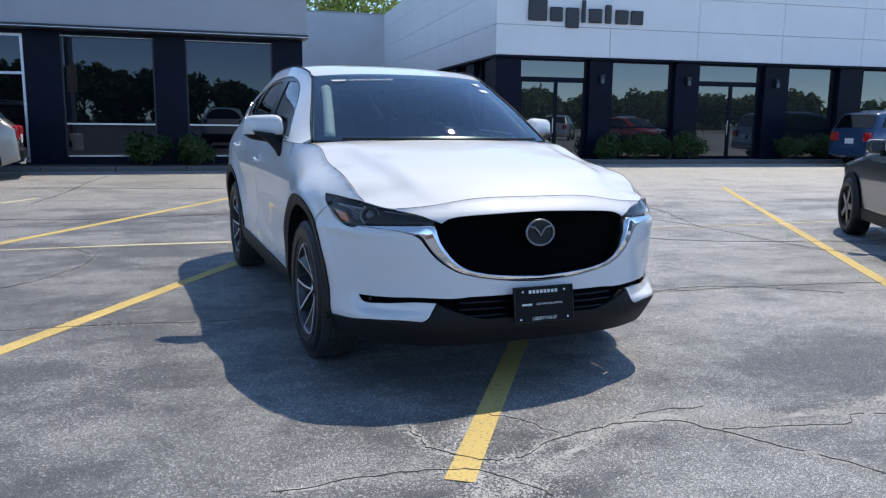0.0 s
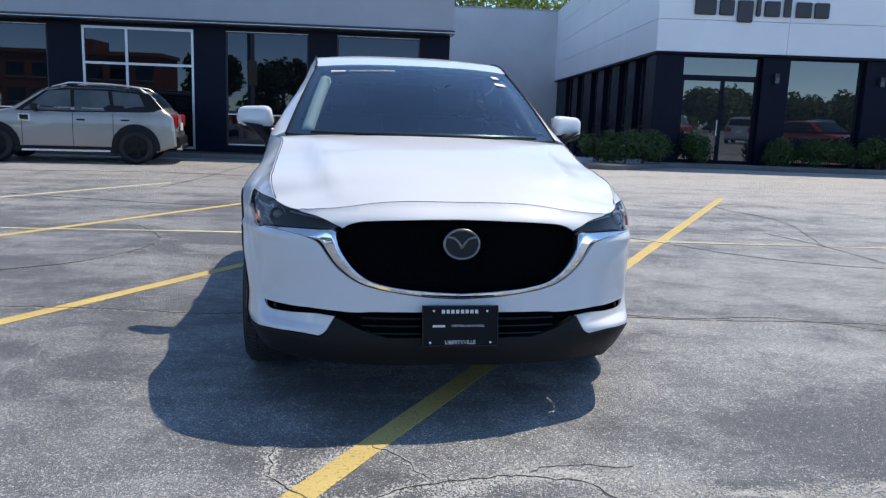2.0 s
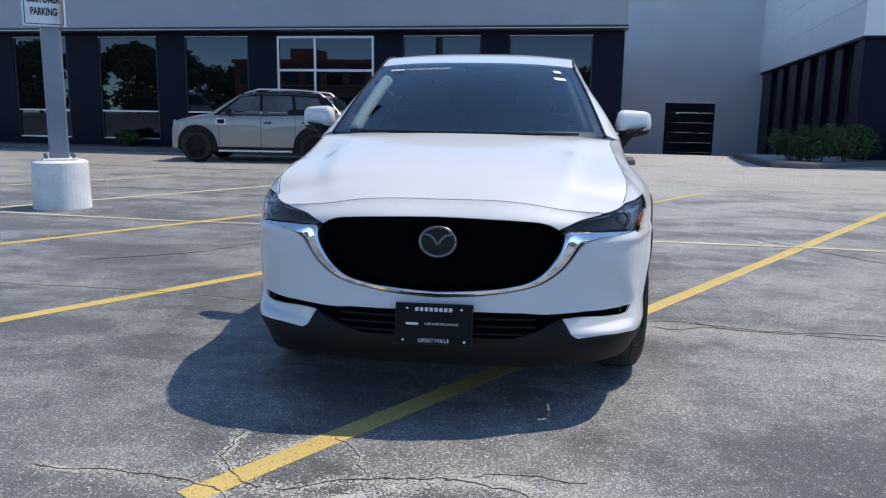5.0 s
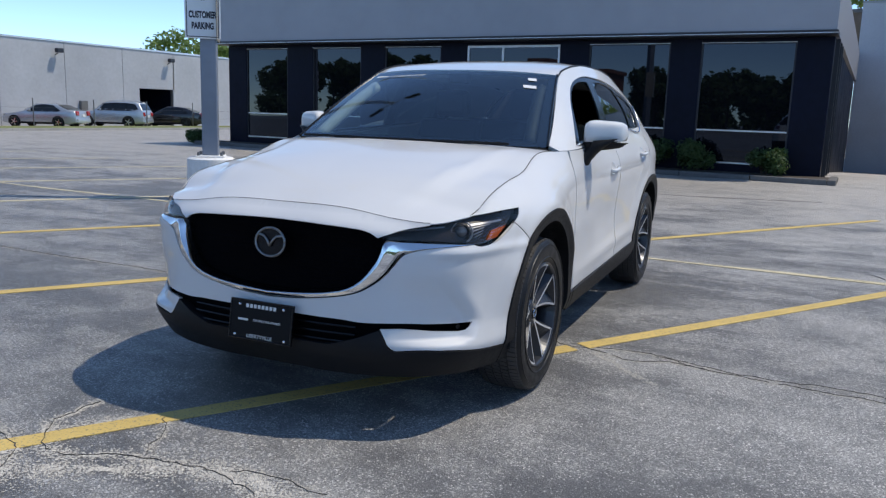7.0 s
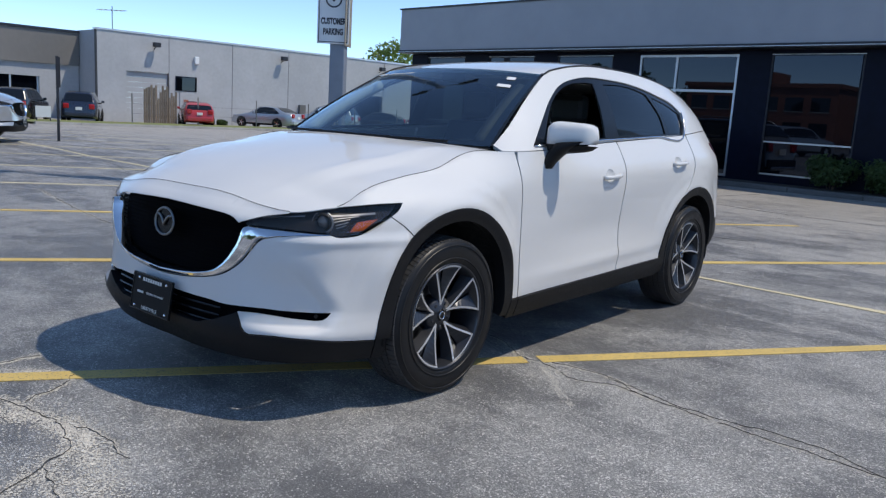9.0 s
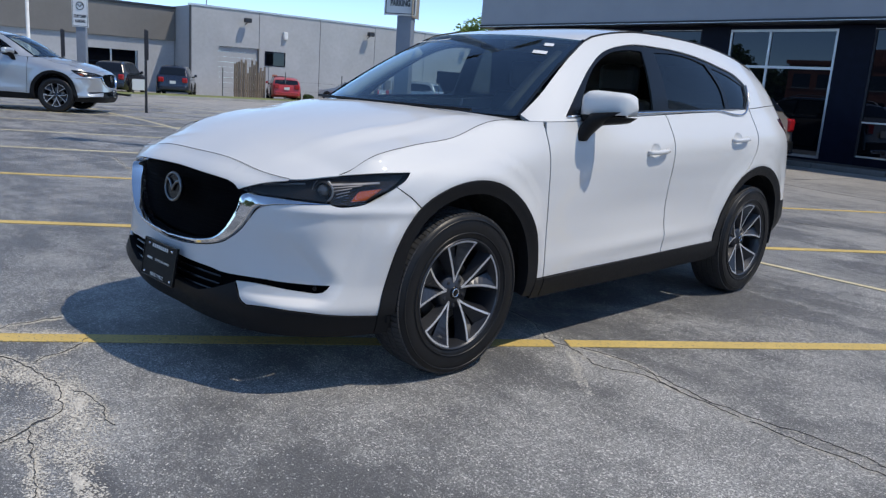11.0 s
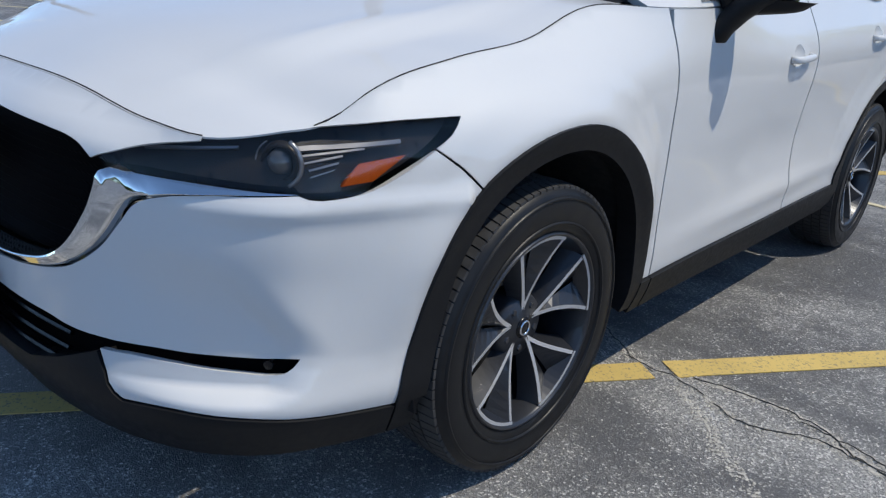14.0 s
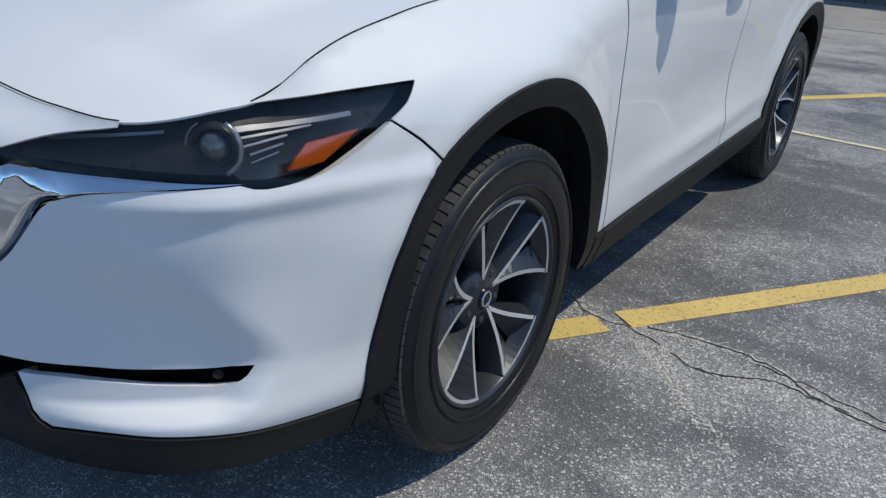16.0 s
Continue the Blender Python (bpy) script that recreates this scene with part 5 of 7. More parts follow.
        inner_ = [S(cy + r * math.cos(radians(a)), ARCH_Z + r * math.sin(radians(a))) for a, r in
                  ((a, ARCH_IN + 0.82 * arch_radius(cy, a) + 0.006 * math.sin(radians(a)) - 0.008 * (1 - abs(math.sin(radians(a))))) for a in np.linspace(a1 + 1, a0 - 1, 47))]
        return loop_of(outer, inner_)

    both("arch_cladding", flare(ARCH_Y, a_lo, 187), CLADDING, push=0.008, rim=0.06, g=0.03)
    both("lip_end", loop_of(sd([(-.435, .327), (-.378, .325), (-.368, .245), (-.422, .241)])), CLADDING, push=0.005, rim=0.05, g=0.03)
    both("arch_cladding", flare(REAR_Y, 3, 180 - a_lo), CLADDING, push=0.008, rim=0.06, g=0.03)
    foot = loop_of(sd([(.484, .270), (.496, .366), (.556, .366), (.552, .268)]))
    both("sill_foot", foot, CLADDING, push=0.0105, rim=0.05, g=0.04)
    sill = loop_of(sd([(.556, .268), (.560, .366), (1.2, .378), (2.242, .398), (2.236, .280), (1.4, .268)]))
    both("sill_cladding", sill, CLADDING, push=0.012, rim=0.05, g=0.04)

    # black strips behind the joints of the panels, standing in for the shade in the gaps
    gaps = [sd([(.562, .38), (.553, .70), (.542, .92), (.534, 1.05)]), bow(sd([(1.635, .39), (1.645, .45), (1.649, .68), (1.653, .92), (1.661, 1.05), (1.653, 1.13)])), bow(sd([(2.67, 1.17), (2.666, 1.02), (2.585, .90), (2.455, .785)])),
            sd([(-.371, .840), (-.316, .801), (-.266, .754)]), edge_top(-.56, .43, 20, 0.0), [(u, top_z(u)) for u in np.linspace(0, u_hood, 24)]]
    for k, gap in enumerate(gaps):
        deep, thick = (-0.0055, 0.0019) if k >= 4 else (-0.010, 0.0022)
        for s in (1, -1):
            gp = bow(gap, 0.03)
            ps = shell([s * u for u, _ in gp], [z for _, z in gp], deep)
            part("gap_seal", tube([tuple(p) for p in ps], thick, sides=5), WELL, car)
    # ---- bonnet ----
    n = 41
    front = []
    for i in range(n):
        t = abs(i / (n - 1) * 2 - 1)
        u = (u_hood + 0.006) * t
        p = shell(u, top_z(u) - 0.001, 0)[0]
        front.append((p[0] * (1 if i >= n // 2 else -1), p[1] + 0.0036, p[2]))
    mrows = 56
    # rails along both sides: first along the lamp, then along the wing
    ul = np.linspace(u_hood + 0.006, S(.42, 1.0)[0], 140)
    rail = np.array([shell(u, top_z(u) - 0.001, -0.0024)[0] for u in ul])
    cum = np.concatenate([[0], np.cumsum(np.linalg.norm(np.diff(rail, axis=0), axis=1))])
    G = np.zeros((mrows + 1, n, 3))
    for j in range(mrows + 1):
        t = j / mrows
        L = np.array([np.interp(t * cum[-1], cum, rail[:, k]) for k in range(3)])
        # middle line of the bonnet
        yc = hermite([0, .25, .5, .75, 1], [front[n // 2][1], -.55, -.30, -.04, .215], t)[0]
        zc = hermite([0, .12, .25, .5, .75, 1], [front[n // 2][2], .938, .975, 1.032, 1.085, 1.134], t)[0]
        for i in range(n):
            a = i / (n - 1) * 2 - 1
            b = abs(a)
            fx = np.array(front[i])
            x = a * L[0]
            y = yc + (L[1] - yc) * b ** 2.2
            z = L[2] + (zc - L[2]) * (1 - b ** 2.6)
            # shape of the leading edge fades out backwards
            k = max(0.0, 1 - t / 0.30) ** 2
            lead = np.array([fx[0], fx[1], fx[2]])
            if t == 0:
                p = lead
            else:
                base0 = np.array([a * rail[0][0], front[n // 2][1] + (rail[0][1] - front[n // 2][1]) * b ** 2.2, rail[0][2] + (front[n // 2][2] - rail[0][2]) * (1 - b ** 2.6)])
                p = np.array([x, y, z]) + (lead - base0) * k
            # the middle stands proud of the flanks along a crease that spreads towards the screen
            q = min(1.0, max(0.0, (0.68 + 0.17 * t + 0.05 - b) / 0.11))
            ridge = 0.022 * q * q * (3 - 2 * q) * math.sin(math.pi * min(1, t * 1.02)) ** 1.2
            ridge += 0.006 * math.exp(-((b - 0.62 - 0.20 * t) / 0.05) ** 2) * math.sin(math.pi * t) - 0.006 * (1 - b) * math.sin(math.pi * t)
            p[2] += ridge
            G[j, i] = p
    part("bonnet", grid_mesh(G, rim=0.004), paint, car)

    # ---- greenhouse ----
    def belt(y):
        u = edge_top(y, y, 1, 0.0)[0][0]
        return shell(u, top_z(u), 0)[0]

    BY = np.linspace(.44, 3.30, 40)
    BELT = np.array([belt(y) for y in BY])
    GR = np.array([(.44, .762, 1.122), (.62, .726, 1.222), (.80, .682, 1.345), (1.0, .630, 1.462), (1.12, .606, 1.524), (1.25, .606, 1.558), (1.45, .612, 1.588), (1.9, .612, 1.603), (2.4, .598, 1.588), (2.9, .565, 1.538), (3.30, .520, 1.470)])

    def flank(y, z, push=0.0):
        y, z = np.atleast_1d(np.asarray(y, float)), np.atleast_1d(np.asarray(z, float))
        s = np.where(y < 0, -1.0, 1.0)
        a = np.abs(y)
        bx, bz = np.interp(a, BY, BELT[:, 0]), np.interp(a, BY, BELT[:, 2])
        g = hermite(GR[:, 0], GR[:, 1:], a)
        t = (z - bz) / np.maximum(g[:, 1] - bz, 0.02)
        x = bx + (g[:, 0] - bx) * t + 0.022 * np.sin(np.pi * np.clip(t, 0, 1)) * np.clip((g[:, 1] - bz) / 0.3, 0, 1)
        out = np.stack([(x + push * 0.92) * s, a, z + push * 0.4], 1)
        return out

    open_loop = bow([(.690, 1.131), (.86, 1.262), (1.02, 1.372), (1.20, 1.470), (1.42, 1.523), (1.75, 1.536), (2.10, 1.522), (2.42, 1.478), (2.70, 1.404), (2.742, 1.372)], 0.03) + bow([(2.742, 1.372), (2.70, 1.28), (2.635, 1.222)], 0.03) + bow([(2.635, 1.222), (2.2, 1.200), (1.55, 1.172), (1.0, 1.148), (.690, 1.131)], 0.05)
    open_loop = loop_of(open_loop)
    edge_hi = [(y, float(hermite(GR[:, 0], GR[:, 2], y)[0])) for y in np.linspace(.455, 3.28, 50)]
    edge_lo = [(y, float(np.interp(y, BY, BELT[:, 2]) + 0.002)) for y in np.linspace(3.28, .455, 40)]
    frame_loop = loop_of(edge_hi, edge_lo)
    for s in (1, -1):
        def fl(y, z, push=0.0, s=s):
            p = flank(np.abs(y), z, push)
            p[:, 0] *= s
            return p

        def sgn(lp):
            return [(s * y, z) for y, z in lp]

        part("side_frame", sheet(sgn(frame_loop), fl, 0.04, [sgn(open_loop)], 0, 0.02), paint, car)
        # black surround, panes
        inner = lambda pts: loop_of(pts)
        front_pane = inner(bow([(.80, 1.150), (.95, 1.290), (1.10, 1.398), (1.26, 1.470), (1.44, 1.500), (1.555, 1.502)], 0.03) + [(1.535, 1.186)] + [(1.1, 1.166)])
        rear_pane = inner([(1.70, 1.195)] + bow([(1.685, 1.505), (1.9, 1.513), (2.12, 1.500), (2.26, 1.475)], 0.03) + bow([(2.26, 1.475), (2.36, 1.33), (2.37, 1.222)], 0.04))
        quarter_pane = inner([(2.42, 1.226)] + [(2.41, 1.33), (2.33, 1.462)] + bow([(2.33, 1.462), (2.55, 1.418), (2.705, 1.368)], 0.03) + bow([(2.705, 1.368), (2.67, 1.29), (2.615, 1.236)], 0.03))
        surround = part("window_surround", sheet(sgn(open_loop), fl, 0.05, [sgn(front_pane), sgn(rear_pane), sgn(quarter_pane)], -0.008, 0.012), GLOSS_BLACK, car, "gloss black window surround")
        if s < 0 or front_only:
            part("side_window", sheet(sgn(front_pane), fl, 0.06, (), -0.014, 0), FRONT_GLASS, car)
        part("side_window", sheet(sgn(rear_pane), fl, 0.06, (), -0.014, 0), SIDE_GLASS, car)
        part("side_window", sheet(sgn(quarter_pane), fl, 0.06, (), -0.012, 0), SIDE_GLASS, car)
        low = [flank(y, z, 0.004)[0] * np.array((s, 1, 1)) for y, z in bow([(.70, 1.130), (1.0, 1.146), (1.55, 1.170), (2.2, 1.198), (2.635, 1.220), (2.70, 1.278), (2.745, 1.372)], 0.06)]
        part("bright_trim", tube([tuple(p) for p in low], 0.006, sides=6), SATIN, surround, "thin chrome strip", smooth=True)
        # door mirrors
        mr = new("door_mirror")
        mr.parent = car
        mr.matrix_local = Matrix.Diagonal((s, 1, 1, 1))

        def pod(z_lo, z_hi, nm, material):
            bm = bmesh.new()
            rings = []
            nn, kk = 15, 28
            for i in range(nn):
                t = i / (nn - 1)
                x = .842 + .228 * t
                f = (1 - (2 * t - 1) ** 6) ** 0.5 if 0 < t < 1 else 0.05
                cy = .84 + 0.11 * t
                hy, hz = 0.084 * f * (1 - 0.25 * t), 0.092 * f * (1 - 0.26 * t)
                ring = []
                for k in range(kk):
                    a = k * math.tau / kk
                    ca, sa = math.cos(a), math.sin(a)
                    yy = abs(ca) ** 0.6 * (1 if ca > 0 else -1) * hy
                    if yy > 0:
                        yy *= 0.55
                    zz = abs(sa) ** 0.55 * (1 if sa > 0 else -1) * hz
                    z = 1.178 + 0.012 * t + zz
                    ring.append(bm.verts.new((x, cy + yy, max(z_lo + 0.01 * t, min(z_hi, z)))))
                rings.append(ring)
            for a, b in zip(rings, rings[1:]):
                for k in range(kk):
                    bm.faces.new((a[k], a[(k + 1) % kk], b[(k + 1) % kk], b[k]))
            bm.faces.new(rings[0][::-1]), bm.faces.new(rings[-1])
            bmesh.ops.recalc_face_normals(bm, faces=bm.faces[:])
            return part(nm, bm, material, mr, smooth=True)

        pod(1.146, 2.0, "mirror_cap", paint)
        pod(0.0, 1.1455, "mirror_base", CLADDING)
        bm = bmesh.new()
        rows = []
        for t in (0.0, 0.2, 0.45, 0.7, 1.0):
            x0, x1 = .825 + .045 * t, .890 + .140 * t ** 1.6
            y0, y1 = .750 + .030 * t, .840 + .100 * t
            z = 1.020 + .130 * t
            rows.append([bm.verts.new((x0 + (x1 - x0) * (0.5 + 0.5 * math.cos(a)), (y0 + y1) / 2 + (y1 - y0) / 2 * math.sin(a), z + 0.02 * t * (0.5 + 0.5 * math.cos(a)))) for a in (k * math.tau / 16 for k in range(16))])
        for r0, r1 in zip(rows, rows[1:]):
            for k in range(16):
                bm.faces.new((r0[k], r0[(k + 1) % 16], r1[(k + 1) % 16], r1[k]))
        bm.faces.new(rows[0][::-1]), bm.faces.new(rows[-1])
        part("mirror_stem", bm, CLADDING, mr, smooth=True)
        part("mirror_glass", box((.862, 1.03, .908, .915, 1.125, 1.25)), CHROME, mr)

    # windscreen, roof, rear screen
    n = 31
    top, bot = [], []
    for i in range(n):
        a = i / (n - 1) * 2 - 1
        b = abs(a)
        bot.append((a * .755, .225 + (.44 - .225) * b ** 2.2, 1.128 - 0.006 * b))
        top.append((a * .598, .945 + (1.095 - .945) * b ** 2.2, 1.532 - 0.014 * b ** 2))
    G = coons(bot, top, m=16, bulge=lambda s, t: np.array((0, -0.020, 0.030)) * math.sin(math.pi * t) * (1 - (2 * s - 1) ** 2 * 0.6))
    ws = part("windscreen", grid_mesh(G), WINDSHIELD, car, "curved laminated windscreen with a dark edge")
    gin = G.copy()
    gin[:, :, 1] += 0.006
    gin[:, :, 2] -= 0.006
    for rows, nm in (((0, 2), "dark_edge"), ((15, 17), "dark_edge")):
        part(nm, grid_mesh(gin[rows[0]:rows[1]]), GLOSS_BLACK, ws)
    for c0, c1 in ((0, 2), (n - 2, n)):
        part("dark_edge", grid_mesh(gin[:, c0:c1]), GLOSS_BLACK, ws)
    for s in (0, n - 1):
        k = 1 if s == 0 else -1
        trim = [tuple(G[j, s + 2 * k] + np.array((0, 0.05, -0.03))) for j in range(1, 14)]
        # only the right pillar is pale: sunlight on it is put into the colour
        part("pillar_trim", tube(trim, 0.036, sides=8), PALE_TRIM if s == 0 else CABIN, ws, smooth=True)
    part("mirror_mount", box((-.06, .06, 1.00, 1.10, 1.46, 1.535)), CABIN, ws, bevel=0.015)
    part("cowl", grid_mesh(coons([(p[0], p[1] - .055, p[2] - .022) for p in bot], [(p[0], p[1] + .01, p[2] - .006) for p in bot], m=3)), CLADDING, car)
    for x0, x1 in ((-.62, .02), (-.02, .60)):
        part("wiper", tube([(x0 + (x1 - x0) * t, .205 + .20 * abs(x0 + (x1 - x0) * t) ** 2 + 0.01, 1.136) for t in (0, .25, .5, .75, 1)], 0.008, sides=6), CLADDING, car)
    i, j = 7, 14
    ex, ey = Vector(G[j, i + 2] - G[j, i - 2]).normalized(), Vector(G[j + 1, i] - G[j, i]).normalized()
    en = ex.cross(ey).normalized()
    on_glass = Matrix.Translation(G[j, i] + np.array(en) * 0.004) @ Matrix((ex, en.cross(ex), en)).transposed().to_4x4()
    words("CERTIFIED PRE-OWNED", 0.026, PLATE_INK, ws, on_glass @ pose(0.06, 0.0, 0), name="screen_lettering")
    part("bar", prism([(-.19, -.009), (-.10, -.009), (-.10, .009), (-.19, .009)], 0, 0.001, m=on_glass), PLATE_INK, ws)
    for aa, t, wd, hg in ((.84, .88, .050, .035), (.80, .80, .075, .035)):
        i, j = int((aa + 1) / 2 * (n - 1)), int(t * 16)
        ex, ey = Vector(G[j, i + 1] - G[j, i]).normalized(), Vector(G[j + 1, i] - G[j, i]).normalized()
        en = ex.cross(ey).normalized()
        fr_ = Matrix((ex, en.cross(ex), en)).transposed().to_4x4()
        part("sticker", prism([(-wd / 2, -hg / 2), (wd / 2, -hg / 2), (wd / 2, hg / 2), (-wd / 2, hg / 2)], 0.003, 0.004, m=Matrix.Translation(G[j, i]) @ fr_), SIGN_WHITE, ws)
    G2 = np.zeros((25, n, 3))
    for j in range(25):
        t = j / 24
        for i in range(n):
            a = i / (n - 1) * 2 - 1
            b = abs(a)
            yr = 1.098 + (3.30 - 1.098) * t
            L = hermite(GR[:, 0], GR[:, 1:], yr)[0]
            yc = .955 + (3.46 - .955) * t
            zc = hermite([0, .2, .45, .7, 1], [1.536, 1.612, 1.657, 1.648, 1.592], t)[0]
            G2[j, i] = (a * L[0], yc + (yr - yc) * b ** 2.2, L[1] + (zc - L[1]) * (1 - b ** 3.2))
    part("roof", grid_mesh(G2, rim=0.02), paint, car)
    for s in (1, -1):
        gut = [(s * (hermite(GR[:, 0], GR[:, 1:], y)[0][0] - .004), y, hermite(GR[:, 0], GR[:, 1:], y)[0][1] + .004) for y in np.linspace(1.08, 3.2, 26)]
        part("roof_moulding", tube(gut, 0.006, sides=6), CLADDING, car)
        ap = [tuple(G[j, 0 if s < 0 else n - 1]) for j in range(17)]
        part("screen_moulding", tube(ap, 0.007, sides=6), GLOSS_BLACK, car)
    sunroof = G2[7:15, 6:25].copy()
    sunroof[:, :, 2] += 0.003
    part("sunroof", grid_mesh(sunroof, rim=0.01), SIDE_GLASS_SOLID, car, "dark glass sunroof panel")
    part("shark_fin", prism([(0, 0), (.14, 0), (.15, .012), (.13, .055), (.10, .058)], -.014, .014, m=Matrix.Translation((0, 3.0, 1.618)) @ pose(0, 0, 90) @ pose(0, 0, 0, 90)), paint, car)
    rear_top = [tuple(p) for p in G2[-1]]
    rear_bot = [tuple(shell(u, top_z(u), 0)[0]) for u in [(-1 if i < n // 2 else 1) * (PU[-1] - abs(i / (n - 1) * 2 - 1) * (PU[-1] - S(3.30, 1.2)[0])) for i in range(n)]]
    rear_bot = sorted(rear_bot, key=lambda p: p[0])
    part("rear_screen", grid_mesh(coons(rear_bot, rear_top, m=8), flip=True), SIDE_GLASS_SOLID, car)

    # cabin
    part("floor_pan", box((-.70, .70, -.55, 3.4, .24, .30), (-.60, .60, -.70, .42, .30, .80)), WELL, car)
    part("bulkhead", box((-.70, .70, .43, .50, .301, 1.02)), CABIN, car)
    part("dashboard", box((-.69, .69, .52, .98, .78, 1.075)), CABIN, car, bevel=0.06)
    part("binnacle", box((.18, .52, .80, .98, 1.076, 1.13)), CABIN, car, bevel=0.03)
    st = [(0.37 + 0.18 * math.cos(a), 1.10 + 0.075 * math.sin(a), 0.985 + 0.165 * math.sin(a)) for a in (i * math.tau / 28 for i in range(29))]
    part("steering_wheel", tube(st, 0.015, sides=8), CABIN, car, smooth=True)
    for x in (-.37, .37):
        seat = new("front_seat")
        seat.parent = car
        part("cushion", box((x - .25, x + .25, 1.05, 1.60, .50, .66)), LEATHER, seat, bevel=0.05)
        part("backrest", prism([(1.52, .62), (1.62, .62), (1.84, 1.22), (1.76, 1.24)], x - .24, x + .24, m=Matrix(((0, 0, 1, 0), (1, 0, 0, 0), (0, 1, 0, 0), (0, 0, 0, 1)))), LEATHER, seat, bevel=0.03)
        part("headrest", box((x - .13, x + .13, 1.76, 1.86, 1.25, 1.44)), LEATHER, seat, bevel=0.04)
    part("rear_bench", box((-.62, .62, 2.20, 2.70, .50, .68), (-.62, .62, 2.66, 2.82, .68, 1.24)), LEATHER, car, bevel=0.05)
    part("luggage_wall", box((-.66, .66, 2.9, 3.35, .5, 1.12)), CABIN, car)
    part("headliner", box((-.50, .50, 1.25, 3.2, 1.50, 1.52)), PALE_TRIM, car)
    # wheel wells and underside
    for s in (1, -1):
        for y in (ARCH_Y, REAR_Y):
            bm = bmesh.new()
            rows = [[bm.verts.new((s * x, y + rr * math.cos(radians(aa)), ARCH_Z + rr * math.sin(radians(aa)))) for x, rr in ((.885, .43), (.56, .43), (.56, .02))] for aa in range(-12, 193, 6)]
            for p, q in zip(rows, rows[1:]):
                for k in range(2):
                    bm.faces.new((p[k], p[k + 1], q[k + 1], q[k]))
            part("wheel_well", bm, WELL, car)
    # wheels
    for s in (1, -1):
        for y in (0.0, 2.712):
            wheel(car, Matrix.Translation((s * .795, y, .362)) @ pose(0, 0, 0, 0, 90, 0) @ (pose(0, 0, 0, 0, 0, 90) if s > 0 else pose(0, 0, 0, 180, 0, 90)), 0 if front_only else 1)
    return car


SIDE_GLASS_SOLID = mat("black_glass", (0.006, 0.007, 0.009), 0.03, ior=1.6)
CAR = pose(1.427, 4.083, 0, 0, 0, 4.6)
crossover("car", "white pearl crossover with chrome grille trim and black plastic cladding", PEARL, CAR)


# ---- planting ----
def leaf_cloud(rng, blobs, count, size, bm=None, squash=1.0):
    """Many small folded leaves strewn through a few uneven blobs (x, y, z, radius)."""
    verts, faces = [], []
    total = sum(b[3] ** 2 for b in blobs)
    for bx, by, bz, br in blobs:
        for _ in range(int(count * br ** 2 / total)):
            d = Vector((rng.gauss(0, 1), rng.gauss(0, 1), rng.gauss(0, 1))).normalized()
            r = br * (rng.random() ** 0.38) * rng.uniform(0.8, 1.12)
            c = Vector((bx, by, bz)) + Vector((d.x * r, d.y * r, d.z * r * squash))
            if c.z < 0.02:
                continue
            a = Vector((rng.gauss(0, 1), rng.gauss(0, 1), rng.gauss(0, 0.7))).normalized()
            n = (d + 0.8 * Vector((rng.gauss(0, 1), rng.gauss(0, 1), rng.gauss(0.4, 1)))).normalized()
            b = a.cross(n)
            if b.length < 0.1:
                continue
            b.normalize()
            a = n.cross(b)
            s = size * rng.uniform(0.6, 1.3)
            k = len(verts)
            verts += [tuple(c + a * s), tuple(c + b * s * 0.5 + n * s * 0.15), tuple(c - a * s), tuple(c - b * s * 0.5 + n * s * 0.15)]
            faces += [(k, k + 1, k + 2), (k, k + 2, k + 3)]
    me = bpy.data.meshes.new("leaves")
    me.from_pydata(verts, [], faces)
    return me


def shrub(x, y, w, h, seed, z=0.1, label="rounded dark green shrub in the planting bed"):
    rng = random.Random(seed)
    t = thing("shrub", label, "shrub", pose(x, y, z), "shrubs along the buildings")
    blobs = [(rng.uniform(-0.32, 0.32) * w, rng.uniform(-0.25, 0.25) * w, h * rng.uniform(0.32, 0.66), h * rng.uniform(0.26, 0.36)) for _ in range(8)]
    part("foliage", leaf_cloud(rng, blobs, 2600, 0.045), SHRUB, t)
    bm = bmesh.new()
    for k in range(7):
        a = rng.uniform(0, math.tau)
        tube([(0.03 * math.cos(a), 0.03 * math.sin(a), -0.08), (0.12 * w * math.cos(a), 0.12 * w * math.sin(a), h * 0.35), (0.3 * w * math.cos(a), 0.3 * w * math.sin(a), h * 0.7)], 0.014, bm, 5, 0.004)
    part("stems", bm, BARK, t)
    return t


def tree(x, y, h, spread, seed, leaves=2600, leaf=0.22, label="broad leafy green tree behind the buildings", z=0.0):
    rng = random.Random(seed)
    t = thing("tree", label, "tree", pose(x, y, z), "trees round the lot")
    bm = bmesh.new()
    top = Vector((rng.uniform(-.4, .4), rng.uniform(-.4, .4), h * 0.55))
    tube([(0, 0, -0.3), (0.02 * h * rng.uniform(-1, 1), 0, h * 0.25), tuple(top)], 0.028 * h, bm, 9, 0.012 * h)
    blobs = []
    for k in range(9):
        a = k * 2.4 + rng.uniform(-.4, .4)
        r = spread * rng.uniform(0.35, 0.75)
        e = Vector((r * math.cos(a), r * math.sin(a), h * rng.uniform(0.52, 0.88)))
        s = Vector((0, 0, h * rng.uniform(0.25, 0.45)))
        tube([tuple(s), tuple(s.lerp(e, 0.5) + Vector((0, 0, 0.04 * h))), tuple(e)], 0.012 * h, bm, 6, 0.003 * h)
        blobs.append((*e, spread * rng.uniform(0.30, 0.48)))
    blobs.append((0, 0, h * 0.86, spread * 0.42))
    part("trunk", bm, BARK, t)
    part("crown", leaf_cloud(rng, blobs, leaves, leaf), LEAF, t)
    return t


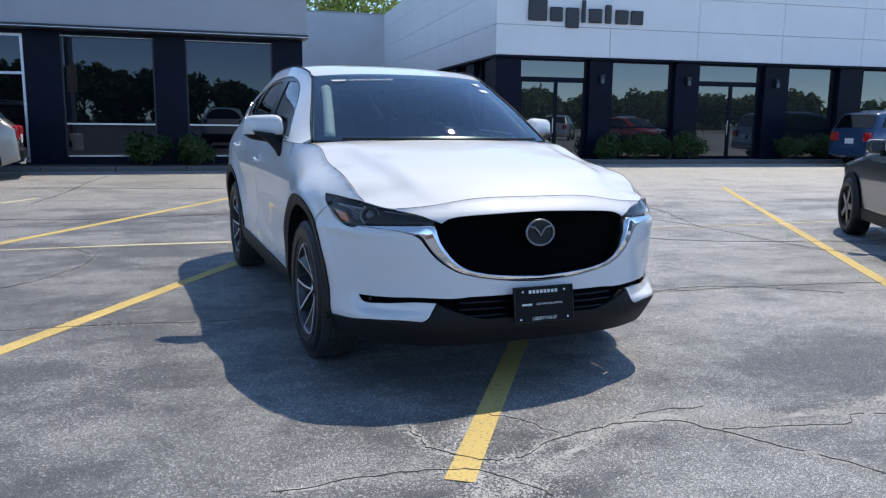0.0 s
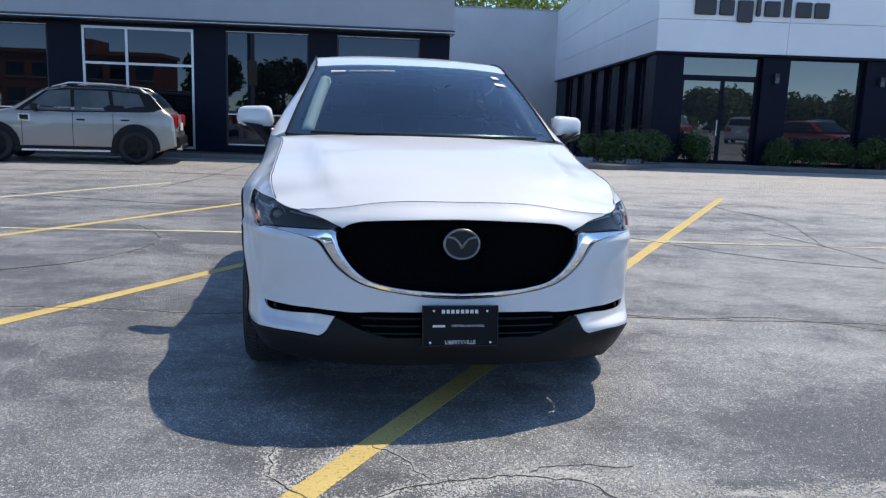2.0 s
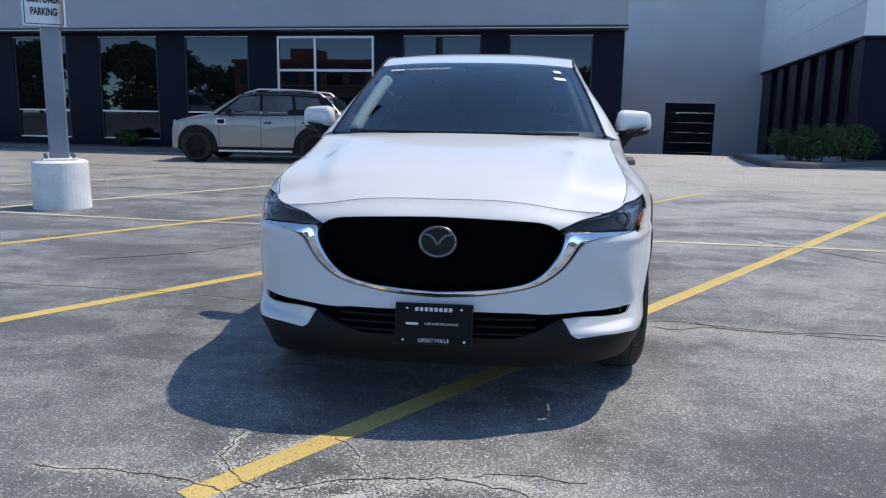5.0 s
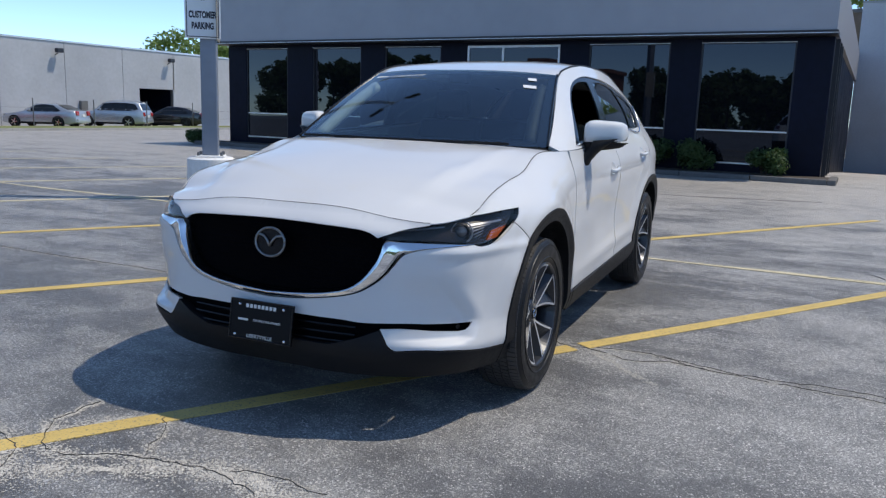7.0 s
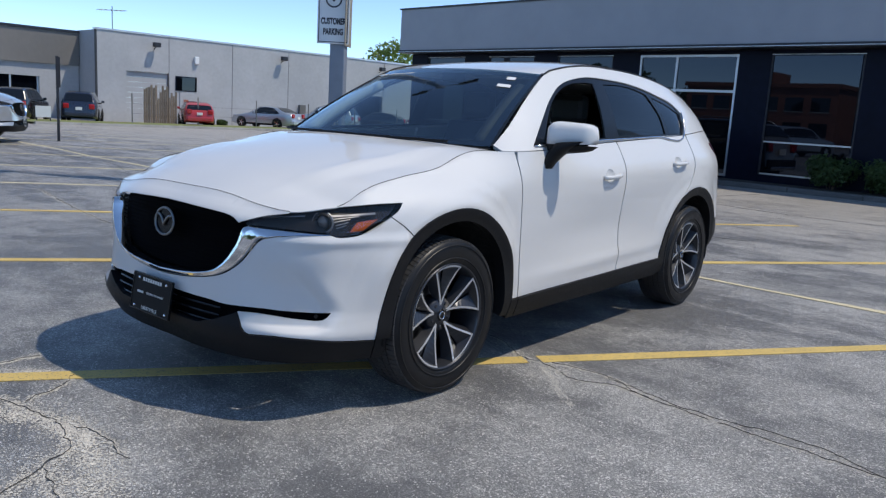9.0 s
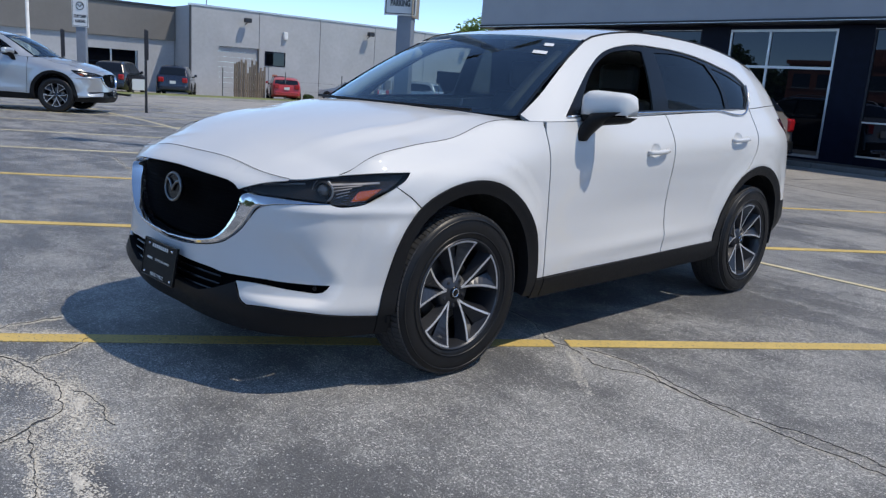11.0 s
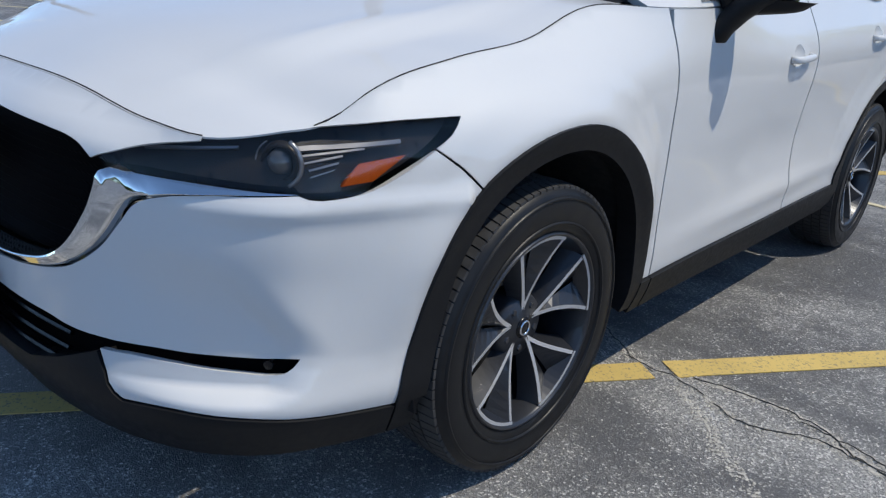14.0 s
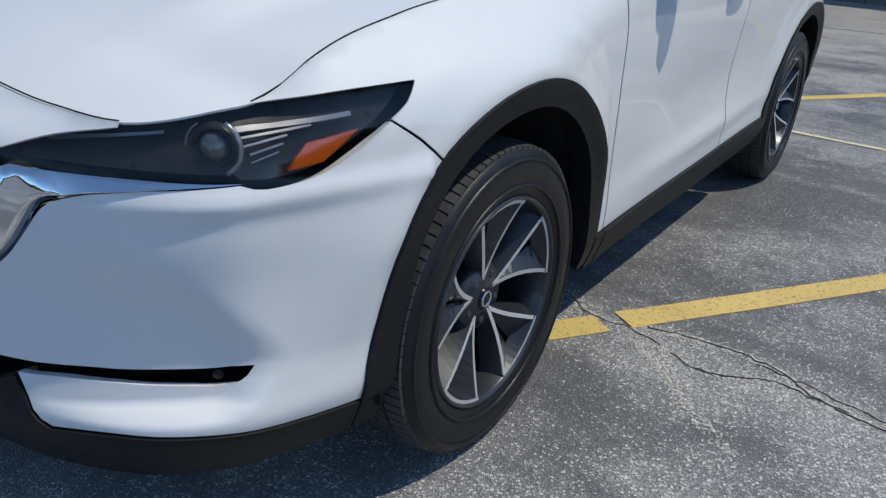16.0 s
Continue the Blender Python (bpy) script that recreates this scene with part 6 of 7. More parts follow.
for k, (x, y, w, h) in enumerate([(-1.05, 19.72, 1.15, 0.82), (0.05, 19.72, 1.0, 0.78), (1.55, 19.72, 1.0, 0.66), (-8.1, 19.75, 0.9, 0.45), (-10.6, 19.75, 1.0, 0.5)]):
    shrub(x, y, w, h, 20 + k)
for k, (x, y, w, h) in enumerate([(6.9, 21.2, 1.1, 1.0), (7.5, 20.7, 1.2, 1.05), (8.15, 20.95, 1.15, 1.08), (8.7, 21.35, 1.0, 0.95), (10.0, 21.45, 1.15, 0.95)]):
    shrub(x, y, w, h, 40 + k, 0.08)
cw = corner.matrix_world
for k, (s, w, h) in enumerate([(3.6, 1.1, 0.92), (4.6, 1.2, 1.0), (5.6, 1.1, 0.95), (6.35, 0.9, 1.0), (10.3, 1.2, 0.92), (11.4, 1.2, 0.95), (12.3, 0.9, 0.9)]):
    p = cw @ Vector((s, -0.35, 0))
    shrub(p.x, p.y, w, h, 60 + k, 0.08)
shrub(-15.9, 19.6, 0.9, 0.55, 90, 0.0, "small spiky green plant at the end of the showroom")
for k, (x, y, h, sp) in enumerate([(2.5, 58, 12.2, 4.6), (7.5, 61, 12.8, 5.0), (13.0, 60, 13.6, 5.2), (-3.0, 63, 12.0, 5.0), (19.0, 62, 13.0, 5.0)]):
    tree(x, y, h, sp, 100 + k, 4200, 0.20)
for k, (x, y, h) in enumerate([(-82, 79, 11.5), (-88, 97, 12), (-70, 92, 10.5), (-84, 88, 11)]):
    tree(x, y, h, 4.0, 120 + k, 1500, 0.35, "distant green tree beyond the warehouse roof")
# trees on the far side of the lot, which the windows mirror
rng = random.Random(9)
for k in range(26):
    x = -84 + k * 6.4 + rng.uniform(-2, 2)
    low = -52 < x < -24
    t = tree(x, (-74 if low else -64) + rng.uniform(-5, 5), (rng.uniform(6.0, 7.5) if x < 2 else rng.uniform(4.2, 5.8)) if x > -52 else rng.uniform(8.5, 10.5), rng.uniform(3.6, 4.8), 140 + k, 2600, 0.48, "leafy green tree along the far side of the lot")
    for c in t.children:
        if c.name.startswith("crown"):
            c.data.materials[0] = DARK_LEAF
tagged(part("far_woods", leaf_cloud(random.Random(77), [(-110 + 9 * i, -92 + 3 * math.sin(i * 1.7), 1.6 + 0.8 * math.sin(i * 2.3), 4.2) for i in range(26)], 16000, 0.8), DARK_LEAF),
       "dense green woods beyond the far side of the lot", "woods", kind="stuff")


# ---- brick office across the lot, mirrored in the windows ----
office = thing("brick_office", "two-storey red brick office with dark windows across the lot", "building", pose(-37.5, -62, 0))
part("wall", box((-9.8, 9.8, -8, 0, 0, 7.0)), BRICK_WALL, office)
part("roof", box((-10.1, 10.1, -8.3, 0.3, 7.003, 7.5)), BRICK_WALL, office)
part("stair_tower", box((-2.0, 1.2, -7.0, -1.0, 7.503, 9.0)), BRICK_WALL, office)
for r in range(2):
    for c in range(6):
        w = new("window")
        w.parent = office
        x = -9.0 + c * 3.15
        part("pane", box((x, x + 2.2, 0.003, 0.05, 1.0 + r * 3.1, 2.7 + r * 3.1)), PANE, w)
        part("sill", box((x - 0.1, x + 2.3, 0.003, 0.12, 0.85 + r * 3.1, 0.997 + r * 3.1)), CONCRETE, w)


# ---- light pole with parking sign, on a round base ----
def parking_sign(parent, m):
    s = new("sign_plate")
    s.parent = parent
    s.matrix_local = m
    part("plate_panel", box((-0.225, 0.225, -0.006, 0.006, 0, 0.86)), SIGN_WHITE, s, bevel=0.02)
    part("plate_border", box((-0.205, 0.205, -0.009, -0.0065, 0.02, 0.03), (-0.205, 0.205, -0.009, -0.0065, 0.83, 0.84), (-0.205, -0.195, -0.009, -0.0065, 0.03, 0.83), (0.195, 0.205, -0.009, -0.0065, 0.03, 0.83)), INK, s)
    face = pose(0, -0.0075, 0, 90)
    words("CUSTOMER", 0.088, INK, s, face @ pose(0, 0.30, 0) @ Matrix.Diagonal((0.76, 1.30, 1, 1)), bold=0.0042)
    words("PARKING", 0.088, INK, s, face @ pose(0, 0.16, 0) @ Matrix.Diagonal((0.76, 1.30, 1, 1)), bold=0.0042)
    ring = [(0.105 * math.cos(a), 0.105 * math.sin(a), 0) for a in (i * math.tau / 32 for i in range(33))]
    bm = tube(ring, 0.011, sides=6)
    for k in (1, -1):
        tube([(0.095 * k, 0.045, 0), (0.04 * k, 0.03, 0), (0, -0.03, 0)], 0.010, bm, 6)
    bmesh.ops.transform(bm, matrix=face @ pose(0, 0.60, 0), verts=bm.verts[:])
    part("emblem_shape", bm, INK, s)
    return s


PX, PY = -4.27, 8.62
pole = thing("light_pole", "blue-grey square light pole with parking signs on white base", "light pole", pose(PX, PY, 0, 0, 0, 40))
part("base", lathe([(0.0, 0.58), (0.28, 0.58), (0.315, 0.555), (0.325, 0.05), (0.33, -0.05)], sides=40), WHITE_PAINT, pole, "white-painted concrete base")
part("base_plate", box((-0.19, 0.19, -0.19, 0.19, 0.581, 0.605)), WHITE_PAINT, pole, bevel=0.01)
part("post", box((-0.105, 0.105, -0.105, 0.105, 0.60, 8.2)), POST_GREY, pole, bevel=0.015)
for x, y in ((-.15, -.15), (.15, -.15), (.15, .15), (-.15, .15)):
    part("anchor_bolt", lathe([(0, 0.655), (0.018, 0.65), (0.02, 0.60)], sides=8, m=pose(x, y, 0)), BRAKE, pole)
for s in (1, -1):
    part("lamp_arm", tube([(0, 0, 8.05), (0.7 * s, 0, 8.15)], 0.035), POST_GREY, pole)
    part("lamp_head", box((0.55 * s, 1.15 * s, -0.2, 0.2, 8.08, 8.26)), DARK_METAL, pole, bevel=0.04)
parking_sign(pole, pose(-0.06, -0.125, 2.13))
back = part("side_plate", box((0.115, 0.127, -0.20, 0.235, 2.11, 3.05)), SIGN_BACK, pole, "tan back of a second sign plate", bevel=0.01)

pole2 = thing("light_pole", "blue-grey square post with a customer parking sign", "light pole", pose(-20.6, 8.7, ground_z(-20.6, 8.7), 0, 0, 62))
part("post", box((-0.13, 0.13, -0.13, 0.13, -0.1, 8.2)), POST_GREY, pole2, bevel=0.015)
parking_sign(pole2, pose(0, -0.15, 2.25))
for x, y in ((-16.2, 9.08), (-20.0, 8.0)):
    sp = thing("sign_post", "slim dark steel post with a narrow sign plate", "sign post", pose(x, y, ground_z(x, y), 0, 0, 15), "slim sign posts")
    part("post", box((-0.03, 0.03, -0.02, 0.02, -0.1, 2.12)), DARK_METAL, sp)
    part("plate_panel", box((0.032, 0.04, -0.06, 0.06, 1.35, 2.1)), DARK_METAL, sp)
wp = thing("flag_pole", "tall slim white painted pole", "pole", pose(-30, 9.2, ground_z(-30, 9.2)))
part("post", lathe([(0.10, -0.1), (0.10, 0.3), (0.075, 0.35), (0.05, 9.0), (0.0, 9.05)], sides=16), WHITE_PAINT, wp, smooth=True)

# ---- yard fence, wooden screen and small things by the warehouse ----
fence = thing("wire_fence", "thin wire fence with steel posts along the verge", "fence")
for i in range(9):
    y = 21.0 + i * 4.0
    part("post", tube([(-38.6, y, ground_z(-38.6, y) - 0.1), (-38.6, y, ground_z(-38.6, y) + 1.7)], 0.035), BRAKE, fence)
for h in (0.6, 1.15):
    part("wire", tube([(-38.6, 21.0 + i * 4.0, ground_z(-38.6, 20) + h) for i in range(9)], 0.005, sides=5), DARK_METAL, fence)
screen = thing("wooden_screen", "ragged weathered wooden slat screen by the loading door", "fence", pose(-40.6, 22.6, ground_z(-40.6, 22)))
rng = random.Random(5)
for i in range(15):
    part("slat", box((-0.02, 0.02, i * 0.14, i * 0.14 + 0.11, -0.1, rng.uniform(1.5, 2.35))), WOOD_GREY, screen)
for h in (0.4, 1.2):
    part("rail", box((-0.07, -0.022, 0, 2.1, h, h + 0.09)), WOOD_GREY, screen)
for k, (x, y, w, h) in enumerate([(-39.4, 26.0, 1.4, 0.7), (-39.6, 27.2, 1.0, 0.5), (-44.9, 16.4, 1.6, 1.5), (-44.9, 17.6, 1.5, 1.6)]):
    shrub(x, y, w, h, 200 + k, ground_z(x, y), "loose green shrub beside the warehouse yard")
bd = thing("notice_board", "low white board standing by the parked cars", "sign", pose(-36.5, 15.6, ground_z(-36.5, 15.6), 0, 0, 70))
part("board", box((-0.34, 0.34, -0.02, 0.02, 0.25, 0.80)), SIGN_WHITE, bd)
for x in (-0.30, 0.30):
    part("leg", box((x - 0.03, x + 0.03, 0.022, 0.06, -0.05, 0.8)), DARK_METAL, bd)
an = thing("roof_antenna", "spindly metal aerial on the warehouse roof", "antenna", pose(WX - 1.5, 23.0, wz + 5.2))
part("mast", tube([(0, 0, 0), (0, 0, 1.9)], 0.03), BRAKE, an)
part("boom", tube([(0, -0.9, 1.6), (0, 0.9, 1.75)], 0.02), BRAKE, an)
for i in range(6):
    y = -0.8 + i * 0.3
    part("element", tube([(-0.4, y, 1.62 + 0.02 * i), (0.4, y, 1.62 + 0.02 * i)], 0.012, sides=5), BRAKE, an)


# ---- parked cars ----
def parked_car(name, label, m, paint, size, tops, glass_y, windows, belt, wheels, wheel_r=0.34, rim=GUNMETAL, clad=False, roof_mat=None, rails=False, tail=True, group="parked cars", lamp_z=0.72, seams=(), band=None, glazing=None):
    """A parked car. size: length, width, front overhang; tops: (y, z) outline of bonnet, screen, roof and tail;
    glass_y: (screen from, to, rear screen from, to); windows: side panes as (y, z) outlines; wheels: front and rear axle y."""
    L, W, over = size
    car = thing(name, label, "car", m, group)
    ty, tz = [p[0] for p in tops], [p[1] for p in tops]
    y0, y1 = tops[0][0], tops[-1][0]

    def top(y):
        return float(np.interp(y, ty, tz))

    def plan_w(y):
        t = (np.asarray(y, float) - y0) / (y1 - y0)
        return W / 2 * (1 - 0.20 * np.clip(1 - t / 0.16, 0, 1) ** 2.2 - 0.14 * np.clip(1 - (1 - t) / 0.12, 0, 1) ** 2.2)

    def side_x(y, z):
        y, z = np.asarray(y, float), np.asarray(z, float)
        low = 0.965 + 0.035 * np.sin(np.pi * np.clip((z - 0.2) / (belt - 0.1), 0, 1))
        up = 1 - 0.26 * np.clip((z - belt) / 0.55, 0, 1.2) - 0.03 * np.clip((z - belt) / 0.08, 0, 1)
        return plan_w(y) * np.where(z < belt, low, up * 0.985)

    ys_ = np.unique(np.concatenate([np.linspace(y0, y1, 44), np.array(ty)]))
    ys_ = ys_[np.concatenate([[True], np.diff(ys_) > 0.012])]
    sec = 11
    G = np.zeros((len(ys_), 2 * sec + 9, 3))
    for j, y in enumerate(ys_):
        zt = top(y)
        zb = 0.24 + 0.16 * max(0.0, 1 - (y - y0) / 0.25) * 0.4 + 0.14 * max(0.0, 1 - (y1 - y) / 0.4)
        zs_ = zb + (max(zt - 0.03, zb + 0.02) - zb) * np.linspace(0, 1, sec) ** 0.9
        xs_ = side_x(np.full(sec, y), zs_)
        row = [(x, y, z) for x, z in zip(xs_, zs_)]
        for k in range(9):
            a = 1 - (k + 1) / 5
            row.append((xs_[-1] * a * 0.96, y, zt + 0.02 * (1 - a * a) * min(1, (zt - 0.5))))
        row += [(-x, y, z) for x, z in zip(xs_[::-1], zs_[::-1])]
        G[j] = row
    bm = bmesh.new()
    vs = [[bm.verts.new(tuple(p)) for p in r] for r in G]
    for a, b in zip(vs, vs[1:]):
        for k in range(len(a) - 1):
            bm.faces.new((a[k], b[k], b[k + 1], a[k + 1]))
        bm.faces.new((a[-1], b[-1], b[0], a[0]))
    bm.faces.new(vs[0]), bm.faces.new(vs[-1][::-1])
    bmesh.ops.recalc_face_normals(bm, faces=bm.faces[:])
    for f in bm.faces:
        f.smooth = True
    part("body", bm, paint, car)

    def flat(y, z, push=0.0):
        s = np.where(np.asarray(y) < -50, -1.0, 1.0)
        yy = np.where(np.asarray(y) < -50, -np.asarray(y) - 100, y)
        return np.stack([s * (side_x(yy, z) + push), yy, np.asarray(z, float) + push * 0.3], 1)

    def pane(nm, outline, material, push=0.006, label_=""):
        for s in (1, -1):
            lp = loop_of([(y if s > 0 else -y - 100, z) for y, z in outline])
            part(nm, sheet(lp, flat, 0.12, (), push, 0.008), material, car, label_)

    hull = [windows[0][0], *[p for w_ in windows for p in w_[1:3]], windows[-1][3], *[p for w_ in windows[::-1] for p in (w_[3], w_[0])]]
    cy, cz = sum(p[0] for p in hull) / len(hull), sum(p[1] for p in hull) / len(hull)
    lo_z = min(p[1] for p in hull)
    sur = [(windows[0][0][0] - .07, lo_z - .02)] + [(p[0] - (.06 if i == 0 else 0), p[1] + .03) for i, p in enumerate(p for w_ in windows for p in w_[1:3])] + [(windows[-1][3][0] + .08, windows[-1][3][1] - .02), (windows[-1][3][0] - .3, lo_z - .015)]
    pane("window_surround", band or sur, GLOSS_BLACK, 0.003)
    for wdw in windows:
        pane("side_window", wdw, glazing or SIDE_GLASS_SOLID)
    for (a, b), nm in ((glass_y[:2], "windscreen"), (glass_y[2:], "rear_screen")):
        rows = []
        for y in np.linspace(a, b, 8):
            zt = top(y)
            w = float(side_x(y, zt - 0.03)) * 0.90
            n_ = Vector((0, -(top(y + 0.02) - top(y - 0.02)) / 0.04, 1)).normalized() * 0.014
            rows.append([(w * q, y + n_.y, zt + 0.02 * (1 - q * q) + n_.z) for q in np.linspace(-1, 1, 9)])
        part(nm, grid_mesh(np.array(rows), rim=0.02), SIDE_GLASS_SOLID, car)
    if roof_mat:
        rows = []
        for y in np.linspace(glass_y[1] + 0.02, glass_y[2] + 0.05, 10):
            zt = top(y)
            w = float(side_x(y, zt - 0.03)) * 1.0
            rows.append([(w * q, y, zt + 0.008 + 0.02 * (1 - q * q) - 0.03 * abs(q) ** 6) for q in np.linspace(-1, 1, 11)])
        part("roof_panel", grid_mesh(np.array(rows), rim=0.03), roof_mat, car)
    if rails:
        for s in (1, -1):
            pts = [(s * (float(side_x(y, top(y) - 0.03)) - 0.06), y, top(y) + (0.065 if 0 < i < 6 else 0.0)) for i, y in enumerate(np.linspace(glass_y[1] + 0.15, glass_y[2] + 0.1, 7))]
            part("roof_rail", tube(pts, 0.02, sides=6), ALU, car, "silver roof rail", smooth=True)
    pane("sill", [(wheels[0] + 0.4, 0.22), (wheels[1] - 0.4, 0.22), (wheels[1] - 0.4, 0.34), (wheels[0] + 0.4, 0.34)], CLADDING, 0.01)
    for wy in wheels:
        n = 26
        if clad:
            pane("arch_cladding", [(wy + (wheel_r + 0.13) * math.cos(i * math.tau / 40 - 0.15), max(0.2, wheel_r + (wheel_r + 0.13) * math.sin(i * math.tau / 40 - 0.15))) for i in range(23)], CLADDING, 0.012)
        pane("wheel_well", [(wy + (wheel_r + 0.055) * math.cos(math.pi * i / n), wheel_r + (wheel_r + 0.055) * math.sin(math.pi * i / n)) for i in range(n + 1)] + [(wy - wheel_r - 0.055, 0.22), (wy + wheel_r + 0.055, 0.22)], WELL, 0.02)
        for s in (1, -1):
            w = new("wheel")
            w.parent = car
            w.matrix_local = Matrix.Translation((s * (W / 2 - 0.07), wy, wheel_r)) @ (pose(0, 0, 0, 0, 90) if s > 0 else pose(0, 0, 0, 0, -90))
            R = wheel_r
            part("tyre", lathe([(R * .68, .10), (R * .72, .112), (R * .85, .116), (R * .96, .10), (R, .07), (R, -.09), (R * .68, -.1)], sides=36), TYRE, w, smooth=True)
            part("rim", lathe([(R * .70, .10), (R * .68, .108), (R * .64, .10), (R * .60, .04), (0.0, .04)], sides=36), WELL, w)
            for k in range(5):
                a = k * math.tau / 5 + 0.3
                part("spoke", prism([(0.02, -0.035), (R * .66, -0.028), (R * .66, 0.028), (0.02, 0.035)], 0.06, 0.098, m=pose(0, 0, 0, 0, 0, math.degrees(a))), rim, w)
            part("hub", lathe([(0, .105), (.04, .102), (.055, .06)], sides=16), rim, w)
    yb = glass_y[0] + 0.45
    for s in (1, -1):
        x = float(side_x(yb, belt))
        mr = new("door_mirror")
        mr.parent = car
        part("mirror_cap", box((s * (x + 0.03), s * (x + 0.19), yb - 0.06, yb + 0.05, belt + 0.02, belt + 0.16)), paint if not clad else GLOSS_BLACK, mr, bevel=0.03)
        part("mirror_stem", box((s * (x - 0.02), s * (x + 0.06), yb - 0.02, yb + 0.03, belt - 0.01, belt + 0.05)), GLOSS_BLACK, mr)
        yw = float(plan_w(y0 + 0.06)) * 0.80
        part("headlamp", box((s * (yw - 0.30), s * (yw + 0.02), y0 - 0.012, y0 + 0.18, lamp_z - 0.07, lamp_z + 0.07)), SATIN, car, bevel=0.03)
        yw = float(plan_w(y1 - 0.05)) * 0.86
        part("tail_lamp", box((s * (yw - 0.22), s * (yw + 0.075), y1 - 0.24, y1 + 0.012, lamp_z + 0.04, lamp_z + 0.32)), TAIL_RED, car, bevel=0.05)
        part("door_handle", box((s * (x - 0.0), s * (x + 0.035), yb + 0.75, yb + 0.92, belt - 0.16, belt - 0.13)), CLADDING if clad else paint, car, bevel=0.008)
        part("door_handle", box((s * (x - 0.0), s * (x + 0.035), yb + 1.60, yb + 1.77, belt - 0.15, belt - 0.12)), CLADDING if clad else paint, car, bevel=0.008)
    for dy in seams:
        pane("door_seam", [(dy - 0.005, 0.36), (dy + 0.005, 0.36), (dy + 0.005, belt - 0.01), (dy - 0.005, belt - 0.01)], WELL, 0.002)
    wb = float(plan_w(y1)) * 0.92
    part("rear_bumper", box((-wb, wb, y1 - 0.10, y1 + 0.06, 0.34, 0.58)), CLADDING if clad else paint, car, bevel=0.04)
    part("rear_plate", box((-0.16, 0.16, y1 + 0.002, y1 + 0.02, 0.70, 0.86)), SIGN_WHITE, car)
    wf = float(plan_w(y0)) * 0.80
    part("front_bumper", box((-wf, wf, y0 - 0.05, y0 + 0.10, 0.26, 0.50)), CLADDING if clad else paint, car, bevel=0.04)
    part("grille", box((-0.36, 0.36, y0 - 0.02, y0 + 0.05, 0.52, 0.66)), GRILLE_BLACK, car, bevel=0.02)
    return car


def on_ground(x, y, turn):
    return pose(x, y, ground_z(x, y), 0, 0, turn)


WARM_SILVER = mat("warm_silver_paint", (0.285, 0.27, 0.25), 0.34, metal=0.4, coat=1.0, spread=0.04, scale=700)
# opaque panes: cabin glimpses and reflections are painted as an uneven paler tone
MINI_GLASS = mat("pale_opaque_glass", (0.040, 0.052, 0.056), 0.05, ior=1.7, spread=0.5, scale=2.2)
DARK_GREY = mat("dark_grey_paint", (0.045, 0.047, 0.052), 0.3, metal=0.3, coat=1.0, spread=0.08, scale=500)
BLUE = mat("deep_blue_paint", (0.02, 0.06, 0.14), 0.3, metal=0.3, coat=1.0, spread=0.08, scale=500)
RED = mat("bright_red_paint", (0.42, 0.022, 0.025), 0.3, coat=1.0, spread=0.05, scale=500)
NAVY_CAR = mat("navy_car_paint", (0.015, 0.022, 0.045), 0.28, metal=0.3, coat=1.0, spread=0.08, scale=500)
BLACK_CAR = mat("black_car_paint", (0.008, 0.008, 0.010), 0.25, coat=1.0, spread=0.1, scale=500)

mini = parked_car("car", "warm silver compact crossover with black roof and roof rails", pose(-6.77, 17.22, 0, 0, 0, -82.5), WARM_SILVER, (4.1, 1.80, 0.75),
                  [(-.63, .45), (-.61, .76), (-.50, .92), (-.1, 1.02), (.28, 1.07), (.92, 1.50), (1.25, 1.555), (2.2, 1.55), (2.90, 1.48), (3.24, 1.12), (3.40, 1.00), (3.46, .45)],
                  (.34, .88, 2.95, 3.20), [[(.55, 1.06), (.98, 1.44), (1.40, 1.475), (1.44, 1.06)], [(1.50, 1.06), (1.48, 1.475), (2.12, 1.47), (2.20, 1.07)], [(2.27, 1.07), (2.20, 1.465), (2.72, 1.43), (2.88, 1.12)]],
                  1.03, (0, 2.67), 0.345, WELL, True, GLOSS_BLACK, True, seams=(0.52, 1.47, 2.24),
                  band=[(.40, 1.045), (.62, 1.22), (.93, 1.45), (1.3, 1.515), (2.2, 1.512), (2.92, 1.45), (3.20, 1.13), (3.0, 1.075), (2.2, 1.05), (1.3, 1.035)], glazing=MINI_GLASS)
for s in (1, -1):
    part("side_vent", box((s * 0.885, s * 0.908, 0.46, 0.68, 0.83, 0.98)), SATIN, mini, "bright-edged bonnet-side vent trim", bevel=0.01)
    part("side_vent_centre", box((s * 0.89, s * 0.916, 0.49, 0.65, 0.855, 0.955)), GLOSS_BLACK, mini, bevel=0.01)
    part("round_lamp", lathe([(0, .05), (.06, .042), (.10, .015), (.115, -.02)], sides=24, m=Matrix.Translation((s * 0.60, -0.60, 0.80)) @ pose(0, 0, 0, 90, 0, 28 * s)), PROJECTOR, mini, smooth=True)
    part("lamp_ring", lathe([(.105, .0), (.112, .022), (.124, .015), (.126, -.02)], sides=28, m=Matrix.Translation((s * 0.60, -0.60, 0.80)) @ pose(0, 0, 0, 90, 0, 28 * s)), SATIN, mini, smooth=True)
    part("sill_strip", box((s * 0.86, s * 0.925, 0.50, 2.18, 0.235, 0.285)), SATIN, mini, "silver sill strip", bevel=0.01)
part("skid_plate", box((-0.6, 0.6, 3.43, 3.55, 0.30, 0.40)), SATIN, mini, bevel=0.02)
SEDAN_TOP = [(-.86, .42), (-.84, .64), (-.5, .80), (.25, .93), (.55, 1.0), (1.35, 1.42), (2.0, 1.445), (2.6, 1.38), (3.35, 1.08), (3.75, 1.04), (3.86, .45)]
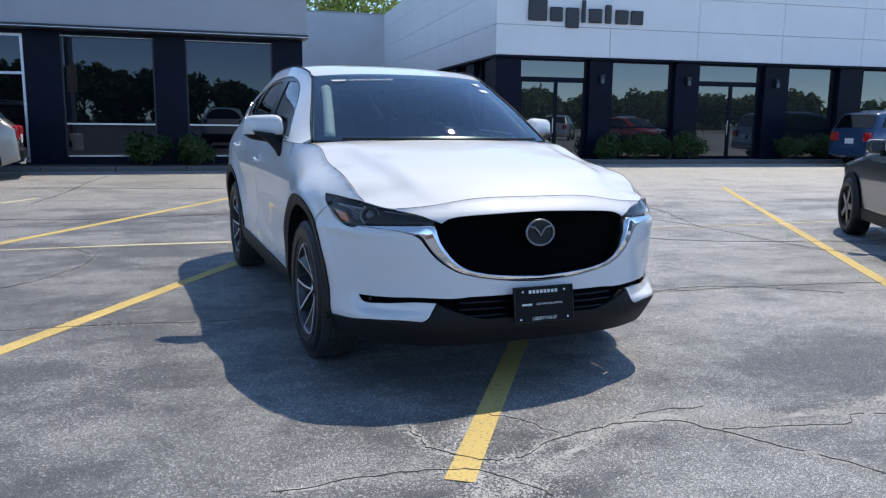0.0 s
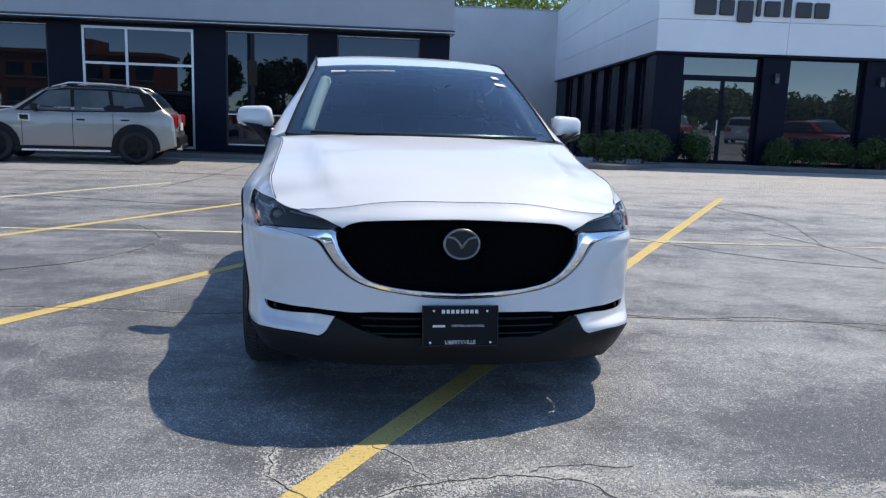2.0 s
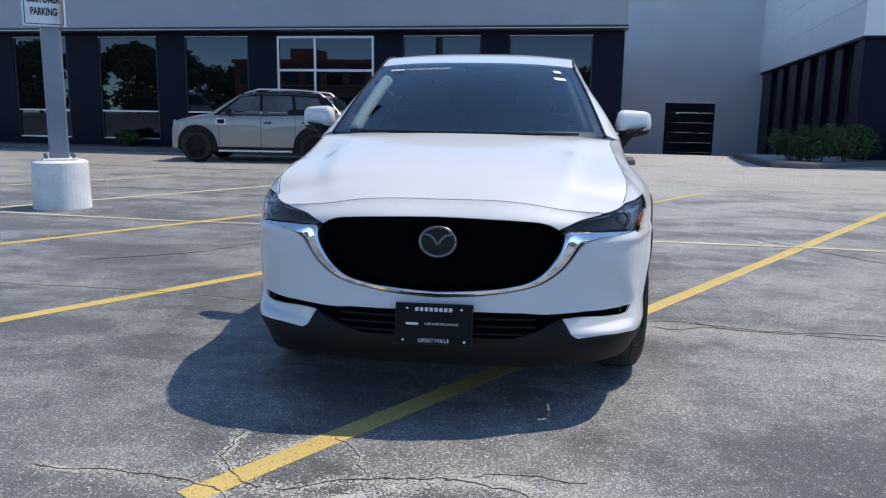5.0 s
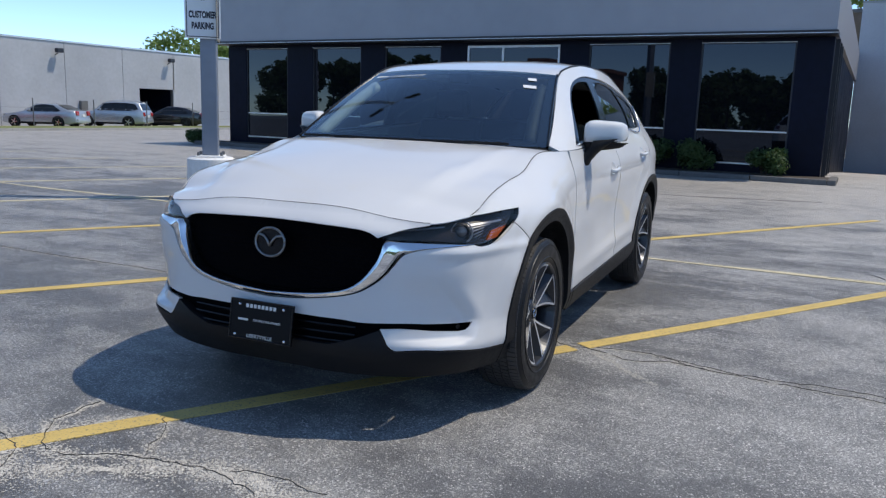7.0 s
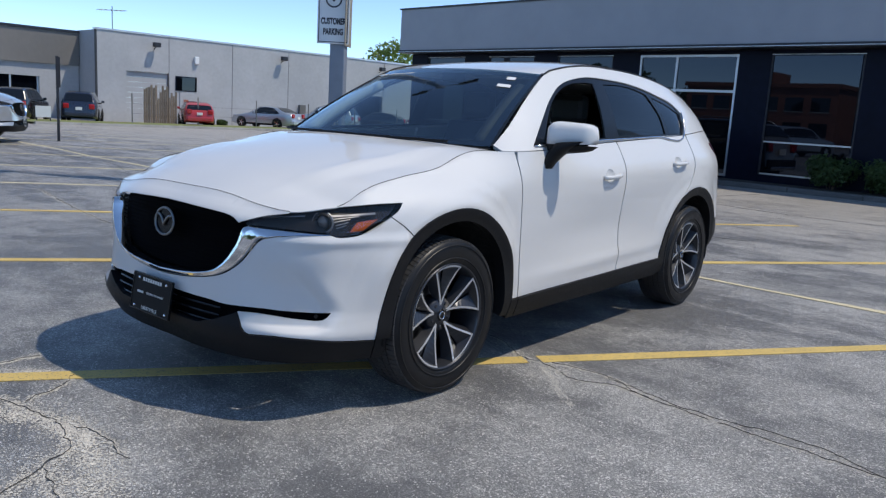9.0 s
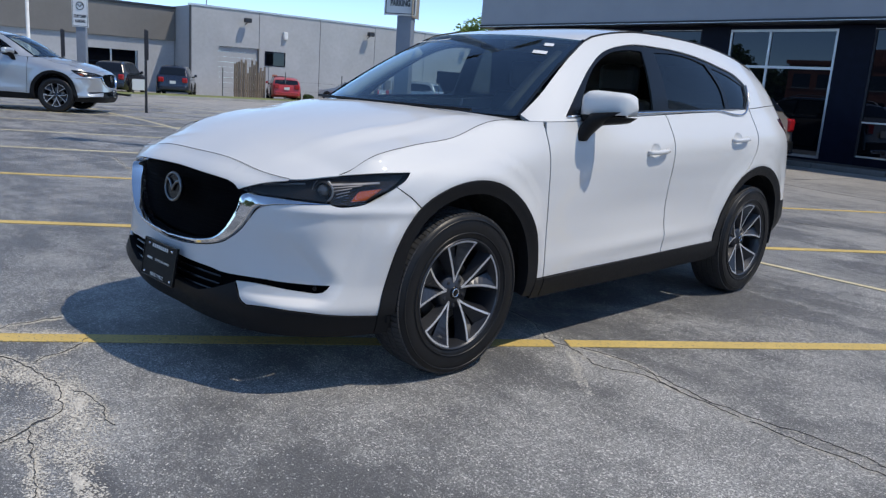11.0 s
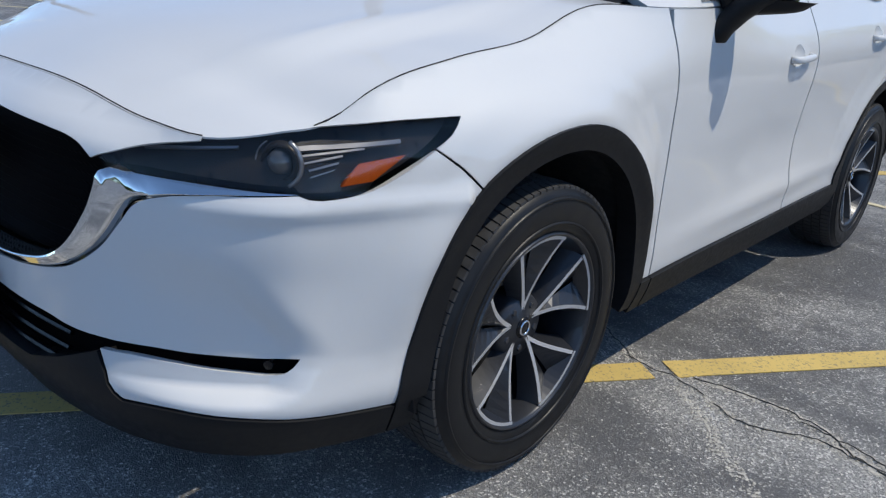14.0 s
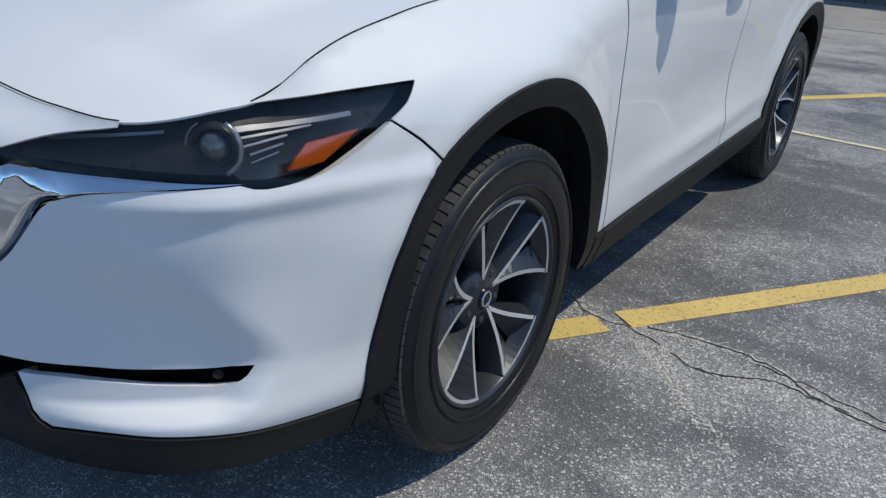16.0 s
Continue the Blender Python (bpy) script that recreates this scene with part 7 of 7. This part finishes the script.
SEDAN_WIN = [[(.85, .98), (1.38, 1.32), (1.72, 1.36), (1.75, .98)], [(1.82, .98), (1.80, 1.36), (2.35, 1.33), (2.85, 1.03)]]
SUV_TOP = [(-.86, .45), (-.84, .80), (-.6, .96), (.2, 1.07), (.42, 1.10), (1.0, 1.60), (1.4, 1.70), (2.8, 1.69), (3.35, 1.60), (3.62, 1.12), (3.70, .5)]
SUV_WIN = [[(.72, 1.12), (1.10, 1.52), (1.62, 1.58), (1.65, 1.12)], [(1.72, 1.12), (1.70, 1.58), (2.45, 1.58), (2.5, 1.14)], [(2.57, 1.14), (2.55, 1.57), (3.1, 1.52), (3.3, 1.2)]]
HATCH_TOP = [(-.82, .42), (-.80, .68), (-.5, .84), (.2, .96), (.42, 1.0), (1.2, 1.44), (1.8, 1.47), (2.6, 1.41), (3.05, 1.28), (3.38, .95), (3.46, .45)]
HATCH_WIN = [[(.80, 1.0), (1.28, 1.35), (1.70, 1.39), (1.73, 1.0)], [(1.80, 1.0), (1.78, 1.39), (2.4, 1.36), (2.75, 1.1)]]
parked_car("car", "dark grey sedan parked nose-in across the lot", pose(7.98, 6.61, 0, 0, 0, 150), DARK_GREY, (4.7, 1.82, .86), SEDAN_TOP, (.60, 1.30, 2.66, 3.3), SEDAN_WIN, .95, (0, 2.75), .33)
parked_car("car", "deep blue sport utility parked by the shop", on_ground(22.7, 18.9, 90), BLUE, (4.6, 1.85, .86), SUV_TOP, (.46, .98, 3.38, 3.6), SUV_WIN, 1.08, (0, 2.7), .36, SATIN)
parked_car("car", "small red hatchback near the blue car", on_ground(17.9, 13.9, 150), RED, (4.3, 1.78, .82), HATCH_TOP, (.5, 1.15, 3.07, 3.34), HATCH_WIN, .97, (0, 2.6), .32, SATIN)
parked_car("car", "red and silver hatchback by the warehouse door", on_ground(-41.6, 26.3, -112), RED, (4.3, 1.78, .82), HATCH_TOP, (.5, 1.15, 3.07, 3.34), HATCH_WIN, .97, (0, 2.6), .32, SATIN)
parked_car("car", "silver sedan parked along the warehouse", on_ground(-42.0, 30.6, -66), SILVER, (4.7, 1.82, .86), SEDAN_TOP, (.60, 1.30, 2.66, 3.3), SEDAN_WIN, .95, (0, 2.75), .33, SATIN)
parked_car("car", "pale silver sport utility parked along the warehouse", on_ground(-42.2, 35.7, -62), SILVER, (4.6, 1.85, .86), SUV_TOP, (.46, .98, 3.38, 3.6), SUV_WIN, 1.08, (0, 2.7), .36, SATIN, rails=True)
parked_car("car", "dark wine-coloured sedan by the loading bay", on_ground(-41.9, 40.2, -60), BLACK_CAR, (4.7, 1.82, .86), SEDAN_TOP, (.60, 1.30, 2.66, 3.3), SEDAN_WIN, .95, (0, 2.75), .33)
parked_car("car", "navy sport utility beside the wooden screen", on_ground(-42.4, 19.9, -116), NAVY_CAR, (4.6, 1.85, .86), SUV_TOP, (.46, .98, 3.38, 3.6), SUV_WIN, 1.08, (0, 2.7), .36, SATIN)
parked_car("car", "black sport utility by the white board", on_ground(-41.6, 16.6, -122), BLACK_CAR, (4.6, 1.85, .86), SUV_TOP, (.46, .98, 3.38, 3.6), SUV_WIN, 1.08, (0, 2.7), .36, GUNMETAL)
# cars across the aisle, mirrored in the shop windows
for k, (x, y, p, nm) in enumerate([(16.5, -9, RED, "red"), (12.5, -9.5, DARK_GREY, "dark grey"), (21.0, -8.5, SILVER, "silver"), (26, -8.5, BLUE, "blue"), (-12, -10, SILVER, "silver"), (-17, -10, BLACK_CAR, "black")]):
    parked_car("car", nm + " sport utility parked across the aisle", on_ground(x, y, 25), p, (4.6, 1.85, .86), SUV_TOP, (.46, .98, 3.38, 3.6), SUV_WIN, 1.08, (0, 2.7), .36, SATIN)
crossover("car", "silver crossover parked under the customer parking sign", SILVER, on_ground(-16.1, 7.2, 148) @ Matrix.Scale(1.12, 4), 0.05, True, "parked cars")


# ---- cracks and worn streaks in the asphalt ----
def crack(points, seed, width=0.006, chips=0, spread=0.03):
    """A thin broken crack, with bare pale stones strewn along it."""
    rng = random.Random(seed)
    line = bow(points, 0.022)
    pts, drift = [], 0.0
    for i, (x, y) in enumerate(line):
        drift = 0.70 * drift + rng.gauss(0, 0.0055)
        d = Vector(line[min(i + 1, len(line) - 1)]) - Vector(line[max(i - 1, 0)])
        d.normalize()
        pts.append((x - d.y * drift, y + d.x * drift))
    bm = bmesh.new()
    i = 0 if width else len(pts)
    while i < len(pts) - 2:
        k = rng.randint(10, 40)
        seg = pts[i:i + k + 1]
        if len(seg) > 2:
            strip(seg, width * rng.uniform(0.3, 0.8), 0.0062, bm, 0.75, rng)
        i += k + rng.choice((0, 0, 0, 1, 2))
    if width:
        tagged(part("crack", bm, CRACK), "thin broken dark crack in the asphalt", "crack", "cracks in the asphalt", "structure")
    if chips:
        verts, faces = [], []
        ts = rng.uniform(0, 6)
        for _ in range(chips):
            k = rng.uniform(0, len(pts) - 1.001)
            x0, y0 = pts[int(k)]
            s_ = spread * (0.5 + 0.3 * math.sin(k * 0.23 + ts) + 0.2 * math.sin(k * 0.71 + 2 * ts))
            x, y = x0 + rng.gauss(0, s_) + rng.gauss(0, 0.01), y0 + rng.gauss(0, s_) + rng.gauss(0, 0.01)
            r, a0, z = rng.uniform(0.0024, 0.0060), rng.uniform(0, 6), ground_z(x, y) + 0.0015
            b = len(verts)
            verts += [(x + r * rng.uniform(0.6, 1.1) * math.cos(a0 + j * 1.2566), y + r * rng.uniform(0.6, 1.1) * math.sin(a0 + j * 1.2566), z) for j in range(5)] + [(x, y, z + r * 0.5)]
            faces += [(b + j, b + (j + 1) % 5, b + 5) for j in range(5)]
        me = bpy.data.meshes.new("chips")
        me.from_pydata(verts, [], faces)
        tagged(part("bare_stones", me, BARE_STONE), "pale stones laid bare along a crack", "gravel", kind="stuff")


crack([(1.2, 5.05), (2.0, 5.0), (2.19, 4.89), (2.37, 4.89), (2.58, 4.82), (2.74, 4.89), (3.24, 4.87), (3.88, 4.86), (5.5, 4.7)], 1, 0.0050, 3000, 0.014)
crack([(2.37, 4.93), (2.58, 5.0), (2.75, 4.99), (2.86, 4.92), (3.0, 4.88)], 2, 0.0045, 800, 0.011)
crack([(-6.0, 5.2), (-3.0, 4.85), (-0.72, 4.93), (0.2, 4.85), (1.2, 5.05)], 3, 0.0045, 3000, 0.03)
crack([(0.2, 2.0), (0.96, 2.26), (1.4, 2.55), (1.79, 2.73), (2.2, 2.62), (2.64, 2.55), (3.4, 2.75)], 4, 0.0, 9000, 0.070)
crack([(1.19, 3.0), (0.95, 2.7), (0.9, 2.4), (0.7, 1.9)], 5, 0.0, 2600, 0.05)
crack([(2.38, 4.84), (2.50, 4.74), (2.62, 4.64), (2.80, 4.50)], 31, 0.0, 420, 0.012)
crack([(0.79, 2.92), (0.83, 2.67), (0.97, 2.53), (1.11, 2.5), (1.32, 2.62), (1.51, 2.67), (1.73, 2.69), (1.9, 2.66), (2.05, 2.45), (2.16, 2.29), (2.26, 2.16), (2.36, 1.94)], 20, 0.0042, 3600, 0.045)
crack([(2.02, 2.52), (2.32, 2.48), (2.62, 2.44), (2.70, 2.50), (2.85, 2.46)], 21, 0.004, 1300, 0.04)
crack([(1.73, 2.73), (1.90, 2.78), (2.12, 2.78)], 22, 0.0035, 300, 0.025)
crack([(0.20, 2.48), (0.79, 2.50), (0.93, 2.46), (1.04, 2.31), (1.11, 2.20)], 23, 0.004, 1500, 0.05)
crack([(1.16, 2.95), (1.29, 2.78), (1.36, 2.68)], 24, 0.0035, 300, 0.025)
crack([(2.70, 4.97), (3.18, 4.90), (3.73, 4.95), (4.15, 4.78), (4.6, 4.5)], 25, 0.004, 700, 0.014)
crack([(-2.25, 12.2), (-2.03, 14.07), (-1.95, 16.0), (-1.78, 17.7)], 26, 0.022, 300, 0.03)
crack([(3.4, 8.05), (5.2, 7.96), (7.5, 8.06), (10.0, 7.97)], 14, 0.008, 1600, 0.035)
crack([(5.6, 8.9), (5.84, 7.96), (5.9, 7.2), (5.99, 6.28), (6.6, 5.2)], 6, 0.008)
crack([(6.86, 12.2), (6.2, 11.6), (6.4, 10.2), (5.84, 7.96)], 7, 0.009)
crack([(3.7, 8.4), (4.9, 7.1), (6.6, 6.6), (8.5, 6.5)], 8, 0.007)
crack([(-9, 14.8), (-5.5, 14.5), (-3.0, 14.9), (0.5, 14.3), (3.0, 15.0)], 9, 0.016)
crack([(-7, 10.5), (-4.2, 10.9), (-1.2, 10.2), (1.0, 10.6)], 11, 0.007)
crack([(-13, 7.2), (-10, 7.7), (-7.0, 7.1), (-4.9, 7.6)], 12, 0.007)
crack([(-1.9, 5.8), (-1.2, 6.4), (-0.9, 7.4), (-1.4, 8.4)], 13, 0.008, 500, 0.03)
